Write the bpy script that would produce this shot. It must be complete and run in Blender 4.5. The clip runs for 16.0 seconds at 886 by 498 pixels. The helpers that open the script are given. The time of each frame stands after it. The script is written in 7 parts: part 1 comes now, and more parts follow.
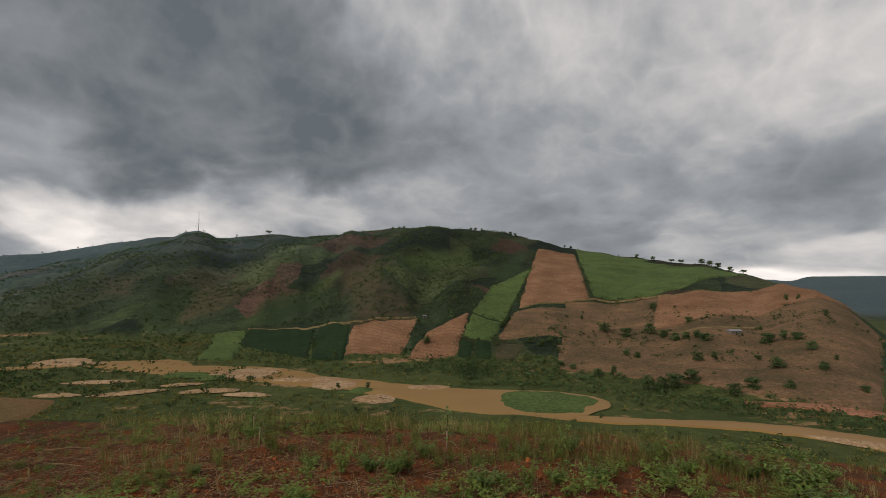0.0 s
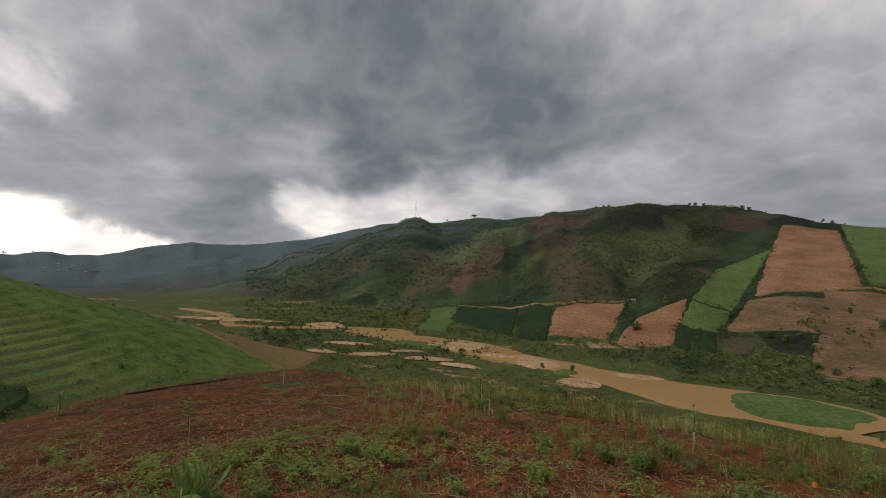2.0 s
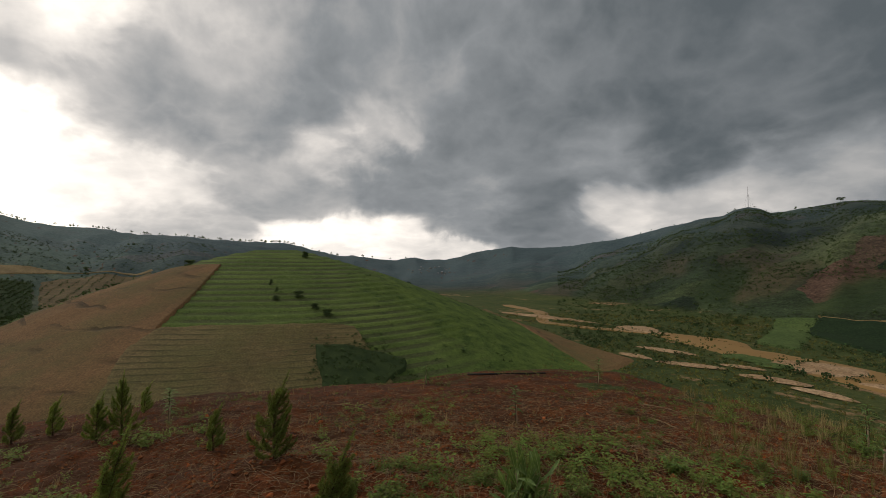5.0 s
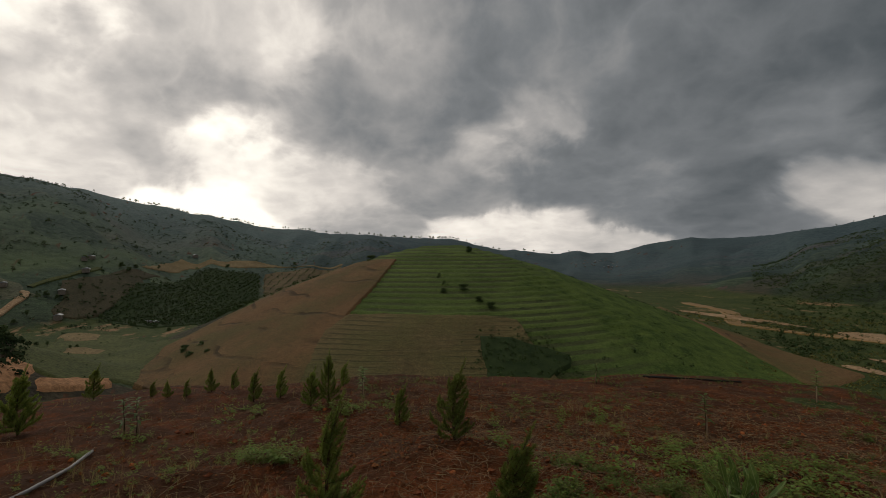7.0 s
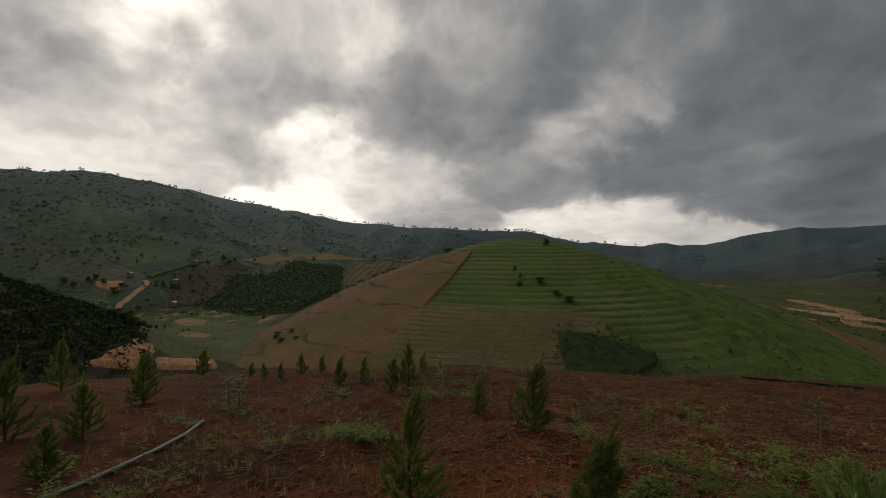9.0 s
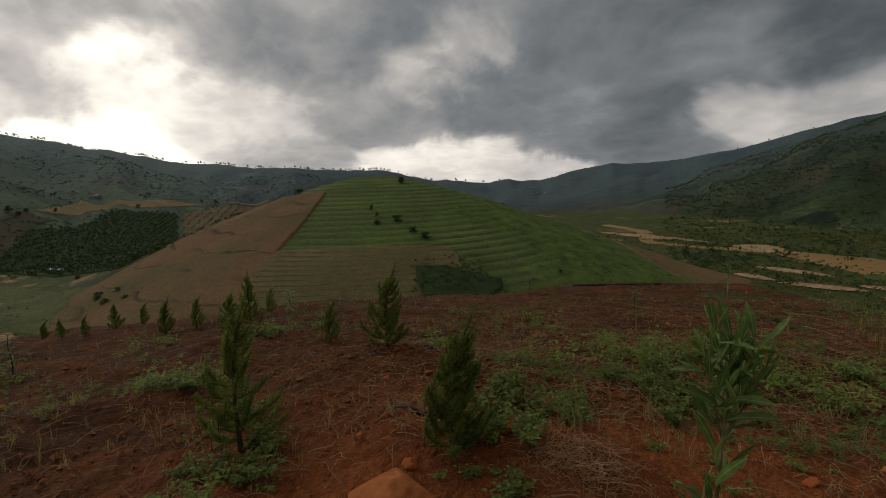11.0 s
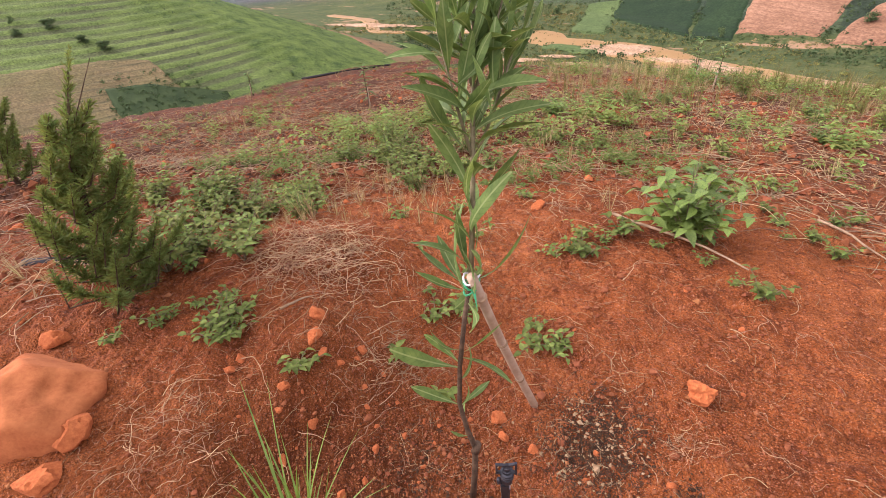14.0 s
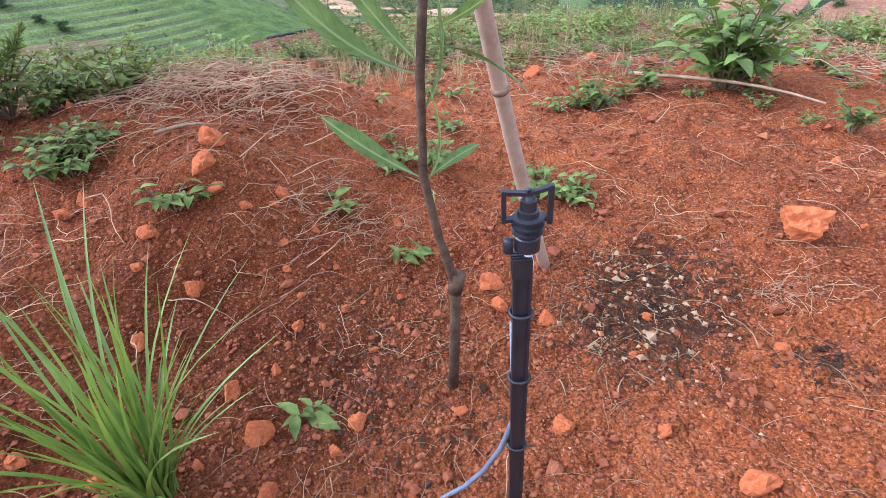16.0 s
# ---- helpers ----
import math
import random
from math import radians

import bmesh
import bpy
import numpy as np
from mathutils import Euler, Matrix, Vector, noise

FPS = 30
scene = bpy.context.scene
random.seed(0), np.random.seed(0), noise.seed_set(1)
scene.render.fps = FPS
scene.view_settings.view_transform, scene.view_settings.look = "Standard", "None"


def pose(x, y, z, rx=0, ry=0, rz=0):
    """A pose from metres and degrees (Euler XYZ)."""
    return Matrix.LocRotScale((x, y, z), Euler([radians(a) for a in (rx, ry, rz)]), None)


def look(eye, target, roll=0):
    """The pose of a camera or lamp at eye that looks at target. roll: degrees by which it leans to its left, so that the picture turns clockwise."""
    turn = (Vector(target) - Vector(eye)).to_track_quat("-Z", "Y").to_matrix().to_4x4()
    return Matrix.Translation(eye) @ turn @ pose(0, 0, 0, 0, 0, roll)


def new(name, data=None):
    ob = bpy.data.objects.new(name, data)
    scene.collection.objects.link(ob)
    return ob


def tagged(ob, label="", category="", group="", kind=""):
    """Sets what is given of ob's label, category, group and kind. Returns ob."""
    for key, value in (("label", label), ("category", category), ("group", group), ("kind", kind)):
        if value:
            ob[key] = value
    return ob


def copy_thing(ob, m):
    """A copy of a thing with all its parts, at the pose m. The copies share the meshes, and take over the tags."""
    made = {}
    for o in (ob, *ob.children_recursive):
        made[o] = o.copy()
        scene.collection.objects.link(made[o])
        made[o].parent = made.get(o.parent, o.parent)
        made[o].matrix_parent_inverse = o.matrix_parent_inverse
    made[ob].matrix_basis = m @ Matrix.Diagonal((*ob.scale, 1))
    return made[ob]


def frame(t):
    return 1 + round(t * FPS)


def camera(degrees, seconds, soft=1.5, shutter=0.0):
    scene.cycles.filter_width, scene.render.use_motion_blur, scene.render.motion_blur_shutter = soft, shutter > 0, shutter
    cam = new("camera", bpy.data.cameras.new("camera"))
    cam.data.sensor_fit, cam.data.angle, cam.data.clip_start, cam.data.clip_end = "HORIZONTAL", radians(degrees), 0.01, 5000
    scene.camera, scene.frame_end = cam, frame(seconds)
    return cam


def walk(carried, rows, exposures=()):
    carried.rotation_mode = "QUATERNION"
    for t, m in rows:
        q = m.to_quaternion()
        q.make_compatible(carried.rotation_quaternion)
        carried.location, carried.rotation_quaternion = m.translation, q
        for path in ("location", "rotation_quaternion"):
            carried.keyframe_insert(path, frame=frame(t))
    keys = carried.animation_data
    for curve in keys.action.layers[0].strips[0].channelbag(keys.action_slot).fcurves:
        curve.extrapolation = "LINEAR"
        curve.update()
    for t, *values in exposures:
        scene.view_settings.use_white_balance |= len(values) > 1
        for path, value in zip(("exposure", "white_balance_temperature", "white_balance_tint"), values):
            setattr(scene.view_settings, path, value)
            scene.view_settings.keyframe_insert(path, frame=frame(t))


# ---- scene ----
cam = camera(88.0, 16.0, 0.7)
METRES, EYE, TILT, LEAN, TURN = 2.8, 1.7, 4.2, 0.0, 0.0
ROWS = [
    (0.0, 0.0, 0.0, 0.027, 0.0, 0.0, -0.0),
    (0.5, -0.0293, -0.0029, 0.0279, 4.12, -0.58, 0.08),
    (1.0, -0.0681, 0.0214, 0.0237, 9.74, -1.34, 0.44),
    (1.5, -0.1113, 0.0341, 0.0195, 16.9, -1.85, 0.79),
    (2.0, -0.1343, 0.0382, 0.0169, 24.71, -2.03, 1.29),
    (2.5, -0.1389, 0.0479, 0.0154, 32.73, -1.84, 1.84),
    (3.0, -0.1359, 0.0611, 0.0154, 39.36, -1.54, 2.38),
    (3.5, -0.1364, 0.0669, 0.0165, 44.7, -1.25, 2.91),
    (4.0, -0.1427, 0.0603, 0.0162, 50.31, -0.77, 3.38),
    (4.5, -0.1496, 0.0506, 0.0177, 56.13, -0.34, 3.76),
    (5.0, -0.1531, 0.0382, 0.0187, 61.86, -0.12, 4.01),
    (7.5, -0.1582, -0.0041, 0.018, 87.68, 0.92, 4.85),
    (8.0, -0.1554, -0.0112, 0.0186, 92.04, 1.07, 4.78),
    (10.5, -0.2549, 0.0181, -0.0797, 81.52, -5.0, 6.18),
    (11.0, -0.3316, 0.0404, -0.1179, 73.41, -8.69, 6.49),
    (11.5, -0.388, 0.0995, -0.1544, 64.8, -13.58, 6.74),
    (12.0, -0.4404, 0.1189, -0.1863, 55.76, -19.35, 6.24),
    (12.5, -0.4701, 0.1247, -0.2017, 49.27, -25.24, 6.0),
    (13.0, -0.4713, 0.1509, -0.2325, 45.97, -30.71, 6.3),
    (13.5, -0.4699, 0.1784, -0.2557, 42.48, -34.94, 6.43),
    (14.0, -0.4858, 0.1849, -0.2703, 41.17, -36.04, 6.19),
    (14.5, -0.5122, 0.1961, -0.3238, 40.43, -36.39, 5.97),
    (15.0, -0.5211, 0.2136, -0.4383, 39.84, -37.03, 5.83),
    (15.5, -0.5236, 0.2159, -0.4747, 39.19, -37.64, 5.62),
    (16.0, -0.5271, 0.2159, -0.4836, 38.66, -37.91, 5.45),
]
EXPOSURES = [(0.0, 0.45, 6500, 12), (1.0, 0.5, 6500, 12), (2.5, 0.65, 6500, 12), (3.5, 0.58, 6500, 12), (5.0, 0.2, 6500, 10), (8.0, -0.4, 6500, 10), (10.5, -0.4, 6500, 10), (11.0, -0.25, 6500, 10), (12.5, 1.12, 7050, 26), (13.0, 1.85, 6850, 30), (13.5, 2.27, 6500, 32), (14.5, 2.62, 5400, 34), (15.0, 2.68, 5050, 30), (16.0, 2.74, 4800, 26)]
walk(cam, [(t, pose(0, 0, EYE, TILT, LEAN, TURN) @ pose(METRES * x, METRES * y, METRES * z, 90 + pitch, roll, yaw)) for t, x, y, z, yaw, pitch, roll in ROWS], EXPOSURES)


# ---- sky and sun ----
class Nodes:
    """A short way to write node trees: every method adds one node and returns its output."""

    def __init__(self, tree):
        self.t, self.n, self.l = tree, tree.nodes, tree.links
        self.n.clear()

    def put(self, kind, **sets):
        node = self.n.new(kind)
        for key, value in sets.items():
            setattr(node, key, value)
        return node

    def plug(self, socket, value):
        if value is None:
            return
        if isinstance(value, bpy.types.NodeSocket):
            self.l.new(value, socket)
        else:
            socket.default_value = value

    def math(self, op, a, b=None, c=None, clamp=False):
        node = self.put("ShaderNodeMath", operation=op, use_clamp=clamp)
        for k, v in enumerate((a, b, c)):
            self.plug(node.inputs[k], v)
        return node.outputs[0]

    def vec(self, op, a, b=None):
        node = self.put("ShaderNodeVectorMath", operation=op)
        self.plug(node.inputs[0], a)
        self.plug(node.inputs[1], b)
        return node.outputs[1] if op in ("DOT_PRODUCT", "LENGTH") else node.outputs[0]

    def noise(self, vector, scale, detail=4.0, rough=0.55, distort=0.0, kind="Fac"):
        node = self.put("ShaderNodeTexNoise")
        self.plug(node.inputs["Vector"], vector)
        self.plug(node.inputs["Scale"], scale)
        self.plug(node.inputs["Detail"], detail)
        self.plug(node.inputs["Roughness"], rough)
        self.plug(node.inputs["Distortion"], distort)
        return node.outputs[kind]

    def voronoi(self, vector, scale, out="Distance", feature="F1", rand=1.0):
        node = self.put("ShaderNodeTexVoronoi", feature=feature)
        self.plug(node.inputs["Vector"], vector)
        self.plug(node.inputs["Scale"], scale)
        self.plug(node.inputs["Randomness"], rand)
        return node.outputs[out]

    def ramp(self, fac, stops, mode="LINEAR"):
        node = self.put("ShaderNodeValToRGB")
        self.plug(node.inputs[0], fac)
        el = node.color_ramp.elements
        node.color_ramp.interpolation = mode
        while len(el) < len(stops):
            el.new(0.5)
        for e, (at, col) in zip(el, stops):
            e.position = at
            e.color = (*col, 1) if len(col) == 3 else col
        return node.outputs[0]

    def span(self, v, a, b, c=0.0, d=1.0, smooth=False):
        node = self.put("ShaderNodeMapRange", interpolation_type="SMOOTHSTEP" if smooth else "LINEAR")
        for k, x in enumerate((v, a, b, c, d)):
            self.plug(node.inputs[k], x)
        return node.outputs[0]

    def mix(self, fac, a, b, blend="MIX"):
        node = self.put("ShaderNodeMix", data_type="RGBA", blend_type=blend)
        self.plug(node.inputs[0], fac)
        for k, v in ((6, a), (7, b)):
            self.plug(node.inputs[k], (*v, 1) if isinstance(v, tuple) and len(v) == 3 else v)
        return node.outputs[2]

    def hsv(self, col, h=0.5, s=1.0, v=1.0):
        node = self.put("ShaderNodeHueSaturation")
        self.plug(node.inputs["Hue"], h)
        self.plug(node.inputs["Saturation"], s)
        self.plug(node.inputs["Value"], v)
        self.plug(node.inputs["Color"], col)
        return node.outputs[0]

    def bump(self, height, strength=0.4, dist=0.02):
        node = self.put("ShaderNodeBump")
        self.plug(node.inputs["Strength"], strength)
        self.plug(node.inputs["Distance"], dist)
        self.plug(node.inputs["Height"], height)
        return node.outputs[0]


SUN_AZ, SUN_EL = 118.0, 32.0      # degrees left of the +y axis, degrees up
world = bpy.data.worlds.new("sky")
scene.world = world
world.use_nodes = True
N = Nodes(world.node_tree)
way = N.vec("NORMALIZE", N.put("ShaderNodeTexCoord").outputs["Generated"])
axis = N.put("ShaderNodeSeparateXYZ")
N.plug(axis.inputs[0], way)
up = axis.outputs[2]
east = N.math("MULTIPLY", axis.outputs[0], -1.0)
azim = N.math("DEGREES", N.math("ARCTAN2", east, axis.outputs[1]))
elev = N.math("DEGREES", N.math("ARCSINE", up))
drift = N.put("ShaderNodeSeparateColor")
N.plug(drift.inputs[0], N.noise(N.vec("MULTIPLY", way, (1.0, 1.0, 1.3)), 6.0, 9.0, 0.50, 0.35, "Color"))
azim = N.math("ADD", azim, N.math("MULTIPLY", N.math("SUBTRACT", drift.outputs[0], 0.5), 19.0))
elev = N.math("ADD", elev, N.math("MULTIPLY", N.math("SUBTRACT", drift.outputs[1], 0.5), N.span(elev, 1.0, 20.0, 4.0, 17.0)))
# cloud masses: billows drawn out along the horizon
ring = N.math("MAXIMUM", N.math("SQRT", N.math("ADD", N.math("MULTIPLY", axis.outputs[0], axis.outputs[0]), N.math("MULTIPLY", axis.outputs[1], axis.outputs[1]))), 0.05)
drawn = N.put("ShaderNodeCombineXYZ")
N.plug(drawn.inputs[0], N.math("DIVIDE", axis.outputs[0], ring))
N.plug(drawn.inputs[1], N.math("DIVIDE", axis.outputs[1], ring))
N.plug(drawn.inputs[2], N.math("MULTIPLY", N.math("LOGARITHM", N.math("ADD", N.math("MAXIMUM", up, 0.0), 0.20), 2.71828), 0.78))
lay = drawn.outputs[0]
small = N.noise(N.vec("ADD", lay, (3.1, 7.7, 1.3)), 4.2, 8.0, 0.49, 0.4)
wisp = N.noise(N.vec("ADD", lay, (9.0, 2.0, 5.0)), 12.0, 8.0, 0.58, 0.1)


# the cloud cover by direction: degrees to the left, degrees up, thickness (0 heavy, 1 open), reach
CLOUDS_A = [(-75, 20, 0.3, 2), (-60, 8, 0.35, 1.2), (-39, 2.8, 0.42, 0.5), (-38.2, 23.8, 0.43, 1.3), (-37.6, 10.7, 0.1, 0.9), (-37.2, 1.2, 0.58, 0.4), (-33.1, 18.2, 0.36, 1), (-32.6, 6.6, 0.3, 0.6), (-29.9, 3.1, 0.3, 0.5), (-24.6, 11.6, 0.14, 0.8), (-22.9, 15.5, 0.28, 0.8), (-22.7, 9.8, 0.28, 0.5), (-15.4, 27.9, 0.36, 1), (-11.6, 5.6, 0.14, 0.8), (-6.9, 21.2, 0.2, 0.9), (0.2, 12.9, 0.28, 0.6), (2.9, 9, 0.18, 0.8), (4.6, 11.9, 0.33, 0.5), (4.7, 29.3, 0.36, 1), (5.5, 19.4, 0.06, 1.2)]
CLOUDS_B = [(6, 7.8, 0.24, 0.6), (15.6, 9.5, 0.38, 0.6), (24.7, 9.4, 0.4, 0.6), (25.9, 18.8, 0.05, 1.6), (29.4, 7.1, 0.5, 0.7), (31.8, 19.5, 0, 1.7), (39.4, 6.6, 0.48, 0.6), (40.3, 5.7, 0.5, 0.6), (41, 19.5, 0.08, 1), (41.2, 5.7, 0.5, 0.5), (41.7, 13.5, 0.24, 0.5), (43, 12.6, 0.26, 0.6), (43.1, 12.9, 0.3, 0.6), (47.6, 3.6, 0.16, 0.4), (47.6, 11.3, 0.07, 0.8), (52.8, 5.8, 0.1, 0.6), (54.9, 19, 0.12, 1.6), (58.2, 8.1, 0.3, 0.5), (59.4, 4.7, 0.22, 0.4), (65, 2.6, 0.66, 0.4)]
CLOUDS_C = [(65.8, 9.5, 0.24, 0.8), (66.6, 21, 0.36, 0.9), (67.8, 8.9, 0.16, 0.6), (67.8, 16.5, 0.62, 0.35), (67.8, 24, 0.2, 1), (67.9, 16.5, 0.74, 0.4), (68, 16.8, 0.34, 0.4), (71.7, 3.3, 0.74, 0.8), (74.8, 12.7, 0.62, 0.6), (76.7, 8.4, 0.2, 0.6), (77.4, 3.3, 0.84, 0.5), (77.4, 3.5, 0.85, 0.4), (77.4, 7.3, 0.4, 0.5), (79.3, 20.5, 0.2, 1), (83.8, 11, 0.44, 0.6), (86.3, 25, 0.52, 0.9), (86.5, 4.7, 0.5, 0.4), (89.3, 9.6, 0.66, 0.5), (91.2, 5.8, 0.5, 0.6), (92.3, 10.3, 0.68, 0.6)]
CLOUDS_D = [(94, 16.5, 0.32, 0.8), (96.2, 14.9, 0.34, 0.7), (97.7, 7.5, 0.72, 0.6), (103.3, 22.5, 0.74, 0.7), (104.2, 12, 0.9, 0.8), (104.3, 18.3, 0.4, 0.6), (106, 12.4, 1.05, 0.35), (108.2, 6.3, 1.1, 0.6), (108.7, 24.9, 0.66, 0.7), (109.4, 19.1, 0.52, 0.6), (113, 10.8, 0.64, 0.5), (114.1, 16.7, 0.66, 0.5), (118.5, 20, 0.46, 0.6), (122.5, 9.4, 0.8, 0.6), (123.9, 18.4, 0.8, 0.5), (123.9, 23.5, 1.15, 0.9), (127.4, 13.6, 0.62, 0.6), (129.5, 18.2, 0.46, 0.7), (130.6, 11.5, 0.84, 0.7), (150, 10, 0.75, 1.2)]
CLOUDS_E = [(160, 35, 0.7, 2), (-30, 60, 0.22, 2.5), (60, 60, 0.3, 2.5), (130, 55, 0.6, 2)]


def stretch(up_degrees):
    return N.math("MULTIPLY", N.math("LOGARITHM", N.math("ADD", N.math("MAXIMUM", up_degrees, -2.0), 4.0), 2.71828), 4.2)


u, v = N.math("DIVIDE", azim, 6.0), stretch(elev)
above, below = None, None
for az, el, value, reach in CLOUDS_A + CLOUDS_B + CLOUDS_C + CLOUDS_D + CLOUDS_E:
    du = N.math("SUBTRACT", u, az / 6.0)
    dv = N.math("SUBTRACT", v, 4.2 * math.log(max(el, -2.0) + 4.0))
    q = N.math("MULTIPLY_ADD", dv, dv, N.math("MULTIPLY", du, du))
    near = N.math("POWER", math.exp(-1.0 / (1.12 * reach) ** 2), q)
    above = N.math("MULTIPLY", near, value) if above is None else N.math("MULTIPLY_ADD", near, value, above)
    below = near if below is None else N.math("ADD", below, near)
body_of = N.math("DIVIDE", N.math("ADD", above, 0.3e-4), N.math("ADD", below, 1e-4))
billow = N.math("ABSOLUTE", N.math("SUBTRACT", N.noise(N.vec("ADD", lay, (1.0, 4.0, 8.0)), 7.0, 6.0, 0.5, 0.2), 0.5))
ripple = N.math("ADD", N.math("MULTIPLY", N.math("SUBTRACT", small, 0.5), 0.42), N.math("ADD", N.math("MULTIPLY", N.math("SUBTRACT", wisp, 0.5), 0.15), N.math("MULTIPLY", N.math("SUBTRACT", 0.10, billow), 0.55)))
thin = N.math("ADD", body_of, N.math("MULTIPLY", ripple, N.span(body_of, 0.0, 0.5, 0.62, 1.1)))
tone = N.ramp(thin, [(0.0, (0.092, 0.107, 0.117)), (0.25, (0.236, 0.248, 0.258)), (0.5, (0.47, 0.454, 0.438)), (0.75, (0.86, 0.80, 0.735)), (1.0, (1.50, 1.40, 1.24))])
sky = N.put("ShaderNodeTexSky", sky_type="NISHITA", sun_disc=False, sun_elevation=radians(SUN_EL), sun_rotation=radians(-SUN_AZ))
blue = N.vec("SCALE", sky.outputs[0])
blue.node.inputs["Scale"].default_value = 0.10
open_sky = N.span(thin, 0.95, 1.25, 0.0, 0.35)
back = N.put("ShaderNodeBackground")
N.plug(back.inputs[0], N.mix(open_sky, tone, blue))
N.plug(back.inputs[1], 1.0)
N.l.new(back.outputs[0], N.put("ShaderNodeOutputWorld").inputs[0])

sun = new("sun", bpy.data.lights.new("sun", "SUN"))
sun.data.energy, sun.data.angle, sun.data.color = 0.6, radians(25), (1.0, 0.95, 0.88)
sx, sy = -math.sin(radians(SUN_AZ)) * math.cos(radians(SUN_EL)), math.cos(radians(SUN_AZ)) * math.cos(radians(SUN_EL))
sun.matrix_world = look((0, 0, 60), (-sx * 100, -sy * 100, 60 - 100 * math.sin(radians(SUN_EL))))


# ---- materials ----
def material(name):
    m = bpy.data.materials.new(name)
    m.use_nodes = True
    return m, Nodes(m.node_tree)


def finish(n, colour, rough=0.9, normal=None, spec=0.25, metal=0.0, trans=None):
    b = n.put("ShaderNodeBsdfPrincipled")
    n.plug(b.inputs["Base Color"], (*colour, 1) if isinstance(colour, tuple) and len(colour) == 3 else colour)
    n.plug(b.inputs["Roughness"], rough)
    n.plug(b.inputs["Metallic"], metal)
    n.plug(b.inputs["Specular IOR Level"], spec)
    if normal is not None:
        n.plug(b.inputs["Normal"], normal)
    out = n.put("ShaderNodeOutputMaterial")
    n.l.new(b.outputs[0], out.inputs[0])
    return b


def place_of(n):
    return n.put("ShaderNodeNewGeometry").outputs["Position"]


def attr(n, name):
    return n.put("ShaderNodeAttribute", attribute_name=name).outputs["Fac"]


def simple(name, dark, light, scale, rough=0.85, bump=0.3, dist=0.01, spec=0.25, detail=5.0, coords="Object", rand=0.0):
    """Two tones mixed by noise at two scales, with relief."""
    m, n = material(name)
    p = n.put("ShaderNodeTexCoord").outputs[coords] if coords else place_of(n)
    a = n.noise(p, scale, detail, 0.6)
    b = n.noise(p, scale * 6.3, 3.0, 0.6)
    f = n.math("ADD", n.math("MULTIPLY", a, 0.7), n.math("MULTIPLY", b, 0.3))
    c = n.mix(n.span(f, 0.32, 0.68), dark, light)
    if not coords and scale < 0.1:
        c = n.hsv(c, 0.5, 1.0, n.span(n.noise(p, 1.0, 3.0, 0.75), 0.35, 0.65, 0.65, 1.4))
    if rand:
        info = n.put("ShaderNodeObjectInfo").outputs["Random"]
        isle = n.put("ShaderNodeNewGeometry").outputs["Random Per Island"]
        c = n.hsv(c, n.span(isle, 0, 1, 0.5 - 0.012 * rand, 0.5 + 0.025 * rand), 1.0, n.span(n.math("ADD", info, isle), 0, 2, 1 - 0.45 * rand, 1 + 0.45 * rand))
    finish(n, c, rough, n.bump(f, bump, dist), spec)
    return m


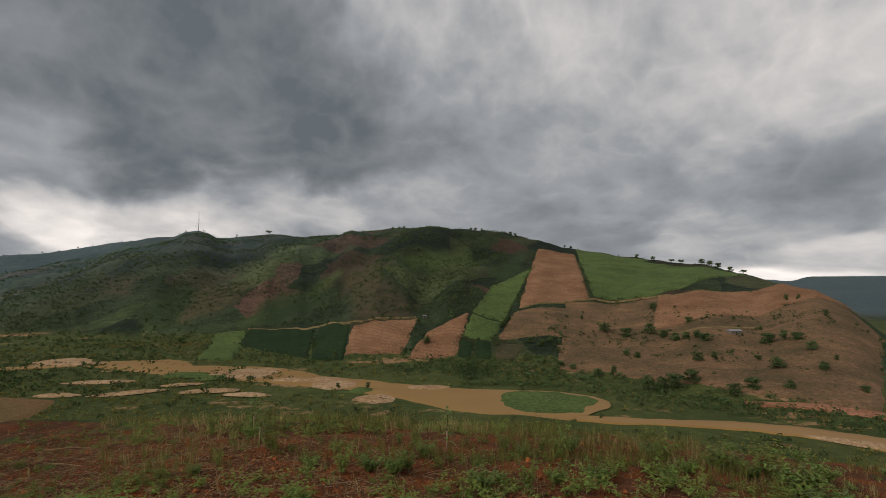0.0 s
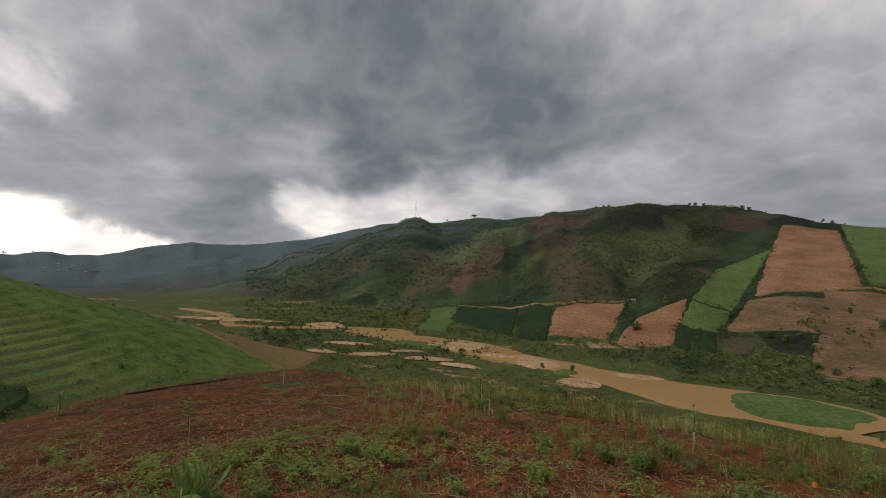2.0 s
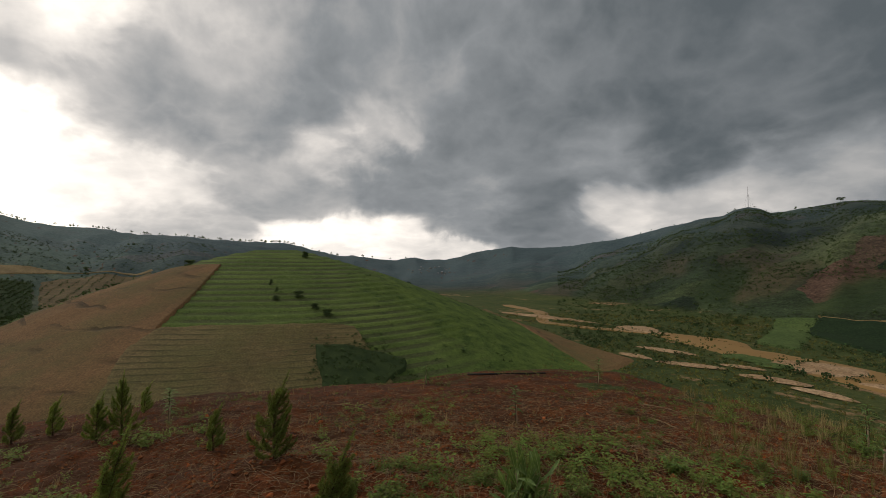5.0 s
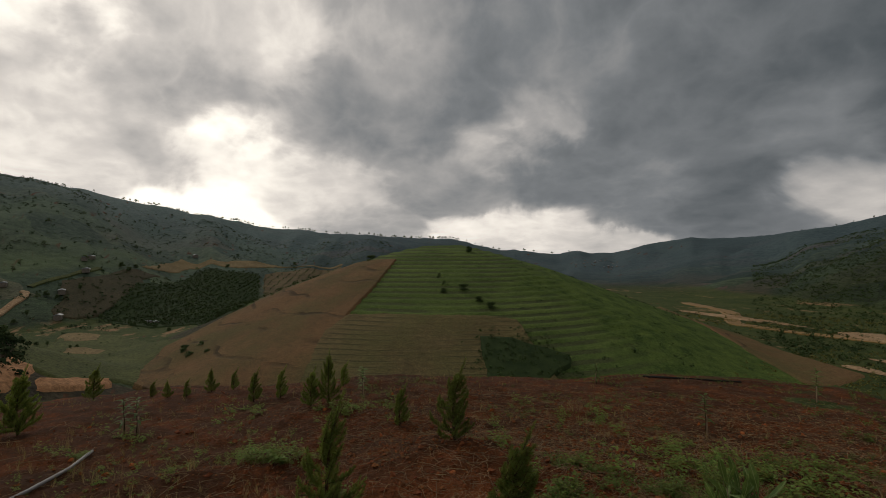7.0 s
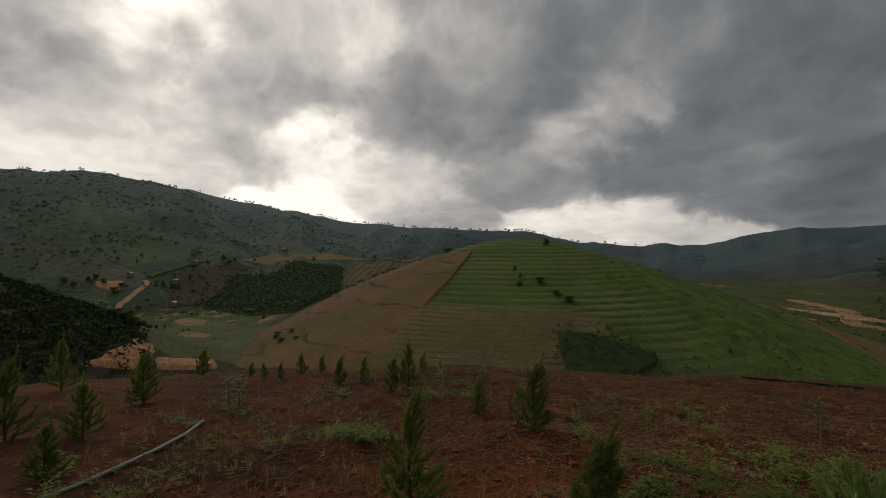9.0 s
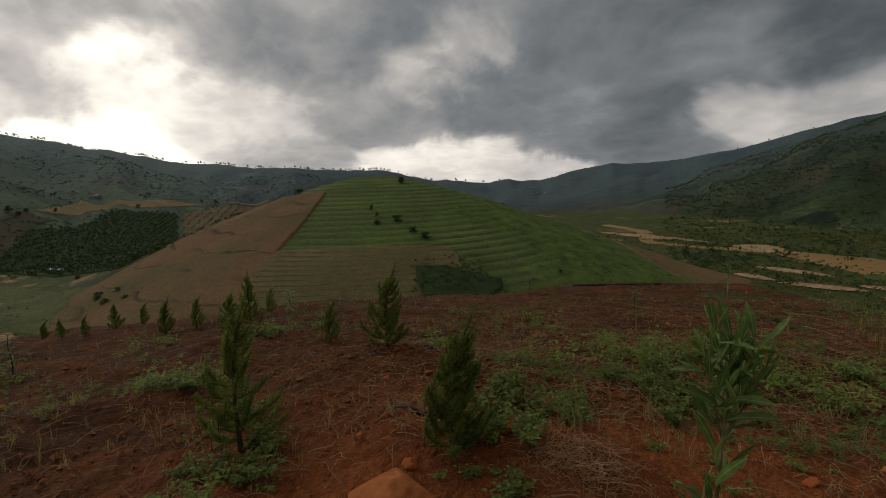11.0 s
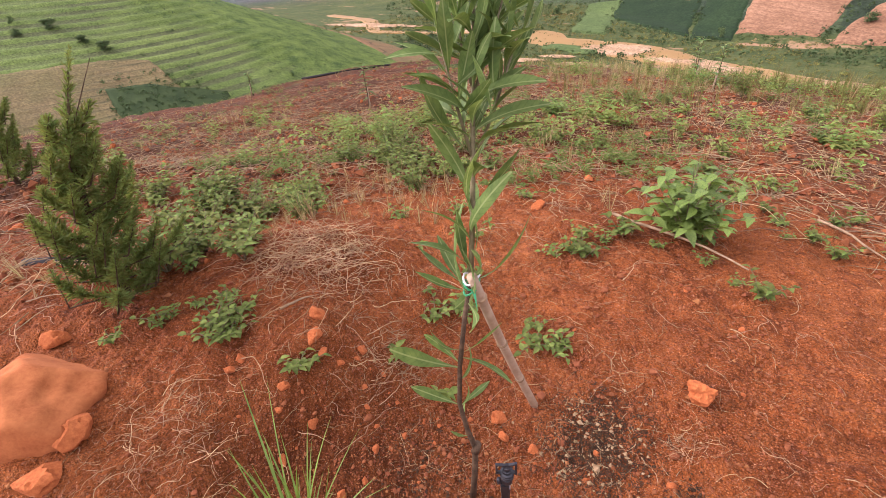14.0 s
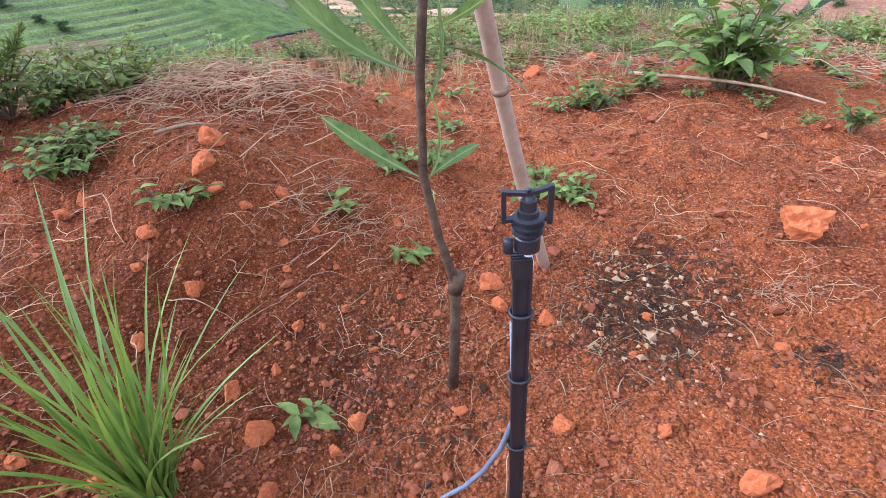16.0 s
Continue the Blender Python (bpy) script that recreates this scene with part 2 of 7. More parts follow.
def ground_material():
    m, n = material("open_ground")
    p = place_of(n)
    # red soil
    a, b, c = n.noise(p, 0.9, 6.0, 0.6), n.noise(p, 11.0, 6.0, 0.65), n.noise(p, 90.0, 4.0, 0.7)
    soil = n.ramp(n.math("ADD", n.math("MULTIPLY", a, 0.45), n.math("MULTIPLY", b, 0.55)), [(0.28, (0.046, 0.015, 0.008)), (0.43, (0.160, 0.048, 0.017)), (0.56, (0.255, 0.084, 0.030)), (0.70, (0.40, 0.150, 0.060))])
    soil = n.mix(n.span(c, 0.58, 0.72), soil, (0.36, 0.155, 0.085))
    soil = n.mix(n.span(n.noise(p, 220.0, 3.0, 0.7), 0.60, 0.70), soil, (0.42, 0.24, 0.15))
    soil = n.mix(n.span(n.noise(p, 150.0, 3.0, 0.7), 0.62, 0.72), soil, (0.055, 0.020, 0.012))
    grain = n.put("ShaderNodeSeparateColor")
    n.plug(grain.inputs[0], n.voronoi(p, 380.0, "Color"))
    soil = n.hsv(soil, 0.5, 1.0, n.span(grain.outputs[0], 0.0, 1.0, 0.58, 1.42))
    coarse = n.put("ShaderNodeSeparateColor")
    n.plug(coarse.inputs[0], n.voronoi(n.vec("ADD", p, (4.0, 1.0, 2.0)), 34.0, "Color"))
    soil = n.hsv(soil, 0.5, 1.0, n.span(coarse.outputs[0], 0.0, 1.0, 0.88, 1.12))
    thatch = n.math("ADD", n.math("MULTIPLY", n.noise(p, 1.7, 4.0, 0.6), 0.6), n.math("MULTIPLY", n.noise(p, 26.0, 4.0, 0.75), 0.4))
    soil = n.mix(n.math("MULTIPLY", n.span(thatch, 0.39, 0.53), n.math("MULTIPLY", attr(n, "litter"), 0.88)), soil, n.mix(n.span(c, 0.35, 0.72), (0.036, 0.016, 0.010), (0.185, 0.096, 0.050)))
    # darker soil in the planting hollow: damp, and the bank's shade painted in
    soil = n.hsv(soil, 0.5, 1.05, n.span(attr(n, "damp_shade"), 0.0, 1.0, 1.0, 0.52))
    # soil turns darker in patches on the left side, a few metres out
    soil = n.hsv(soil, 0.5, 1.0, n.span(attr(n, "dark_soil"), 0.0, 1.0, 1.0, 0.58))
    # grass and scrub
    g1, g2, g3 = n.noise(p, 0.05, 5.0, 0.6), n.noise(p, 0.4, 5.0, 0.65), n.noise(p, 3.0, 4.0, 0.7)
    g = n.math("ADD", n.math("MULTIPLY", g1, 0.4), n.math("ADD", n.math("MULTIPLY", g2, 0.35), n.math("MULTIPLY", g3, 0.25)))
    grass = n.ramp(g, [(0.3, (0.030, 0.045, 0.014)), (0.48, (0.058, 0.078, 0.022)), (0.62, (0.098, 0.106, 0.034)), (0.75, (0.16, 0.126, 0.056))])
    # hillside patchwork
    cells = n.put("ShaderNodeTexVoronoi")
    warp = n.vec("ADD", p, n.vec("MULTIPLY", n.noise(p, 0.03, 3.0, 0.5, 0.0, "Color"), (18.0, 18.0, 0.0)))
    n.plug(cells.inputs["Vector"], n.vec("MULTIPLY", warp, (1.0, 0.6, 0.0)))
    n.plug(cells.inputs["Scale"], 0.024)
    pick = n.put("ShaderNodeSeparateColor")
    n.plug(pick.inputs[0], cells.outputs["Color"])
    hill = n.ramp(pick.outputs[0], [(0.0, (0.024, 0.046, 0.022)), (0.3, (0.040, 0.068, 0.028)), (0.55, (0.062, 0.098, 0.034)), (0.75, (0.092, 0.118, 0.042)), (0.88, (0.095, 0.085, 0.042)), (0.97, (0.14, 0.085, 0.048))], "LINEAR")
    h1, h2 = n.noise(p, 0.018, 5.0, 0.6), n.noise(p, 0.16, 5.0, 0.7)
    hill = n.hsv(hill, 0.5, 1.0, n.span(n.math("ADD", n.math("MULTIPLY", h1, 0.5), n.math("MULTIPLY", h2, 0.5)), 0.32, 0.68, 0.35, 1.7))
    hill = n.hsv(hill, 0.5, 1.0, n.span(n.noise(p, 0.75, 3.0, 0.75), 0.35, 0.65, 0.55, 1.5))
    hill = n.hsv(hill, 0.488, 0.90, 0.57)
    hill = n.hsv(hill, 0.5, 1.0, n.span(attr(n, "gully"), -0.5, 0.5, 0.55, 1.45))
    mottle = n.span(n.math("ADD", n.math("MULTIPLY", n.noise(p, 0.11, 5.0, 0.7), 0.6), n.math("MULTIPLY", n.noise(p, 0.6, 4.0, 0.7), 0.4)), 0.36, 0.64)
    hill = n.mix(n.math("MULTIPLY", attr(n, "fallow"), 0.85), hill, n.mix(mottle, (0.040, 0.042, 0.022), (0.105, 0.078, 0.044)))
    hill = n.mix(n.math("MULTIPLY", attr(n, "fresh"), 0.80), hill, n.mix(mottle, (0.044, 0.068, 0.022), (0.096, 0.124, 0.038)))
    hill = n.mix(n.math("MULTIPLY", attr(n, "thick"), 0.85), hill, n.mix(mottle, (0.018, 0.034, 0.014), (0.042, 0.064, 0.024)))
    # wet valley floor: sand, mud and low green
    s1, s2 = n.noise(n.vec("MULTIPLY", p, (0.6, 1.4, 1.0)), 0.045, 6.0, 0.62, 0.6), n.noise(p, 0.3, 5.0, 0.7)
    sand = n.mix(s2, (0.24, 0.135, 0.062), (0.36, 0.23, 0.125))
    flat = n.mix(n.span(n.math("ADD", n.math("MULTIPLY", s1, 0.75), n.math("MULTIPLY", s2, 0.25)), 0.575, 0.625), grass, sand)
    # bluish haze over the far ridges, painted into the hill colour
    hill = n.mix(n.math("MULTIPLY", attr(n, "far_haze"), 0.85), hill, n.mix(n.span(h2, 0.35, 0.65), (0.056, 0.086, 0.098), (0.098, 0.136, 0.146)))
    # paler tone of the far left slopes: haze put into their colour
    hill = n.mix(n.math("MULTIPLY", attr(n, "left_haze"), 0.40), n.hsv(hill, 0.5, 1.0, n.span(attr(n, "left_haze"), 0.0, 1.0, 1.0, 1.5)), n.mix(n.span(h2, 0.35, 0.65), (0.062, 0.092, 0.066), (0.122, 0.158, 0.104)))
    col = n.mix(attr(n, "flat"), hill, flat)
    col = n.mix(attr(n, "slope"), col, grass)
    soily = n.math("ADD", attr(n, "soil"), n.math("MULTIPLY", n.math("SUBTRACT", b, 0.5), 0.5))
    col = n.mix(n.span(soily, 0.4, 0.6), col, soil)
    crumbs = n.math("MULTIPLY", n.math("SUBTRACT", 1.0, n.voronoi(p, 150.0)), n.span(b, 0.35, 0.65))
    clods = n.math("SUBTRACT", 1.0, n.voronoi(p, 45.0))
    h = n.math("ADD", n.math("ADD", n.math("MULTIPLY", b, 1.0), n.math("MULTIPLY", c, 0.30)), n.math("ADD", n.math("MULTIPLY", crumbs, 0.45), n.math("MULTIPLY", clods, 0.55)))
    nor = n.bump(h, 1.0, 0.022)
    wide = n.put("ShaderNodeBump")
    n.plug(wide.inputs["Strength"], 0.8)
    n.plug(wide.inputs["Distance"], n.math("MULTIPLY", n.math("SUBTRACT", 1.0, attr(n, "soil")), 2.5))
    n.plug(wide.inputs["Height"], h2)
    n.plug(wide.inputs["Normal"], nor)
    finish(n, col, 0.95, wide.outputs[0], 0.12)
    return m


M_GROUND = ground_material()
M_WATER, n = material("muddy_water")
p = place_of(n)
finish(n, n.mix(n.noise(p, 0.05, 4.0), (0.26, 0.145, 0.042), (0.33, 0.195, 0.064)), 0.5, n.bump(n.noise(p, 1.5, 3.0), 0.06, 0.1), 0.15)
M_FIELD_RED = simple("tilled_red_field", (0.20, 0.085, 0.045), (0.33, 0.165, 0.095), 0.06, 0.95, 0.5, 0.6, 0.1, coords="")
M_FIELD_BROWN = simple("bare_brown_field", (0.040, 0.042, 0.020), (0.086, 0.068, 0.038), 0.06, 0.95, 0.5, 0.6, 0.1, coords="")
M_FIELD_STRAW = simple("straw_field", (0.16, 0.115, 0.052), (0.25, 0.18, 0.085), 0.06, 0.95, 0.5, 0.6, 0.1, coords="")
M_FIELD_GREEN = simple("green_crop", (0.052, 0.082, 0.024), (0.100, 0.140, 0.042), 0.06, 0.95, 0.5, 0.6, 0.1, coords="")
M_FIELD_DARK = simple("dark_green_crop", (0.012, 0.025, 0.010), (0.023, 0.042, 0.015), 0.06, 0.95, 0.5, 0.6, 0.1, coords="")
M_SAND = simple("river_sand", (0.28, 0.17, 0.085), (0.42, 0.29, 0.17), 0.08, 0.95, 0.4, 0.3, 0.1, coords="")
M_WOOD_DRY = simple("dry_stem", (0.14, 0.080, 0.042), (0.36, 0.245, 0.140), 14.0, 0.85, 0.4, 0.002, 0.2, rand=0.5)
M_STRAW = simple("dead_grass_straw", (0.17, 0.105, 0.052), (0.40, 0.285, 0.150), 9.0, 0.85, 0.2, 0.001, 0.2, rand=0.6)
M_ROCK = simple("orange_laterite", (0.27, 0.066, 0.020), (0.52, 0.158, 0.050), 5.0, 0.95, 0.9, 0.004, 0.15, coords="Object", rand=0.12)
M_BOULDER = simple("ochre_boulder", (0.27, 0.080, 0.024), (0.47, 0.165, 0.056), 4.0, 0.95, 0.5, 0.006, 0.12, coords="Object")
M_GRAVEL = simple("red_gravel", (0.150, 0.042, 0.017), (0.34, 0.118, 0.046), 30.0, 0.92, 0.5, 0.004, 0.15, coords="", rand=0.5)
M_CLOD = simple("soil_clod", (0.15, 0.045, 0.018), (0.30, 0.105, 0.042), 30.0, 0.95, 0.6, 0.004, 0.1, coords="", rand=0.2)
M_PALE = simple("pale_pebbles_and_litter", (0.20, 0.118, 0.054), (0.42, 0.29, 0.155), 30.0, 0.9, 0.5, 0.003, 0.15, coords="", rand=0.3)
M_CHAR = simple("charred_bits", (0.024, 0.012, 0.006), (0.090, 0.046, 0.020), 40.0, 0.85, 0.5, 0.003, 0.2, coords="", rand=0.3)
M_SHOOT = simple("green_brown_shoot", (0.105, 0.085, 0.038), (0.21, 0.175, 0.085), 40.0, 0.7, 0.3, 0.002, 0.25)
M_ROOT = simple("pale_brown_roots", (0.21, 0.115, 0.056), (0.48, 0.310, 0.170), 12.0, 0.9, 0.3, 0.001, 0.15, rand=0.7)
M_THICKET = simple("thicket_floor", (0.020, 0.036, 0.013), (0.050, 0.072, 0.024), 0.3, 0.95, 0.5, 0.4, 0.1, coords="")
M_BARK = simple("grey_brown_bark", (0.034, 0.022, 0.012), (0.130, 0.082, 0.046), 60.0, 0.9, 0.8, 0.003, 0.15)
M_TREE_BARK = simple("tree_bark", (0.05, 0.038, 0.026), (0.13, 0.10, 0.07), 2.0, 0.95, 0.5, 0.05, 0.1)
M_BAMBOO = simple("weathered_bamboo", (0.28, 0.185, 0.105), (0.46, 0.34, 0.22), 20.0, 0.6, 0.25, 0.002, 0.35)
M_BLACK = simple("black_plastic", (0.010, 0.010, 0.011), (0.022, 0.022, 0.024), 60.0, 0.42, 0.08, 0.001, 0.45)
M_BLACK_DULL = simple("dull_black_pipe", (0.010, 0.009, 0.009), (0.020, 0.018, 0.017), 60.0, 0.75, 0.1, 0.001, 0.12)
M_TUBE = simple("grey_blue_tube", (0.10, 0.12, 0.14), (0.16, 0.18, 0.20), 30.0, 0.45, 0.05, 0.001, 0.4)
M_CLEAR = simple("milky_plastic", (0.40, 0.41, 0.44), (0.55, 0.56, 0.58), 30.0, 0.35, 0.05, 0.001, 0.5)
M_PVC = simple("grey_pvc_pipe", (0.20, 0.19, 0.18), (0.32, 0.30, 0.28), 8.0, 0.55, 0.1, 0.002, 0.35)
M_TIE_GREEN = simple("green_tie", (0.02, 0.22, 0.08), (0.04, 0.35, 0.14), 30.0, 0.5, 0.1, 0.001, 0.4)
M_TIE_WHITE = simple("white_tie", (0.62, 0.60, 0.58), (0.80, 0.79, 0.77), 30.0, 0.6, 0.1, 0.001, 0.3)
M_ROOF = simple("tin_roof", (0.17, 0.18, 0.19), (0.30, 0.31, 0.32), 0.5, 0.5, 0.1, 0.01, 0.4)
M_WALL = simple("house_wall", (0.16, 0.13, 0.10), (0.28, 0.24, 0.20), 0.5, 0.9, 0.1, 0.01, 0.2)
M_PANE = simple("dark_window", (0.02, 0.02, 0.025), (0.04, 0.04, 0.05), 0.5, 0.3, 0.0, 0.01, 0.5)


def leafy(name, dark, light, scale=25.0, rand=0.6, rough=0.55, spec=0.35, trans=0.25, midrib=0.0):
    """Foliage: two greens, each leaf a little different, with light passing through."""
    m, n = material(name)
    p = n.put("ShaderNodeTexCoord").outputs["Object"]
    f = n.noise(p, scale, 4.0, 0.6)
    c = n.mix(n.span(f, 0.3, 0.7), dark, light)
    if midrib:
        axes = n.put("ShaderNodeSeparateXYZ")
        n.plug(axes.inputs[0], p)
        off = n.math("ABSOLUTE", axes.outputs[0])
        vein = n.math("ABSOLUTE", n.math("SUBTRACT", n.math("FRACT", n.math("MULTIPLY", n.math("SUBTRACT", axes.outputs[1], n.math("MULTIPLY", off, 1.1)), 13.0)), 0.5))
        c = n.mix(n.span(vein, 0.38, 0.5, 0.0, 0.35), c, tuple(0.75 * v for v in dark))
        c = n.mix(n.span(off, midrib, midrib * 2, 0.75, 0.0), c, (0.24, 0.29, 0.11))
    info = n.put("ShaderNodeObjectInfo").outputs["Random"]
    isle = n.put("ShaderNodeNewGeometry").outputs["Random Per Island"]
    c = n.hsv(c, n.span(isle, 0, 1, 0.5 - 0.035 * rand, 0.5 + 0.03 * rand), 1.0, n.span(n.math("ADD", info, isle), 0, 2, 1 - 0.5 * rand, 1 + 0.5 * rand))
    b = n.put("ShaderNodeBsdfPrincipled")
    n.plug(b.inputs["Base Color"], c)
    n.plug(b.inputs["Roughness"], rough)
    n.plug(b.inputs["Specular IOR Level"], spec)
    n.plug(b.inputs["Normal"], n.bump(f, 0.2, 0.002))
    t = n.put("ShaderNodeBsdfTranslucent")
    n.plug(t.inputs[0], n.hsv(c, 0.48, 1.1, 1.3))
    mix = n.put("ShaderNodeMixShader")
    n.plug(mix.inputs[0], trans)
    n.l.new(b.outputs[0], mix.inputs[1])
    n.l.new(t.outputs[0], mix.inputs[2])
    n.l.new(mix.outputs[0], n.put("ShaderNodeOutputMaterial").inputs[0])
    return m


M_LEAF = leafy("sapling_leaf", (0.060, 0.108, 0.026), (0.155, 0.222, 0.058), 5.0, 0.8, 0.60, 0.18, 0.30, 0.006)
M_WEED = leafy("weed_leaf", (0.072, 0.110, 0.022), (0.205, 0.248, 0.056), 40.0, 1.1, 0.7, 0.15)
M_BUSH = leafy("bush_leaf", (0.066, 0.118, 0.020), (0.195, 0.265, 0.050), 20.0, 0.9)
M_CONIFER = leafy("conifer_spray", (0.088, 0.132, 0.032), (0.245, 0.300, 0.074), 7.0, 1.0, 0.7, 0.2, 0.45)
M_GRASS = leafy("grass_blade", (0.100, 0.165, 0.022), (0.200, 0.285, 0.050), 10.0, 0.6, 0.5, 0.35)
M_DRYGRASS = leafy("dry_grass_blade", (0.24, 0.19, 0.07), (0.46, 0.36, 0.17), 10.0, 0.9, 0.7, 0.2)
M_SLOPEGRASS = leafy("slope_grass_blade", (0.110, 0.118, 0.026), (0.225, 0.200, 0.062), 10.0, 0.9, 0.7, 0.2)
M_CROWN = leafy("tree_crown", (0.056, 0.088, 0.034), (0.115, 0.160, 0.056), 0.6, 0.8, 0.8, 0.15, 0.15)
M_SCRUB = leafy("hillside_scrub", (0.036, 0.060, 0.022), (0.085, 0.120, 0.040), 0.05, 0.9, 0.8, 0.15, 0.1)
M_WOODLAND = leafy("dark_woodland", (0.030, 0.048, 0.024), (0.056, 0.078, 0.036), 0.05, 0.25, 1.0, 0.0, 0.05)


def terrace_material():
    """Contour rows of young green crop with bare gaps between them."""
    m, n = material("contour_rows")
    p = place_of(n)
    sep = n.put("ShaderNodeSeparateXYZ")
    n.plug(sep.inputs[0], p)
    step = n.math("FRACT", n.math("DIVIDE", attr(n, "level"), 1.55))
    a, b, c3 = n.noise(p, 0.035, 4.0), n.noise(p, 0.5, 5.0, 0.75), n.noise(p, 2.2, 3.0, 0.7)
    row = n.math("ADD", step, n.math("MULTIPLY", n.math("SUBTRACT", b, 0.5), 0.25))
    patch = n.span(n.math("ADD", n.math("MULTIPLY", a, 0.6), n.math("MULTIPLY", b, 0.4)), 0.38, 0.62)
    green = n.mix(patch, (0.076, 0.116, 0.028), (0.148, 0.196, 0.050))
    gap = n.mix(b, (0.060, 0.080, 0.030), (0.112, 0.122, 0.048))
    lush = n.mix(n.span(n.math("ADD", n.math("MULTIPLY", n.noise(p, 0.16, 5.0, 0.7), 0.7), n.math("MULTIPLY", c3, 0.3)), 0.38, 0.62), (0.044, 0.078, 0.018), (0.132, 0.180, 0.038))
    c = n.mix(n.span(row, 0.50, 0.60), green, gap)
    c = n.mix(n.math("MULTIPLY", n.span(n.noise(p, 0.06, 3.0), 0.52, 0.62), 0.55), c, green)
    c = n.mix(n.span(n.math("ADD", sep.outputs[1], n.math("MULTIPLY", n.noise(p, 0.03, 3.0), 60.0)), 82.0, 106.0), c, lush)
    c = n.hsv(c, 0.5, 1.0, n.span(c3, 0.33, 0.67, 0.6, 1.4))
    finish(n, c, 0.95, n.bump(n.math("ADD", b, c3), 0.8, 0.5), 0.1)
    return m


def contour_material(name, dark, light, patch, line, pitch, sharp, strong):
    """A worked slope: two earth tones, greener patches, and thin lines along the contours."""
    m, n = material(name)
    p = place_of(n)
    a, b, c3 = n.noise(p, 0.04, 5.0, 0.6), n.noise(p, 0.5, 5.0, 0.75), n.noise(p, 2.4, 3.0, 0.7)
    c = n.mix(n.span(n.math("ADD", n.math("MULTIPLY", a, 0.5), n.math("MULTIPLY", b, 0.5)), 0.38, 0.62), dark, light)
    c = n.mix(n.math("MULTIPLY", n.span(n.noise(p, 0.022, 4.0, 0.65), 0.44, 0.60), 0.75), c, patch)
    w = n.math("FRACT", n.math("ADD", n.math("DIVIDE", attr(n, "level"), pitch), n.math("MULTIPLY", n.noise(p, 0.04, 3.0), 1.2)))
    on = n.math("MULTIPLY", n.span(n.math("ADD", w, n.math("MULTIPLY", n.math("SUBTRACT", b, 0.5), sharp)), 0.86 - sharp * 0.3, 0.94 - sharp * 0.2), n.span(n.noise(p, 0.07, 4.0), 0.42, 0.58))
    c = n.mix(n.math("MULTIPLY", on, strong), c, line)
    c = n.hsv(c, 0.5, 1.0, n.span(c3, 0.33, 0.67, 0.68, 1.34))
    finish(n, c, 0.95, n.bump(n.math("ADD", b, n.math("MULTIPLY", on, -0.8)), 0.7, 0.5), 0.1)
    return m


def row_field_material(name, dark, light, gap, pitch, turn, strong=0.28):
    """A field with sown or terraced lines across it."""
    m, n = material(name)
    p = place_of(n)
    a, b = n.noise(p, 0.05, 4.0), n.noise(p, 0.6, 4.0, 0.7)
    c = n.mix(n.span(n.math("ADD", n.math("MULTIPLY", a, 0.6), n.math("MULTIPLY", b, 0.4)), 0.40, 0.60), dark, light)
    c = n.hsv(c, 0.5, 1.0, n.span(n.noise(p, 1.1, 3.0, 0.75), 0.35, 0.65, 0.70, 1.3))
    along = n.vec("DOT_PRODUCT", p, (math.cos(radians(turn)), math.sin(radians(turn)), 0.0))
    w = n.math("FRACT", n.math("ADD", n.math("DIVIDE", along, pitch), n.math("MULTIPLY", n.noise(p, 0.05, 2.0), 0.8)))
    c = n.mix(n.math("MULTIPLY", n.span(n.math("ADD", w, n.math("MULTIPLY", n.math("SUBTRACT", b, 0.5), 0.7)), 0.6, 0.8), strong), c, gap)
    finish(n, c, 0.95, n.bump(n.math("ADD", b, w), 0.5, 0.5), 0.1)
    return m


M_FARSCRUB = leafy("far_scrub", (0.046, 0.070, 0.038), (0.086, 0.114, 0.056), 0.05, 0.8, 0.85, 0.1, 0.05)
M_ROAD = simple("orange_road_earth", (0.30, 0.145, 0.065), (0.46, 0.25, 0.125), 0.08, 0.95, 0.4, 0.3, 0.1, coords="")
M_MEADOW = simple("dull_meadow", (0.058, 0.070, 0.024), (0.104, 0.112, 0.038), 0.06, 0.95, 0.5, 0.6, 0.1, coords="")
M_TERRACE = terrace_material()
M_RED_ROWS = row_field_material("red_field_rows", (0.175, 0.090, 0.046), (0.285, 0.155, 0.085), (0.125, 0.068, 0.036), 4.0, 70)
M_DARK_ROWS = row_field_material("brown_field_rows", (0.092, 0.066, 0.034), (0.205, 0.120, 0.066), (0.082, 0.074, 0.032), 9.0, 80)
M_STRAW_ROWS = contour_material("straw_field_rows", (0.098, 0.076, 0.034), (0.200, 0.146, 0.066), (0.105, 0.104, 0.036), (0.052, 0.050, 0.020), 0.9, 0.55, 0.7)
M_FLANK = contour_material("ochre_flank", (0.128, 0.078, 0.036), (0.215, 0.122, 0.056), (0.110, 0.096, 0.036), (0.050, 0.036, 0.018), 4.6, 0.10, 0.8)
M_ORCHARD = row_field_material("orchard_rows", (0.105, 0.075, 0.036), (0.155, 0.110, 0.052), (0.040, 0.060, 0.022), 7.0, 30)


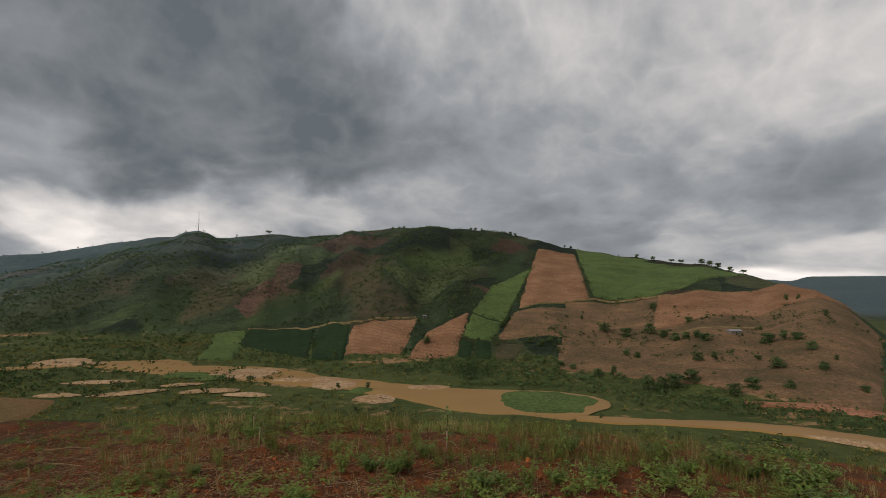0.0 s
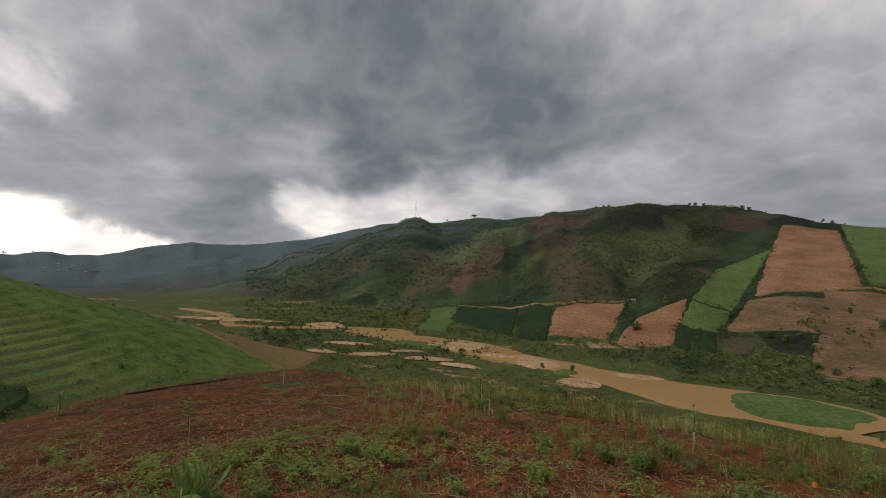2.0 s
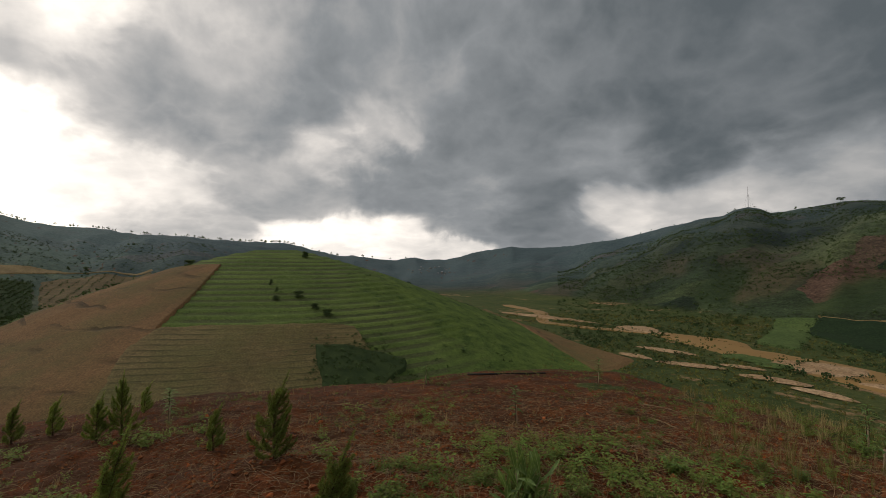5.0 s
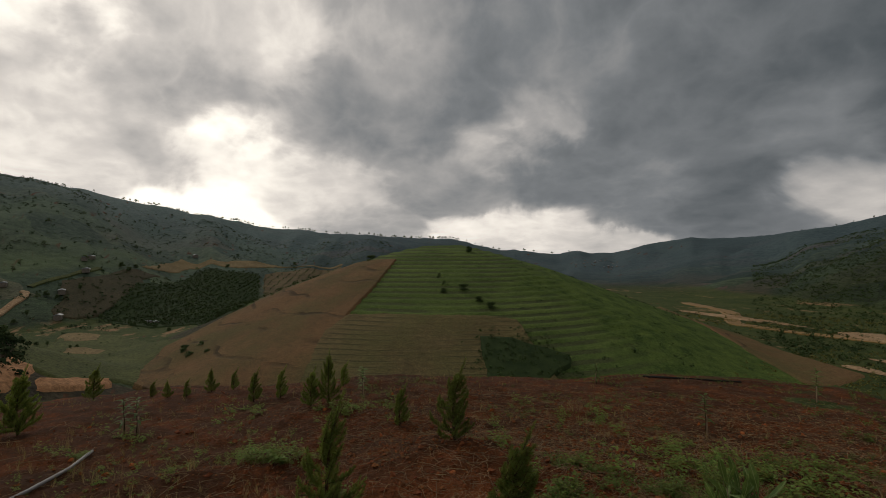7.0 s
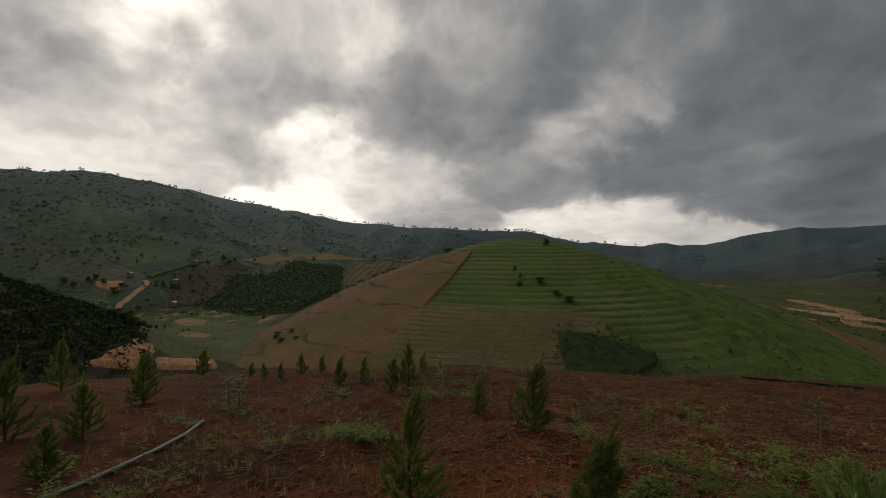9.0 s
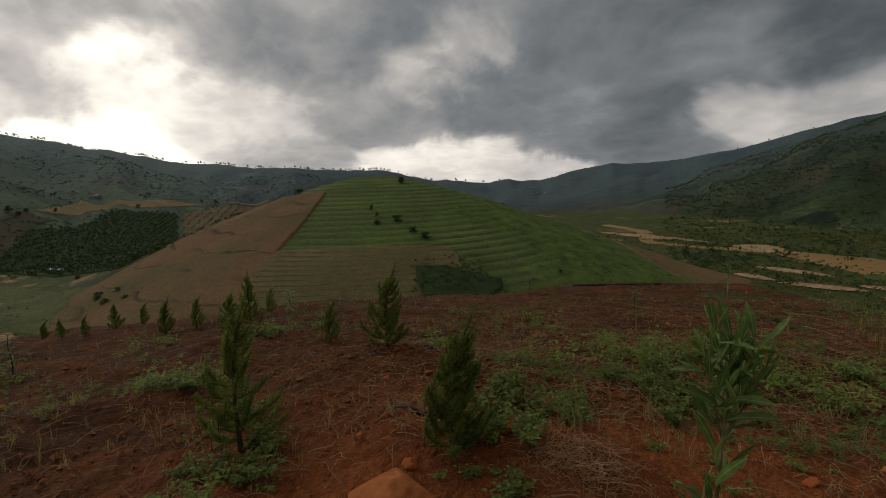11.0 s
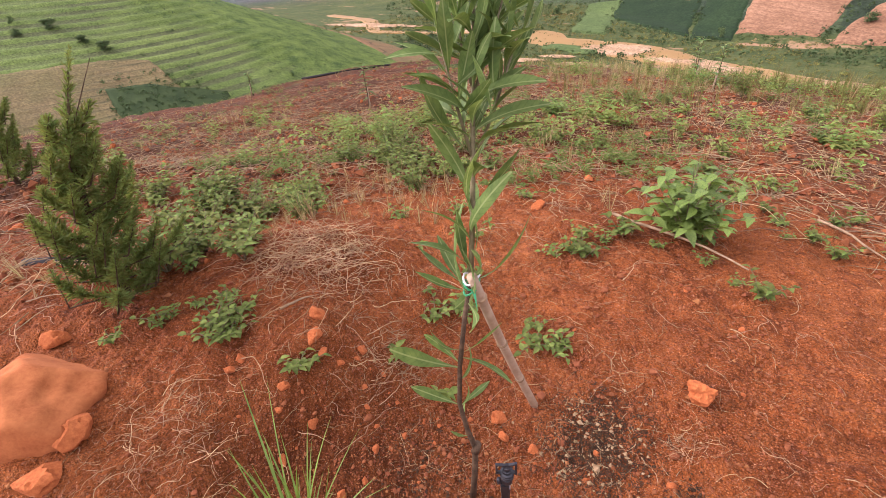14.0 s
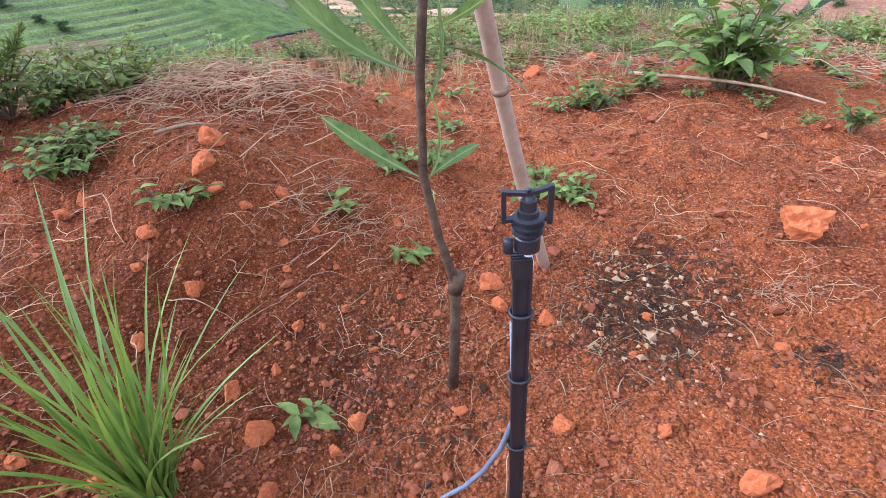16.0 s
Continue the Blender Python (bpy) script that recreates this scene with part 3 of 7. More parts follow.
# ---- the lie of the land ----
def lattice(x, y, seed=0):
    """Smooth value noise on arrays, 0 to 1."""
    xi, yi = np.floor(x), np.floor(y)
    fx, fy = x - xi, y - yi
    fx, fy = fx * fx * fx * (fx * (fx * 6 - 15) + 10), fy * fy * fy * (fy * (fy * 6 - 15) + 10)
    xi, yi = xi.astype(np.int64), yi.astype(np.int64)

    def corner(a, b):
        h = (a * 374761393 + b * 668265263 + seed * 974634821) & 0xFFFFFFFF
        h = ((h ^ (h >> 13)) * 1274126177) & 0xFFFFFFFF
        return ((h ^ (h >> 16)) & 0xFFFF) / 65535.0

    top = corner(xi, yi) * (1 - fx) + corner(xi + 1, yi) * fx
    low = corner(xi, yi + 1) * (1 - fx) + corner(xi + 1, yi + 1) * fx
    return top * (1 - fy) + low * fy


def fbm(x, y, octaves=4, seed=0, gain=0.5):
    total, amp, norm = 0.0, 1.0, 0.0
    for k in range(octaves):
        total = total + amp * (lattice(x * 2 ** k + 17.3 * k, y * 2 ** k - 9.1 * k, seed + k) - 0.5)
        norm += amp
        amp *= gain
    return total / norm


def ease(v, a, b):
    t = np.clip((v - a) / (b - a), 0, 1)
    return t * t * (3 - 2 * t)


def smax(a, b, k):
    """The higher of two surfaces, with the valley between them rounded over k metres."""
    h = np.clip(0.5 + 0.5 * (a - b) / k, 0, 1)
    return b * (1 - h) + a * h + k * h * (1 - h)


PLAIN = -34.0
# skyline: degrees to the left, degrees up, metres away
CREST = [(-180, 4, 800), (-70, -3, 400), (-50, -7, 330), (-44, -5, 330), (-41.2, -2.3, 335), (-39, -0.9, 345), (-36.5, -0.2, 380), (-34, 0.8, 460), (-30, 1.9, 500), (-22.5, 3.0, 540),
         (-15, 4.3, 570), (-8, 6.2, 620), (1.7, 7.0, 680), (9.4, 6.3, 740), (16.8, 5.3, 820), (20.6, 5.8, 850), (25.0, 5.05, 890), (26.3, 5.0, 900), (27.2, 5.45, 910), (28.3, 5.7, 915), (29.5, 5.45, 925), (30.4, 4.95, 940), (35, 4.1, 1050),
         (41.5, 2.8, 1250), (48.7, 2.0, 1600), (53.4, 2.1, 1700), (61.5, 0.7, 2200), (68, 0.6, 2300), (77, 1.5, 1900), (84, 2.9, 1600), (95, 3.4, 1350), (103.4, 3.9, 1200)]
CREST_LEFT = [(112.5, 5.7, 1100), (121, 7.3, 1050), (127.8, 8.4, 1000), (136, 8.2, 1000), (150, 7, 950), (180, 4, 800)]
# where the hillsides begin
FOOT = [(-180, 300), (-60, 170), (-44, 168), (-36, 172), (-29, 165), (-20, 190), (-10, 200), (0, 212), (11, 218), (18, 262), (24, 308), (35, 350), (44, 400), (50, 470), (57, 640), (62, 700), (70, 560), (105, 420), (120, 330), (136, 300), (180, 300)]
RIM = [(-180, 0.012), (-44, 0.0125), (-30, 0.0135), (0, 0.0135), (19, 0.0112), (30, 0.0088), (42, 0.0068), (54, 0.0072), (68, 0.0086), (82, 0.0088), (105, 0.0083), (122, 0.0068), (136, 0.0055), (180, 0.012)]
DENTS = [(-1.72, 1.02, 0.52, -0.11), (-2.72, 1.34, 0.40, 0.17), (-2.36, 1.06, 0.17, 0.09), (-3.0, 0.55, 0.7, 0.10), (-4.6, 0.8, 1.4, 0.20), (-1.9, 2.3, 0.9, 0.03), (-2.06, 0.68, 0.24, -0.06), (-1.85, 1.15, 0.75, -0.06), (-6.5, 4.6, 3.5, -0.22), (-4.85, 0.72, 0.6, 0.08)]
# spurs and gullies of the far hillside: degrees to the left at the top and at the foot, width, metres
SPURS = [(6.6, 28.6, 3.6, 24), (15.5, 36, 3.8, 21), (20.5, 45, 3.4, 17), (2.5, -3.0, 3.2, 13), (27, 52, 3.2, 15), (36, 58, 3.4, 15), (11.5, 19, 2.6, -13), (-8, 5, 3.6, -15), (19, 32, 2.2, -9), (-2.5, 11, 2.0, 9), (98, 88, 6, 20), (112, 104, 5, 24), (124, 118, 5, 26), (118, 112, 3.5, -14), (134, 128, 5, 22)]
KNOLL = (-228.0, 32.0, 8.0)


def curve(table, az, k):
    return np.interp(az, [row[0] for row in table], [row[k] for row in table])


def height(x, y, fine=True):
    """The ground's height over the plan."""
    x, y = np.asarray(x, float), np.asarray(y, float)
    r = np.hypot(x, y) + 1e-6
    az = np.degrees(np.arctan2(-x, y))
    # the hilltop that one stands on: a dome that runs out into an even slope
    k = curve(RIM, az, 1)
    turn = 0.21 / k
    top = np.where(r < turn, -k * r * r, -k * turn * turn - 0.42 * (r - turn))
    top = top + 0.9 * fbm(x / 14, y / 14, 3, 5) * ease(r, 12, 40)
    # valley floor
    z = PLAIN + 0.6 * fbm(x / 30, y / 30, 3, 11) + 0 * r
    # hillsides up to the skyline
    crest_table = CREST + CREST_LEFT
    wob = fbm(az / 3.0, 0 * az + 4, 4, 21)
    rc = curve(crest_table, az, 2)
    zc = EYE + rc * np.tan(np.radians(curve(crest_table, az, 1) + (0.35 + 0.5 * ease(az, 45, 70)) * wob))
    rf = curve(FOOT, az, 1) * (1 + 0.10 * fbm(az / 5, 0 * az, 3, 8))
    s = np.clip((r - rf) / (rc - rf), 0, 1.0)
    rise = 0.8 * s + 0.2 * s * s * (3 - 2 * s)
    spur = fbm(az / 9 + 0.8 * s, s * 1.3 + az / 40, 3, 31) * (26 + 14 * ease(az, -14, 8)) * np.sqrt(rc / 700) + (fbm(az / 2.6 + 0.5 * s, s * 2.2, 2, 33) * 18 + fbm(x / 45, y / 45, 2, 37) * 7) * (0.12 + 0.88 * ease(az, -12, 8))
    for top_az, foot_az, wide, tall in SPURS:
        spur = spur + tall * np.exp(-((az + 0.8 * fbm(s * 3, az / 3, 2, 39) - foot_az - (top_az - foot_az) * s) / wide) ** 2) * (0.5 + 0.5 * rc / 900)
    hill = PLAIN + (zc - PLAIN) * rise + spur * 4 * (s * (1 - s)) ** 1.2 * np.clip((zc - PLAIN) / 60, 0, 1)
    hill = np.where(r > rc, zc - 0.12 * (r - rc), hill)
    z = np.maximum(z, np.where(s > 0, hill, -1e3))
    # far land beyond the skyline on the open side, and far mountains
    z = np.maximum(z, np.where(r > 900, -40 + 0.028 * np.minimum(r - 900, 1500), -1e3))
    z = np.maximum(z, np.where(r > 2400, 2 + (r - 2400) * 0.022 * ease(fbm(az / 6, 0 * az + 2, 3, 83) + 0.25, 0.0, 0.5) * (1 - ease(az, -28, -22)) * ease(az, -65, -55), -1e3))
    # the terraced knoll, and the wooded hill beside it
    d = np.hypot((x - KNOLL[0]) * 0.92, y - KNOLL[1])
    knoll = KNOLL[2] - 0.42 * (np.sqrt(d * d + 34 * 34) - 34) + 2.2 * fbm(x / 40, y / 40, 3, 41)
    z = smax(z, knoll, 4.0)
    w = np.hypot(x + 90, y + 144)
    wood = 8 - 0.5 * (np.sqrt(w * w + 15 * 15) - 15) + 2.0 * fbm(x / 25, y / 25, 3, 47)
    z = smax(z, wood, 5.0)
    z = smax(z, top, 3.0) if not fine else smax(z, top, 3.0)
    near = 1 - ease(r, 10, 40)
    if fine:
        away = np.hypot(x + 1.9, y - 1.2)
        z = z + near * (0.30 * fbm(x / 2.6, y / 2.6, 3, 51) * ease(away, 1.5, 4.5) + 0.11 * fbm(x / 0.55, y / 0.55, 3, 57) * (0.35 + 0.65 * ease(away, 0.6, 2.5)))
        z = z + (1 - ease(r, 9, 16)) * ease(away, 2.0, 3.5) * (0.085 * fbm(x / 0.22, y / 0.22, 3, 63, 0.6) + 0.05 * np.abs(fbm(x / 0.6, y / 0.6, 2, 65)))
        # the planting hollow round the sapling, the bank behind it and the rise to the conifers
        for bx, by, wide, tall in DENTS:
            z = z + tall * np.exp(-((x - bx) ** 2 + (y - by) ** 2) / wide ** 2)
        close = 1 - ease(away, 3, 7)
        z = z + close * (0.052 * fbm(x / 0.12, y / 0.12, 3, 61, 0.6) + 0.020 * np.abs(fbm(x / 0.035, y / 0.035, 2, 67)) + 0.008 * fbm(x / 0.014, y / 0.014, 2, 69))
    return z


# ---- end of the lie of the land ----


# ---- building helpers ----
def mesh_object(name, verts, faces, mat, smooth=False):
    me = bpy.data.meshes.new(name)
    me.from_pydata(verts, [], faces)
    if smooth:
        me.shade_smooth()
    me.materials.append(mat)
    return new(name, me)


def grid_faces(rows, cols, closed=False):
    i = np.arange(rows - 1)[:, None]
    j = np.arange(cols if closed else cols - 1)[None, :]
    k = (j + 1) % cols
    return np.stack([i * cols + j, i * cols + k, (i + 1) * cols + k, (i + 1) * cols + j], -1).reshape(-1, 4)


def quick_mesh(name, co, quads):
    me = bpy.data.meshes.new(name)
    me.vertices.add(len(co))
    me.vertices.foreach_set("co", np.ascontiguousarray(co, np.float32).ravel())
    me.loops.add(quads.size)
    me.loops.foreach_set("vertex_index", quads.astype(np.int32).ravel())
    me.polygons.add(len(quads))
    me.polygons.foreach_set("loop_start", np.arange(len(quads), dtype=np.int32) * quads.shape[1])
    me.update(calc_edges=True)
    me.shade_smooth()
    return me


# ---- ground: one sheet from underfoot to the horizon ----
MID = (-1.5, 0.7)
angles = np.radians(np.concatenate([np.arange(-56, 144, 0.32), np.arange(150, 300, 5.0)]))
rings = np.concatenate([[0.0], np.geomspace(0.12, 0.3, 44)[:-1], np.geomspace(0.3, 3.0, 270)[:-1], np.geomspace(3.0, 13.0, 230)[:-1], np.geomspace(13.0, 4600, 250)])
A, R = np.meshgrid(angles, rings)
GX, GY = MID[0] - R * np.sin(A), MID[1] + R * np.cos(A)
GZ = height(GX, GY)
me = quick_mesh("ground", np.stack([GX, GY, GZ], -1).reshape(-1, 3), grid_faces(len(rings), len(angles), True)[:, ::-1])
GR = np.hypot(GX, GY)
GA = np.degrees(np.arctan2(-GX, GY))
# soft-edged patches of growth on the hillsides: kind, outline in the plan
GROWTH_A = [
    ("fresh", [(-437, -389), (-477, -370), (-552, -338), (-502, -302), (-435, -327), (-398, -355)]),
    ("fresh", [(-419, -276), (-473, -240), (-604, -199), (-568, -193), (-444, -220), (-398, -258)]),
    ("fallow", [(-504, -279), (-657, -317), (-701, -239), (-645, -227), (-571, -269), (-476, -258)]),
    ("fallow", [(-389, -319), (-418, -324), (-436, -313), (-430, -309), (-405, -314), (-387, -314)]),
    ("fresh", [(-370, -261), (-397, -243), (-419, -212), (-394, -214), (-370, -222), (-344, -238)]),
    ("fallow", [(-320, -284), (-336, -276), (-354, -270), (-332, -258), (-315, -258), (-307, -273)]),
    ("fallow", [(-221, 416), (-196, 421), (-159, 403), (-155, 367), (-172, 331), (-184, 311)]),
]
GROWTH_B = [
    ("fallow", [(-313, 437), (-303, 439), (-282, 424), (-249, 375), (-256, 371), (-276, 388)]),
    ("fallow", [(-90, 445), (-70, 442), (-44, 376), (-17, 286), (-34, 269), (-50, 261)]),
    ("fresh", [(-139, 311), (-135, 388), (-105, 441), (-82, 394), (-114, 366), (-122, 317)]),
    ("fresh", [(-44, 428), (-14, 463), (22, 496), (20, 439), (-8, 434), (-32, 410)]),
    ("thick", [(-221, 332), (-227, 417), (-201, 378), (-186, 308)]),
    ("thick", [(-141, 346), (-119, 432), (-90, 360), (-122, 317)]),
    ("fresh", [(-14, 449), (31, 535), (31, 444), (-7, 411)]),
]
GROWTH_C = [
    ("thick", [(32, 387), (96, 513), (73, 409), (31, 333)]),
    ("fallow", [(-267, 280), (-239, 284), (-203, 234), (-223, 234)]),
    ("fallow", [(-192, 290), (-161, 291), (-152, 263), (-173, 263)]),
    ("fallow", [(-271, 275), (-241, 288), (-212, 251), (-215, 213)]),
    ("fallow", [(-408, 349), (-373, 351), (-293, 278), (-305, 258)]),
    ("fallow", [(-601, 417), (-542, 432), (-444, 349), (-506, 341)]),
]


def inside_of(shape, x, y):
    """True inside an outline."""
    inside = np.zeros(x.shape, bool)
    for (ax, ay), (bx, by) in zip(shape, shape[1:] + shape[:1]):
        cross = (ay > y) != (by > y)
        inside ^= cross & (x < (bx - ax) * (y - ay) / ((by - ay) or 1e-9) + ax)
    return inside


def growth(kind):
    """How far a kind of growth covers each point of the ground sheet, blurred at the rim."""
    wx, wy = GX + 34 * fbm(GX / 40, GY / 40, 4, 111), GY + 34 * fbm(GX / 40, GY / 40, 4, 113)
    out = np.zeros_like(GX)
    for name, shape in GROWTH_A + GROWTH_B + GROWTH_C:
        if name == kind:
            out = np.maximum(out, inside_of(shape, wx, wy))
    for _ in range(2):
        out[1:-1, 1:-1] = (2 * out[1:-1, 1:-1] + out[2:, 1:-1] + out[:-2, 1:-1] + out[1:-1, 2:] + out[1:-1, :-2]) / 6
    return np.clip(out, 0, 1)


bare = 1.02 + 1.5 * fbm(GX / 1.3, GY / 1.3, 4, 71) * ease(GR, 4, 8) - 0.55 * ease(GR, 6.5, 12) * (1 - ease(GA, 30, 60)) - 0.9 * ease(GR, 13, 24)
flat_mask = 1 - ease(np.abs(GZ - PLAIN - 0.3), 1.5, 3.5)
slope_mask = (1 - ease(GR, 85, 120)) * np.ones_like(GR)
for key, values in (("fallow", growth("fallow")), ("fresh", growth("fresh")), ("thick", growth("thick")), ("soil", np.clip(bare, 0, 1)), ("flat", flat_mask * ease(GR, 90, 110) * (1 - ease(GR, 480, 720))), ("slope", slope_mask), ("damp_shade", np.exp(-((GX + 2.10) ** 2 + (GY - 0.74) ** 2) / 0.36 ** 2) + 0.5 * np.exp(-((GX + 1.85) ** 2 + (GY - 1.0) ** 2) / 0.28 ** 2)), ("dark_soil", ease(GR, 3.2, 5.0) * ease(GA, 28, 52) * np.clip(0.75 + 1.2 * fbm(GX / 2.2, GY / 2.2, 3, 73), 0, 1)), ("litter", ease(np.hypot(GX + 1.9, GY - 1.2), 1.4, 3.2)), ("gully", fbm(GA / 9 + 0.02 * GR / 10, GR / 260 + GA / 40, 4, 31, 0.6) * 2.2), ("left_haze", ease(GR, 290, 430) * ease(GA, 90, 108)), ("far_haze", np.clip(ease(GR, 380, 950) * ease(GA, -8, 34) + ease(GR, 560, 800) * (1 - ease(GA, -32, -27)), 0, 1))):
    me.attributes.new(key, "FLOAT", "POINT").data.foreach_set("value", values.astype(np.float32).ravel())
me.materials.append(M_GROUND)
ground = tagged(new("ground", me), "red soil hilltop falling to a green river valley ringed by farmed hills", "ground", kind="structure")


def drape(name, corners, mat, lift=0.35, step=2.5, kind="structure", label="", category="field", ripple=None, edge=0.0):
    """A four-cornered patch laid over the ground; corners in order, in the plan."""
    c = [np.array(v, float) for v in corners]
    nu = int(max(np.linalg.norm(c[1] - c[0]), np.linalg.norm(c[2] - c[3])) / step) + 2
    nv = int(max(np.linalg.norm(c[3] - c[0]), np.linalg.norm(c[2] - c[1])) / step) + 2
    u, v = np.meshgrid(np.linspace(0, 1, nu), np.linspace(0, 1, nv))
    P = sum(w[..., None] * q for w, q in zip(((1 - u) * (1 - v), u * (1 - v), u * v, (1 - u) * v), c))
    x, y = P[..., 0], P[..., 1]
    rim = np.minimum(np.minimum(u, 1 - u), np.minimum(v, 1 - v))
    if edge:
        x = x + edge * fbm(P[..., 0] / (edge * 4), P[..., 1] / (edge * 4), 3, 91) * 2
        y = y + edge * fbm(P[..., 0] / (edge * 4), P[..., 1] / (edge * 4), 3, 95) * 2
    z = height(x, y, False) + np.where(rim > 0, lift, -0.3)
    level = z
    if ripple:
        z = z + ripple(x, y, z)
        level = level + ROW * 0.5 * fbm(x / 40, y / 40, 2, 44)
    me = quick_mesh(name, np.stack([x, y, z], -1).reshape(-1, 3), grid_faces(nv, nu))
    me.attributes.new("level", "FLOAT", "POINT").data.foreach_set("value", level.astype(np.float32).ravel())
    me.materials.append(mat)
    ob = new(name, me)
    if np.mean([p.normal.z for p in me.polygons[:20]]) < 0:
        me.flip_normals()
    return tagged(ob, label, category, "fields on the hillsides" if category == "field" else "", kind)


def loft(name, one, other, mat, lift, step, label, category, edge=0.0, ridge=0.0):
    """A patch laid over the ground between two edges of any number of points, with a ragged rim."""
    def even(line, n):
        p = np.array(line, float)
        run = np.concatenate([[0], np.cumsum(np.hypot(*np.diff(p, axis=0).T))])
        q = np.linspace(0, run[-1], n)
        return np.stack([np.interp(q, run, p[:, 0]), np.interp(q, run, p[:, 1])], -1)

    span_of = lambda line: np.hypot(*np.diff(np.array(line, float), axis=0).T).sum()
    nu = int(min(max(span_of(one), span_of(other)) / step, 260)) + 3
    a, b = even(one, nu), even(other, nu)
    nv = int(min(np.hypot(*(b - a).T).max() / step, 260)) + 3
    w = np.linspace(0, 1, nv)[:, None, None]
    P = a[None] * (1 - w) + b[None] * w
    x, y = P[..., 0], P[..., 1]
    if edge:
        x, y = x + 2 * edge * fbm(x / (edge * 5), y / (edge * 5), 4, 91), y + 2 * edge * fbm(x / (edge * 5), y / (edge * 5), 4, 95)
    z = height(x, y, False)
    level = z.copy()
    inner = np.zeros_like(z)
    inner[1:-1, 1:-1] = 1
    z = z + np.where(inner > 0, lift + ridge * np.sin(level / 0.9 * 6.283), -0.3)
    me = quick_mesh(name, np.stack([x, y, z], -1).reshape(-1, 3), grid_faces(nv, nu))
    me.attributes.new("level", "FLOAT", "POINT").data.foreach_set("value", level.astype(np.float32).ravel())
    me.materials.append(mat)
    if np.mean([p.normal.z for p in me.polygons[:20]]) < 0:
        me.flip_normals()
    return tagged(new(name, me), label, category, "fields on the hillsides" if category == "field" else "", "structure")


def part(name, verts, faces, mat, parent=None, label="", smooth=True):
    ob = mesh_object(name, [tuple(v) for v in verts], faces, mat, smooth)
    ob.parent = parent
    if label:
        ob["label"] = label
    return ob


def holder(name, label, category, group="", at=(0, 0, 0), kind=""):
    ob = new(name)
    ob.location = at
    ob.empty_display_size = 0.05
    return tagged(ob, label, category, group, kind)


def spot(x, y, lift=0.0):
    return Vector((x, y, float(height(x, y)) + lift))


def tube(points, radii, sides=8, caps=True):
    """A round rod through the points, with a radius at each."""
    pts = [Vector(p) for p in points]
    verts, faces = [], []
    side = Vector((1, 0, 0))
    for k, p in enumerate(pts):
        way = (pts[min(k + 1, len(pts) - 1)] - pts[max(k - 1, 0)]).normalized()
        side = (side - way * side.dot(way))
        side = side.normalized() if side.length > 1e-4 else way.orthogonal().normalized()
        other = way.cross(side)
        for s in range(sides):
            a = 2 * math.pi * s / sides
            verts.append(p + (side * math.cos(a) + other * math.sin(a)) * radii[k])
    for k in range(len(pts) - 1):
        for s in range(sides):
            t = (s + 1) % sides
            faces.append((k * sides + s, k * sides + t, (k + 1) * sides + t, (k + 1) * sides + s))
    if caps:
        faces.append(tuple(range(sides))[::-1])
        faces.append(tuple((len(pts) - 1) * sides + s for s in range(sides)))
    return verts, faces


def merge(pieces):
    """Several (verts, faces) as one."""
    verts, faces = [], []
    for v, f in pieces:
        n = len(verts)
        verts += list(v)
        faces += [tuple(i + n for i in face) for face in f]
    return verts, faces


def moved(piece, m):
    return [m @ Vector(v) for v in piece[0]], piece[1]


def blade(length, width, droop=0.5, fold=0.25, steps=5, shape="strap", wave=0.0, lift=0.0, rng=random):
    """A leaf along +y from the origin: two halves folded at the midrib, bowing down."""
    verts, faces = [], []
    for k in range(steps + 1):
        s = k / steps
        if shape == "strap":
            w = width * (0.25 + 0.75 * math.sin(math.pi * min(s * 1.15 + 0.06, 1.0)) ** 0.8) * (1 - s ** 6)
        elif shape == "spoon":
            w = width * (0.07 + 0.93 * math.sin(math.pi * min(1.0, 0.97 * s ** 1.55)))
        elif shape == "oval":
            w = width * math.sin(math.pi * (0.06 + 0.94 * s) ** 0.85) + 0.0005
        else:
            w = width * (1 - s) ** 0.6 * (0.55 + 0.45 * min(1, s * 4))
        w = max(w, width * 0.03)
        ang = lift - droop * s
        y = length * s * math.cos(ang * 0.6)
        z = length * s * math.sin(ang)
        wob = wave * math.sin(s * 9 + length * 50)
        verts += [(-w / 2, y, z + w * fold + wob), (0, y, z), (w / 2, y, z + w * fold - wob)]
    for k in range(steps):
        a = 3 * k
        faces += [(a, a + 1, a + 4, a + 3), (a + 1, a + 2, a + 5, a + 4)]
    return verts, faces


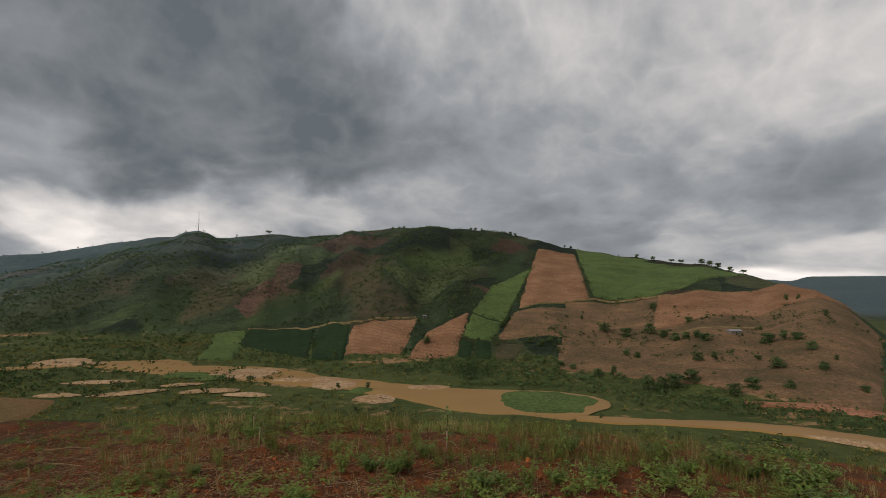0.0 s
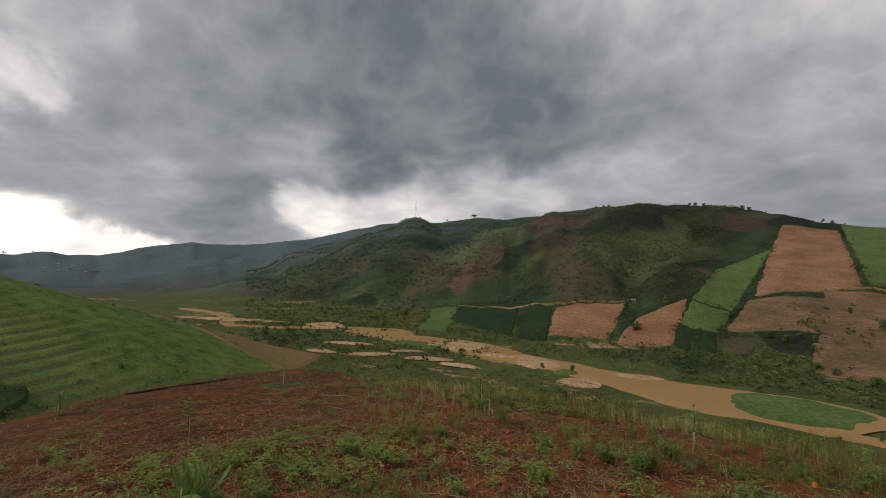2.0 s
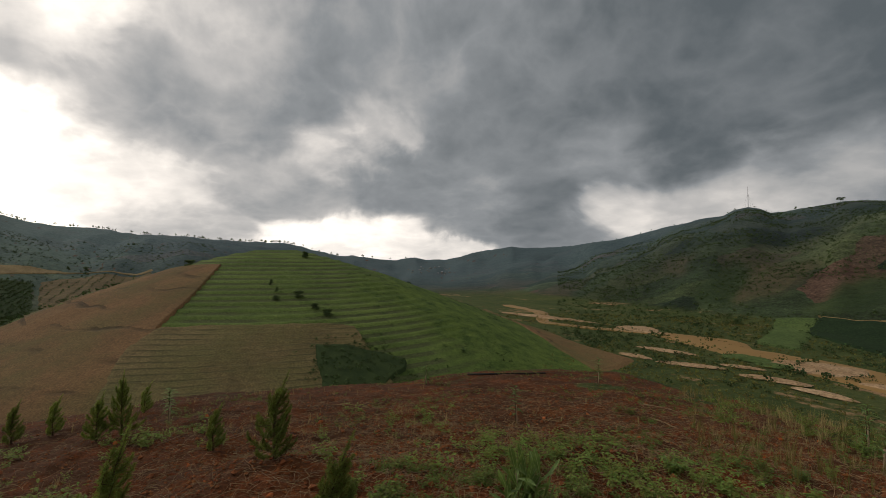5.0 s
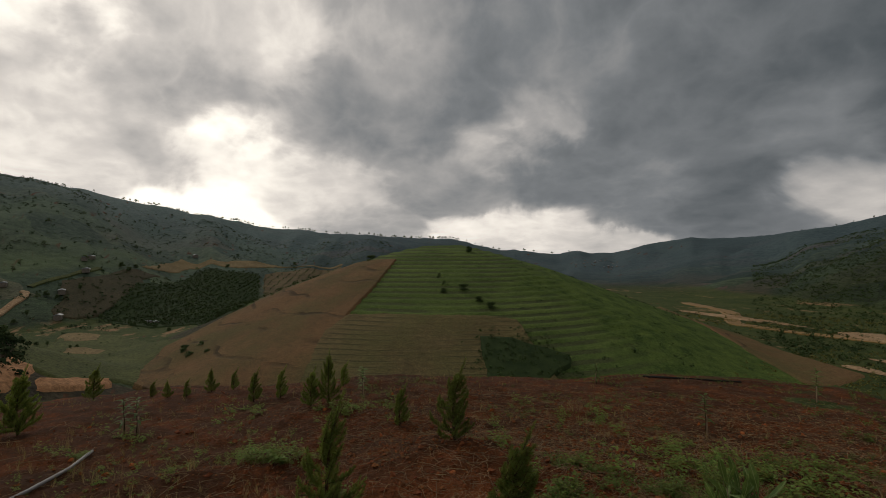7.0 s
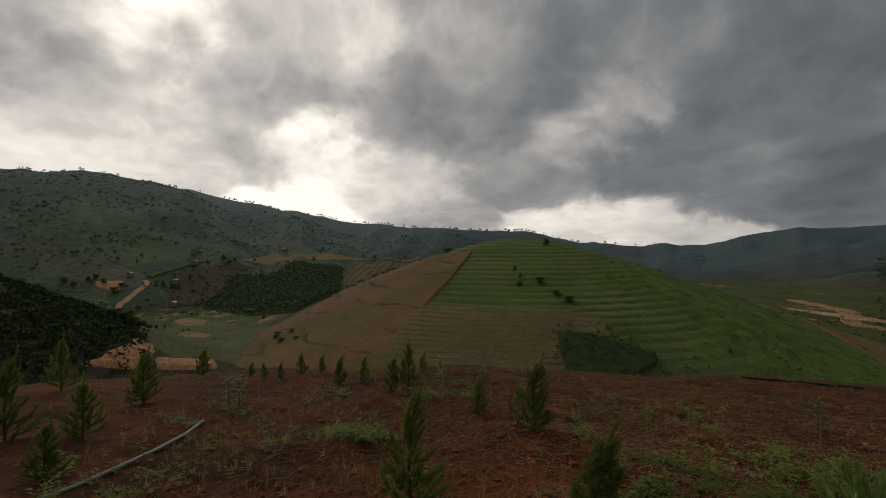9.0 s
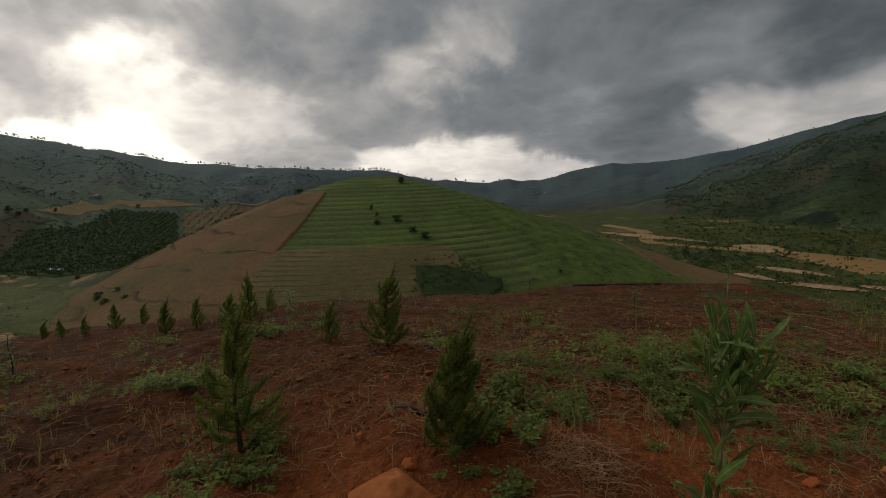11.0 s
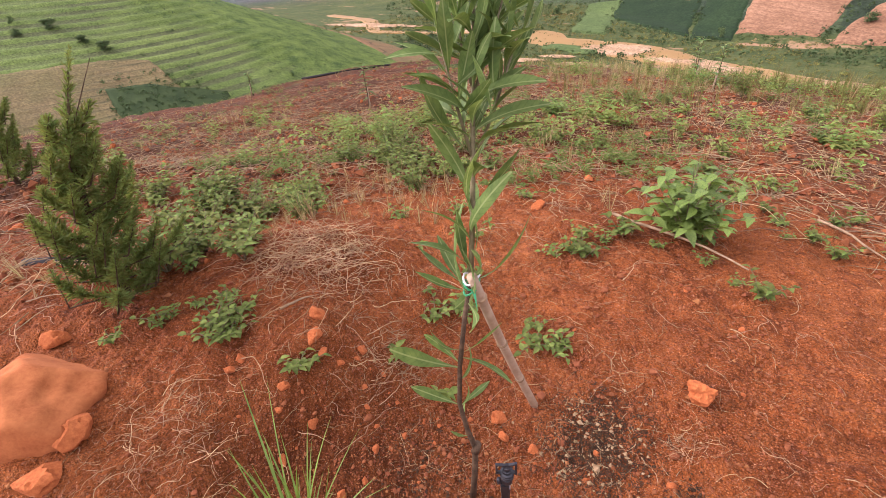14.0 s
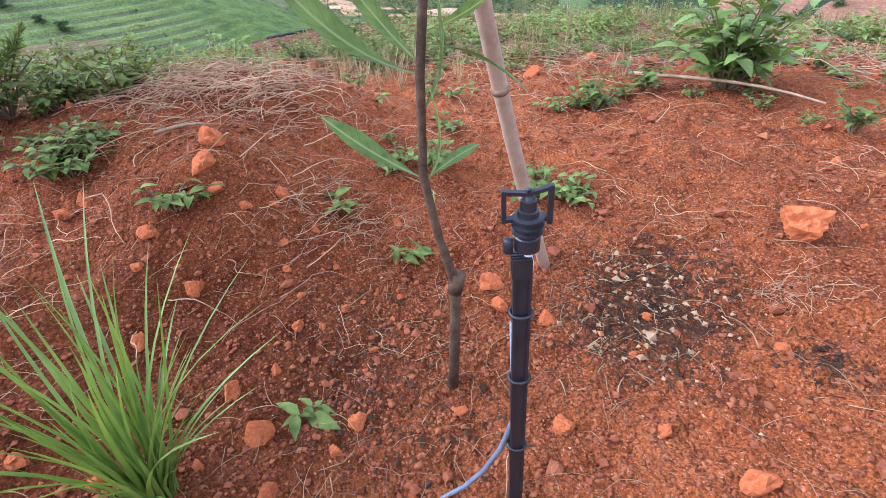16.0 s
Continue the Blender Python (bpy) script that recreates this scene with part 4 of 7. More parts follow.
def strew(name, pieces, placements, mat, label="", category="", kind="stuff", smooth=False):
    """Many small copies in one mesh: placements are rows of x, y, z, size, turn, tilt, and a choice of piece."""
    groups_v, groups_f = [], []
    base = 0
    P = np.asarray(placements, float)
    for k, (v, f) in enumerate(pieces):
        rows = P[P[:, 6] == k]
        if not len(rows):
            continue
        v = np.array([tuple(q) for q in v], float)
        tri = np.array([t for face in f for t in ([face] if len(face) == 3 else [(face[0], face[1], face[2]), (face[0], face[2], face[3])])], np.int64)
        ca, sa = np.cos(rows[:, 4])[:, None], np.sin(rows[:, 4])[:, None]
        ct, st = np.cos(rows[:, 5])[:, None], np.sin(rows[:, 5])[:, None]
        x0, y0, z0 = v[:, 0][None], v[:, 1][None], v[:, 2][None]
        y1, z1 = y0 * ct - z0 * st, y0 * st + z0 * ct
        x2, y2 = x0 * ca - y1 * sa, x0 * sa + y1 * ca
        s = rows[:, 3][:, None]
        co = np.stack([x2 * s + rows[:, 0][:, None], y2 * s + rows[:, 1][:, None], z1 * s + rows[:, 2][:, None]], -1)
        groups_v.append(co.reshape(-1, 3))
        groups_f.append((tri[None] + (np.arange(len(rows)) * len(v))[:, None, None] + base).reshape(-1, 3))
        base += co.shape[0] * co.shape[1]
    me = quick_mesh(name, np.concatenate(groups_v), np.concatenate(groups_f))
    if not smooth:
        me.shade_flat()
    me.materials.append(mat)
    ob = new(name, me)
    return tagged(ob, label, category, kind=kind) if label else ob


def lump(seed, rough=0.35, flat=0.7, level=2):
    """A stone: an icosphere knocked into facets."""
    bm = bmesh.new()
    bmesh.ops.create_icosphere(bm, subdivisions=level, radius=1.0)
    rng = random.Random(seed)
    off = Vector((rng.uniform(-9, 9), rng.uniform(-9, 9), rng.uniform(-9, 9)))
    cuts = [(Vector((rng.gauss(0, 1), rng.gauss(0, 1), rng.gauss(0, 1))).normalized(), rng.uniform(0.45, 0.8)) for _ in range(9)]
    for v in bm.verts:
        d = v.co.normalized()
        r = 1 + rough * noise.noise(d * 1.3 + off) + rough * 0.35 * noise.noise(d * 4 + off)
        for c, lim in cuts:
            if d.dot(c) * r > lim:
                r = lim / d.dot(c) * 0.98 + 0.02 * r
        v.co = Vector((d.x * r, d.y * r * 0.85, d.z * r * flat))
    bm.verts.index_update()
    out = [v.co.copy() for v in bm.verts], [tuple(v.index for v in f.verts) for f in bm.faces]
    bm.free()
    return out


# ---- river and its banks ----
def ribbon(name, line, mat, z, label, category, kind="structure", drape_on=False):
    """A flat winding band: rows of x, y, half width, smoothed between."""
    t = np.arange(len(line))
    fine = np.linspace(0, len(line) - 1, len(line) * 14)
    pts = np.array(line, float)

    def glide(k):
        out = np.interp(fine, t, pts[:, k])
        pad = np.pad(out, 9, mode="edge")
        return np.convolve(pad, np.hanning(19) / np.hanning(19).sum(), "valid")

    x, y, w = glide(0), glide(1), glide(2)
    dx, dy = np.gradient(x), np.gradient(y)
    ln = np.hypot(dx, dy)
    nx, ny = -dy / ln, dx / ln
    cols = []
    for side in (-1.02, -1, -0.75, -0.5, 0, 0.5, 0.75, 1, 1.02):
        wob = 1 + 0.9 * fbm(x / 9 + np.sign(side) * 20, y / 9, 3, 15) * abs(side)
        px, py = x + nx * w * side * wob, y + ny * w * side * wob
        cols.append(np.stack([px, py, (height(px, py, False) + z if drape_on else np.full_like(x, z)) - (1.2 if abs(side) > 1 else 0)], -1))
    me = quick_mesh(name, np.stack(cols, 1).reshape(-1, 3), grid_faces(len(x), 9))
    me.materials.append(mat)
    if me.polygons[0].normal.z < 0:
        me.flip_normals()
    return tagged(new(name, me), label, category, kind=kind)


def shoal(name, x, y, rx, ry, turn, mat, z, label, seed):
    """A low bank in the river: a dome with a ragged outline."""
    a = np.linspace(0, 2 * np.pi, 64, endpoint=False)
    rag = 1 + 0.55 * fbm(np.cos(a) * 1.6 + seed, np.sin(a) * 1.6, 4, seed)
    rows = []
    for s in np.linspace(0.02, 1, 9):
        ex, ey = np.cos(a) * rx * rag * s, np.sin(a) * ry * rag * s
        c, n = math.cos(radians(turn)), math.sin(radians(turn))
        rows.append(np.stack([x + ex * c - ey * n, y + ex * n + ey * c, np.full_like(a, z + 0.5 * (1 - s * s) - (0.12 if s == 1 else 0))], -1))
    me = quick_mesh(name, np.stack(rows).reshape(-1, 3), grid_faces(9, 64, True))
    if me.polygons[10].normal.z < 0:
        me.flip_normals()
    me.materials.append(mat)
    return tagged(new(name, me), label, "river bank", kind="structure")


RIVER_Z = PLAIN + 0.32
FAR_BANK = [(-162, 210), (-144, 216), (-127, 220), (-117, 215), (-107, 203), (-79, 202), (-66, 198), (-50, 184), (-42, 180), (-28, 173), (-17, 168), (0, 162), (7, 160), (22, 160), (36, 158), (49, 151), (51, 144), (49, 136)]
NEAR_BANK = [(-153, 199), (-123, 183), (-107, 177), (-76, 170), (-55, 163), (-35, 155), (-17, 146), (-6, 136), (1, 128), (10, 125), (19, 125), (26, 123), (31, 120), (38, 125)]


def water(name, far_bank, near_bank, label):
    """A sheet of water between two banks."""
    def even(line, n):
        p = np.array(line, float)
        run = np.concatenate([[0], np.cumsum(np.hypot(*np.diff(p, axis=0).T))])
        q = np.linspace(0, run[-1], n)
        wide = np.hanning(9) / np.hanning(9).sum()
        return np.stack([np.convolve(np.pad(np.interp(q, run, p[:, k]), 4, mode="edge"), wide, "valid") for k in (0, 1)], -1)

    a, b = even(far_bank, 220), even(near_bank, 220)
    w = np.linspace(0, 1, 9)[:, None, None]
    P = a[None] * (1 - w) + b[None] * w
    x, y = P[..., 0], P[..., 1]
    rim = np.minimum(w, 1 - w)[..., 0] * np.ones_like(x)
    x, y = x + 3.2 * fbm(x / 9, y / 9, 4, 15), y + 3.2 * fbm(x / 9, y / 9, 4, 17)
    me = quick_mesh(name, np.stack([x, y, np.where(rim > 0, RIVER_Z, RIVER_Z - 0.9)], -1).reshape(-1, 3), grid_faces(9, 220))
    me.materials.append(M_WATER)
    if me.polygons[300].normal.z < 0:
        me.flip_normals()
    return tagged(new(name, me), label, "river", kind="structure")


water("river", FAR_BANK, NEAR_BANK, "wide shallow river of muddy ochre water")
ribbon("upper_river", [(-330, 235, 4), (-262, 222, 4), (-219, 184, 4), (-192, 190, 4), (-173, 196, 4), (-157, 204, 5)], M_WATER, RIVER_Z - 0.03, "narrow upper reach of the muddy river", "river")
ribbon("side_channel", [(34, 124, 2.5), (46, 122, 2.5), (60, 120, 2.5), (73, 118, 3), (89, 111, 5), (104, 100, 7), (125, 80, 8)], M_WATER, RIVER_Z - 0.02, "narrow channel of muddy ochre water", "river")
SHOALS = [(-78, 183, 13.5, 11.4, 0, 0), (-38, 164, 8.5, 8.1, 0, 0), (-55, 171, 8.5, 3.6, 0, 0), (-21, 144, 6.5, 6.0, 0, 0), (-99, 180, 8.5, 6.3, 0, 1), (-27, 155, 4.0, 4.6, 0, 1), (32, 141, 15.0, 14.9, 0, 1), (-86, 175, 6.5, 4.9, 0, 1), (-172, 210, 13.0, 9.6, 0, 0), (-122, 148, 7.0, 2.8, 0, 0), (-5, 159, 7.5, 3.5, 0, 0),
          (94, 103, 12, 2.5, -35, 0), (-240, 203, 40, 6, 8, 0), (-123, 167, 12, 3.2, 10, 0), (-102, 151, 11, 3.0, 24, 0), (-77, 154, 10, 3.4, 8, 0), (-62, 149, 8, 2.6, -6, 0), (-164, 203, 15, 3.6, 12, 0), (-44, 172, 8.5, 4.2, 0, 0), (-91, 163, 7, 1.8, 20, 0)]
for k, (x, y, rx, ry, turn, green) in enumerate(SHOALS):
    shoal("grass_bank" if green else "sand_bank", x, y, rx, ry, turn, M_FIELD_GREEN if green == 1 else M_SAND, RIVER_Z + 0.02, "low grassy island in the river" if green else "pale bare sand bank in the river", k + 3)
ribbon("red_bank", [(88, 138, 1.5), (103, 135, 2.5), (116, 126, 3), (130, 112, 3)], M_FIELD_RED, 0.5, "cut bank of bare orange earth", "bank", drape_on=True)
ribbon("dirt_road", [(-267, -198, 1.6), (-272, -202, 1.6), (-281, -203, 1.7), (-294, -207, 1.8), (-308, -210, 2), (-316, -213, 2), (-316, -217, 1.8)], M_SAND, 0.9, "pale winding dirt road", "road", drape_on=True)
ribbon("dirt_road", [(-324, -218, 1.5), (-343, -218, 1.5), (-366, -215, 1.6), (-394, -214, 1.6)], M_MEADOW, 0.9, "faint green farm lane on the slope", "road", drape_on=True)

for line in [[(44, 279, 0.3), (97, 303, 0.3), (139, 301, 0.3), (192, 303, 0.3)], [(103, 231, 0.6), (122, 220, 0.6), (156, 226, 0.6)], [(-132, 306, 0.25), (-80, 292, 0.25), (-50, 259, 0.25), (-14, 283, 0.25)]]:
    ribbon("farm_track", line, M_FIELD_STRAW, 0.95, "thin earth track across the slope", "track", drape_on=True)


# ---- fields ----
ROW = 1.55


def terrace_step(x, y, z):
    """Rows of crop along the contours, each a low ridge above its bare gap."""
    f = (z / ROW + 0.5 * fbm(x / 40, y / 40, 2, 44)) % 1.0
    return 0.62 * np.where(f < 0.55, np.maximum(np.sin(np.pi * f / 0.55), 0) ** 0.6, 0.0) * (0.6 + 0.8 * fbm(x / 3, y / 3, 3, 46)) * (1 - ease(y + 60 * fbm(x / 50, y / 50, 2, 45), 52, 78))


drape("knoll_terraces", [(-262, -70), (-110, -45), (-100, 122), (-300, 160)], M_TERRACE, 0.3, 0.75, label="green knoll planted in terraced contour rows", ripple=terrace_step)
FIELDS = [
    ("rows", [(78, 296), (232, 305), (210, 214), (47, 191)]),
    ("red", [(-51, 258), (-14, 281), (-19, 220), (-48, 224)]),
    ("red", [(-9, 247), (16, 270), (6, 213), (-18, 212)]),
    ("green", [(34, 329), (79, 400), (34, 261), (17, 271)]),
    ("bright", [(17, 270), (34, 260), (25, 230), (8, 234)]),
    ("dark", [(8, 234), (16, 230), (13, 208), (6, 213)]),
    ("olive", [(16, 231), (25, 231), (22, 207), (14, 208)]),
    ("brown", [(26, 231), (40, 225), (33, 207), (23, 207)]),
    ("red", [(104, 505), (141, 488), (97, 303), (45, 280)]),
    ("rows", [(41, 275), (138, 300), (102, 229), (27, 234)]),
    ("rows", [(54, 220), (99, 222), (65, 180), (47, 191)]),
]
FIELDS_EAST = [
    ("red", [(139, 301), (228, 312), (240, 254), (104, 233)]),
    ("rows", [(85, 229), (205, 216), (119, 126), (64, 177)]),
    ("green", [(155, 536), (252, 380), (140, 305), (101, 310)]),
    ("bright", [(157, 540), (212, 470), (172, 440), (134, 450)]),
    ("dark", [(-129, 309), (-80, 290), (-63, 218), (-120, 267)]),
    ("green", [(-146, 297), (-127, 304), (-96, 213), (-115, 215)]),
    ("olive", [(-78, 290), (-52, 261), (-46, 215), (-62, 215)]),
]
FIELDS_WEST = [
]
# each field: look, one edge and the edge across from it in the plan, raggedness
KNOLL_FIELDS = [
    ("flank", [(-218, -10), (-202, -38), (-192, -60), (-178, -76), (-155, -72), (-128, -62)], [(-196, 8), (-167, -1), (-148, -9), (-134, -8), (-118, -8), (-100, -6)], 0.6),
    ("strawrows", [(-138, -16), (-148, -9), (-137, 16), (-134, 34), (-131, 41)], [(-106, -20), (-101, -8), (-96, 11), (-95, 22), (-101, 42)], 0.7),
    ("thicket", [(-124, 27), (-121, 35), (-116, 43), (-113, 49)], [(-96, 23), (-96, 29), (-101, 38), (-110, 47)], 1.6),
    ("bankrow", [(-304, 200), (-204, 163), (-155, 150), (-116, 142)], [(-285, 176), (-182, 137), (-140, 122), (-105, 114)], 1.2),
]
VALLEY_FIELDS = [
    ("meadow", [(-190, -130), (-254, -153), (-248, -126), (-184, -71), (-162, -57)], [(-115, -80), (-112, -69), (-130, -66), (-129, -48), (-128, -44)], 2),
    ("straw", [(-255, -158), (-261, -153), (-249, -133)], [(-232, -143), (-228, -134), (-234, -127)], 1.5),
    ("straw", [(-214, -132), (-218, -128), (-205, -108)], [(-201, -123), (-195, -112), (-196, -106)], 1.5),
    ("plantation", [(-371, -182), (-515, -188), (-514, -157), (-542, -131)], [(-308, -167), (-268, -120), (-280, -102), (-188, -51)], 3),
    ("orchard", [(-545, -127), (-624, -100), (-678, -51)], [(-190, -50), (-208, -44), (-199, -25)], 2),
    ("straw", [(-438, -207), (-561, -225), (-554, -182), (-604, -141), (-695, -52)], [(-448, -205), (-534, -201), (-541, -152), (-629, -116), (-683, -51)], 3),
    ("brownscrub", [(-346, -214), (-376, -204), (-447, -195)], [(-296, -186), (-299, -175), (-311, -168)], 4),
    ("yard", [(-292, -234), (-308, -233), (-312, -227)], [(-287, -227), (-291, -221), (-299, -219)], 1.5),
]
CUT_EARTH = [
    ("road", [(-120, -84), (-102, -77), (-89, -75)], [(-118, -77), (-107, -71), (-98, -69)], 0.8),
    ("road", [(-108, -71), (-120, -71), (-133, -68)], [(-102, -68), (-109, -65), (-122, -64)], 0.8),
]
LOFTS = KNOLL_FIELDS + VALLEY_FIELDS + CUT_EARTH
LOOK = {"red": (M_RED_ROWS, "tilled field of bare orange-red earth"), "rows": (M_DARK_ROWS, "dull brown slope with sparse crop lines"), "green": (M_FIELD_GREEN, "plot of green crop on the hillside"),
        "bright": (M_FIELD_GREEN, "fresh green grassy plot"), "dark": (M_FIELD_DARK, "dense dark green plantation plot"), "meadow": (M_MEADOW, "dull green meadow on the valley floor"), "thicket": (M_THICKET, "dark green thicket plot at the foot of the knoll"), "olive": (M_FIELD_DARK, "dark olive crop plot"), "brown": (M_FIELD_BROWN, "bare dark brown plot"),
        "sand": (M_SAND, "bare patch of sand and mud on the valley floor"), "plantation": (M_THICKET, "dark green plantation on the far slope"), "straw": (M_FIELD_STRAW, "dry straw-coloured plot"), "strawrows": (M_STRAW_ROWS, "straw-coloured harvested field with faint lines"), "flank": (M_FLANK, "bare ochre field on the flank of the knoll"), "orchard": (M_ORCHARD, "field dotted with planted tree lines"),
        "bankrow": (M_FLANK, "bare ochre earth bank along the foot of the knoll"), "brownscrub": (M_FIELD_BROWN, "brown scrubby slope above the meadow"), "yard": (M_ROAD, "bare orange earth yard beside a farm house"),
        "road": (M_ROAD, "wide bare orange earth road cut into the slope")}
for k, (kind, corners) in enumerate(FIELDS + FIELDS_EAST + FIELDS_WEST):
    mat, label = LOOK[kind]
    drape("field", corners, mat, 0.55 + 0.012 * k, 2.5, label=label, edge=1.3)
for k, (kind, one, other, edge) in enumerate(LOFTS):
    mat, label = LOOK[kind]
    loft("road_cut" if kind == "road" else "field", one, other, mat, 0.62 + 0.012 * k + {"flank": 0.55, "strawrows": 0.75, "thicket": 1.0}.get(kind, 0.0), 0.9 if kind in ("flank", "strawrows", "thicket") else 2.5, label, "road" if kind == "road" else "field", edge, 0.10 if kind == "strawrows" else 0.0)


# ---- trees, scrub and houses of the valley ----
def clump(seed, leaves=70, spread=1.0):
    """A ragged clump of leaf tufts, about one unit across."""
    rng = random.Random(seed)
    verts, faces = [], []
    for _ in range(leaves):
        d = Vector((rng.gauss(0, 1), rng.gauss(0, 1), rng.gauss(0, 1))).normalized()
        c = d * (0.5 * rng.uniform(0.45, 1.08)) * Vector((1, 1, 0.8)).length / 1.6
        c = Vector((c.x, c.y, c.z * 0.75))
        n = (d + Vector((rng.gauss(0, 0.5), rng.gauss(0, 0.5), rng.gauss(0, 0.5) + 0.3))).normalized()
        u = n.orthogonal().normalized()
        v = n.cross(u)
        s = (0.13 if leaves > 40 else 0.17) * rng.uniform(0.6, 1.3)
        k = len(verts)
        verts += [c + u * s, c + v * s * 0.8 + n * s * 0.2, c - u * s, c - v * s * 0.8 + n * s * 0.2]
        faces.append((k, k + 1, k + 2, k + 3))
    return verts, faces


def tree(seed, tall=1.0, wide=1.0, stem=0.35, lumps=9, leaves=44):
    """A far tree, one unit tall: tapered trunk with limbs, and a crown of leaf clumps with gaps."""
    rng = random.Random(seed)
    ob = holder("tree", "dark green broadleaf tree on the hillside", "tree", "trees in the valley")
    wood, leaf = [tube([(0, 0, -0.06), (0.01, 0.0, stem * 0.6), (rng.uniform(-0.04, 0.04), rng.uniform(-0.04, 0.04), tall * 0.75)], [0.035, 0.026, 0.008], 6)], []
    for k in range(lumps):
        a = rng.uniform(0, 6.28)
        h = stem + (tall - stem) * rng.uniform(0.15, 0.85)
        r = wide * 0.33 * rng.uniform(0.3, 1.0) * (1.1 - 0.5 * (h - stem) / (tall - stem))
        c = Vector((math.cos(a) * r, math.sin(a) * r, h))
        wood.append(tube([(0, 0, h * 0.7), c * 0.6 + Vector((0, 0, h * 0.35)), c], [0.014, 0.010, 0.005], 4, False))
        leaf.append(moved(clump(seed * 50 + k, leaves), Matrix.Translation(c) @ Matrix.Diagonal((0.42 * wide, 0.42 * wide, 0.34, 1))))
    part("trunk", *merge(wood), M_TREE_BARK, ob)
    tagged(part("crown", *merge(leaf), M_CROWN, ob, smooth=False), kind="stuff")
    return ob


def stand(proto, x, y, size, turn, first):
    m = Matrix.Translation(spot(x, y, -0.1 * size * 0.3)) @ Matrix.Rotation(turn, 4, "Z") @ Matrix.Scale(size, 4)
    if first:
        proto.matrix_basis = m
        return proto
    ob = copy_thing(proto, m)
    ob.matrix_basis = m
    return ob


KINDS = [tree(1, 1.0, 1.15, 0.14, 14), tree(2, 1.0, 0.8, 0.22, 12), tree(3, 1.0, 1.5, 0.42, 11), tree(4, 1.0, 1.45, 0.02, 16)]
FAR_KINDS = [tree(11, 1.0, 1.2, 0.14, 6, 20), tree(12, 1.0, 0.9, 0.25, 5, 20), tree(13, 1.0, 1.5, 0.30, 6, 20)]
# plan places and heights
HILL_TREES = [(83, 238, 7), (90, 229, 6), (102, 229, 7), (120, 167, 6), (98, 179, 5), (104, 178, 5), (140, 200, 6), (144, 196, 6), (147, 192, 5), (142, 179, 5), (125, 275, 5), (126, 237, 4), (189, 254, 5), (195, 253, 4), (179, 216, 4.5), (131, 160, 4.5), (78, 260, 4), (36, 204, 4), (-8, 231, 5), (64, 175, 5), (85, 160, 5.5), (129, 143, 3)]
HILL_TREES_B = [(-153, 272, 5), (-51, 218, 5), (-14, 263, 5), (105, 221, 5), (107, 214, 5.5), (111, 212, 5), (114, 208, 5), (115, 203, 5), (42, 224, 4.5), (47, 220, 4), (52, 225, 4), (69, 157, 6), (72, 153, 6.5), (79, 158, 6), (91, 146, 5), (99, 150, 5), (78, 198, 4), (81, 194, 4), (59, 177, 4), (49, 194, 3.5), (53, 190, 3.5), (33, 253, 4), (37, 262, 4)]
KNOLL_TREES = [(-166, 22, 2.8), (-160, 23, 2.4), (-154, 29, 3.4), (-145, 32, 2.6), (-140, 35, 3.2), (-204, 41, 4), (-210, -3, 4), (-154, 22, 2.5), (110, 148, 4), (122, 180, 3), (143, 169, 3), (117, 188, 3), (-35, 156, 2.6), (-25, 156, 3), (26, 155, 3)]
VALLEY_TREES = [(-293, -237, 4.5), (-298, -236, 5), (-297, -230, 4.5), (-289, -217, 5), (-300, -221, 4), (-128, -93, 4.5), (-127, -90, 4), (-256, -184, 4), (-318, -204, 4.5), (-320, -199, 3.5), (-339, -197, 5), (-405, -205, 6), (-402, -198, 5), (-420, -202, 4), (-256, -107, 3), (-159, -62, 3.2), (-153, -58, 3), (-163, -63, 2.6)]
VALLEY_TREES_B = [(-160, -57, 2.8), (-151, -52, 2.4), (-225, -148, 2.5), (-224, -143, 2.5), (-214, -128, 2.2), (-215, -126, 2.2), (-303, -157, 3.5), (-285, -139, 3), (-308, -167, 3.5), (-312, -173, 3), (-237, -162, 3), (-283, -191, 4), (-271, -189, 3.5), (-469, -205, 5), (-536, -164, 5), (-635, -125, 6), (-663, -114, 6), (-279, -235, 5), (-281, -243, 5)]
rng = random.Random(7)
used = set()
for x, y, size in HILL_TREES + HILL_TREES_B + KNOLL_TREES + VALLEY_TREES + VALLEY_TREES_B:
    k = rng.choice([0, 1, 0, 3])
    stand(KINDS[k], x, y, size * 0.9, rng.uniform(0, 6.28), k not in used)
    used.add(k)
# trees along the skyline: degrees to the left, height
RIDGE_TREES = [(20.9, 14, 2), (24.3, 10, 1), (5.5, 7, 0), (6.3, 8, 0), (4.9, 7, 3), (-4.1, 9, 3), (-4.9, 8, 3), (-8.4, 9, 3), (-9.0, 8, 3), (-14.9, 8, 1), (-15.6, 7, 0), (-22.9, 8, 3), (-24.6, 10, 0), (-26.5, 8, 2), (-27.4, 9, 2),
               (-29.4, 12, 0), (-30.2, 11, 0), (-30.9, 10, 3), (-32.0, 9, 3), (-33.2, 8, 2), (38.6, 9, 1), (-3.5, 7, 3)]
for az, size, k in RIDGE_TREES:
    rc = float(curve(CREST + CREST_LEFT, az, 2)) * 0.985
    stand(KINDS[k], -rc * math.sin(radians(az)), rc * math.cos(radians(az)), size * 0.52, rng.uniform(0, 6.28), k not in used)
    used.add(k)
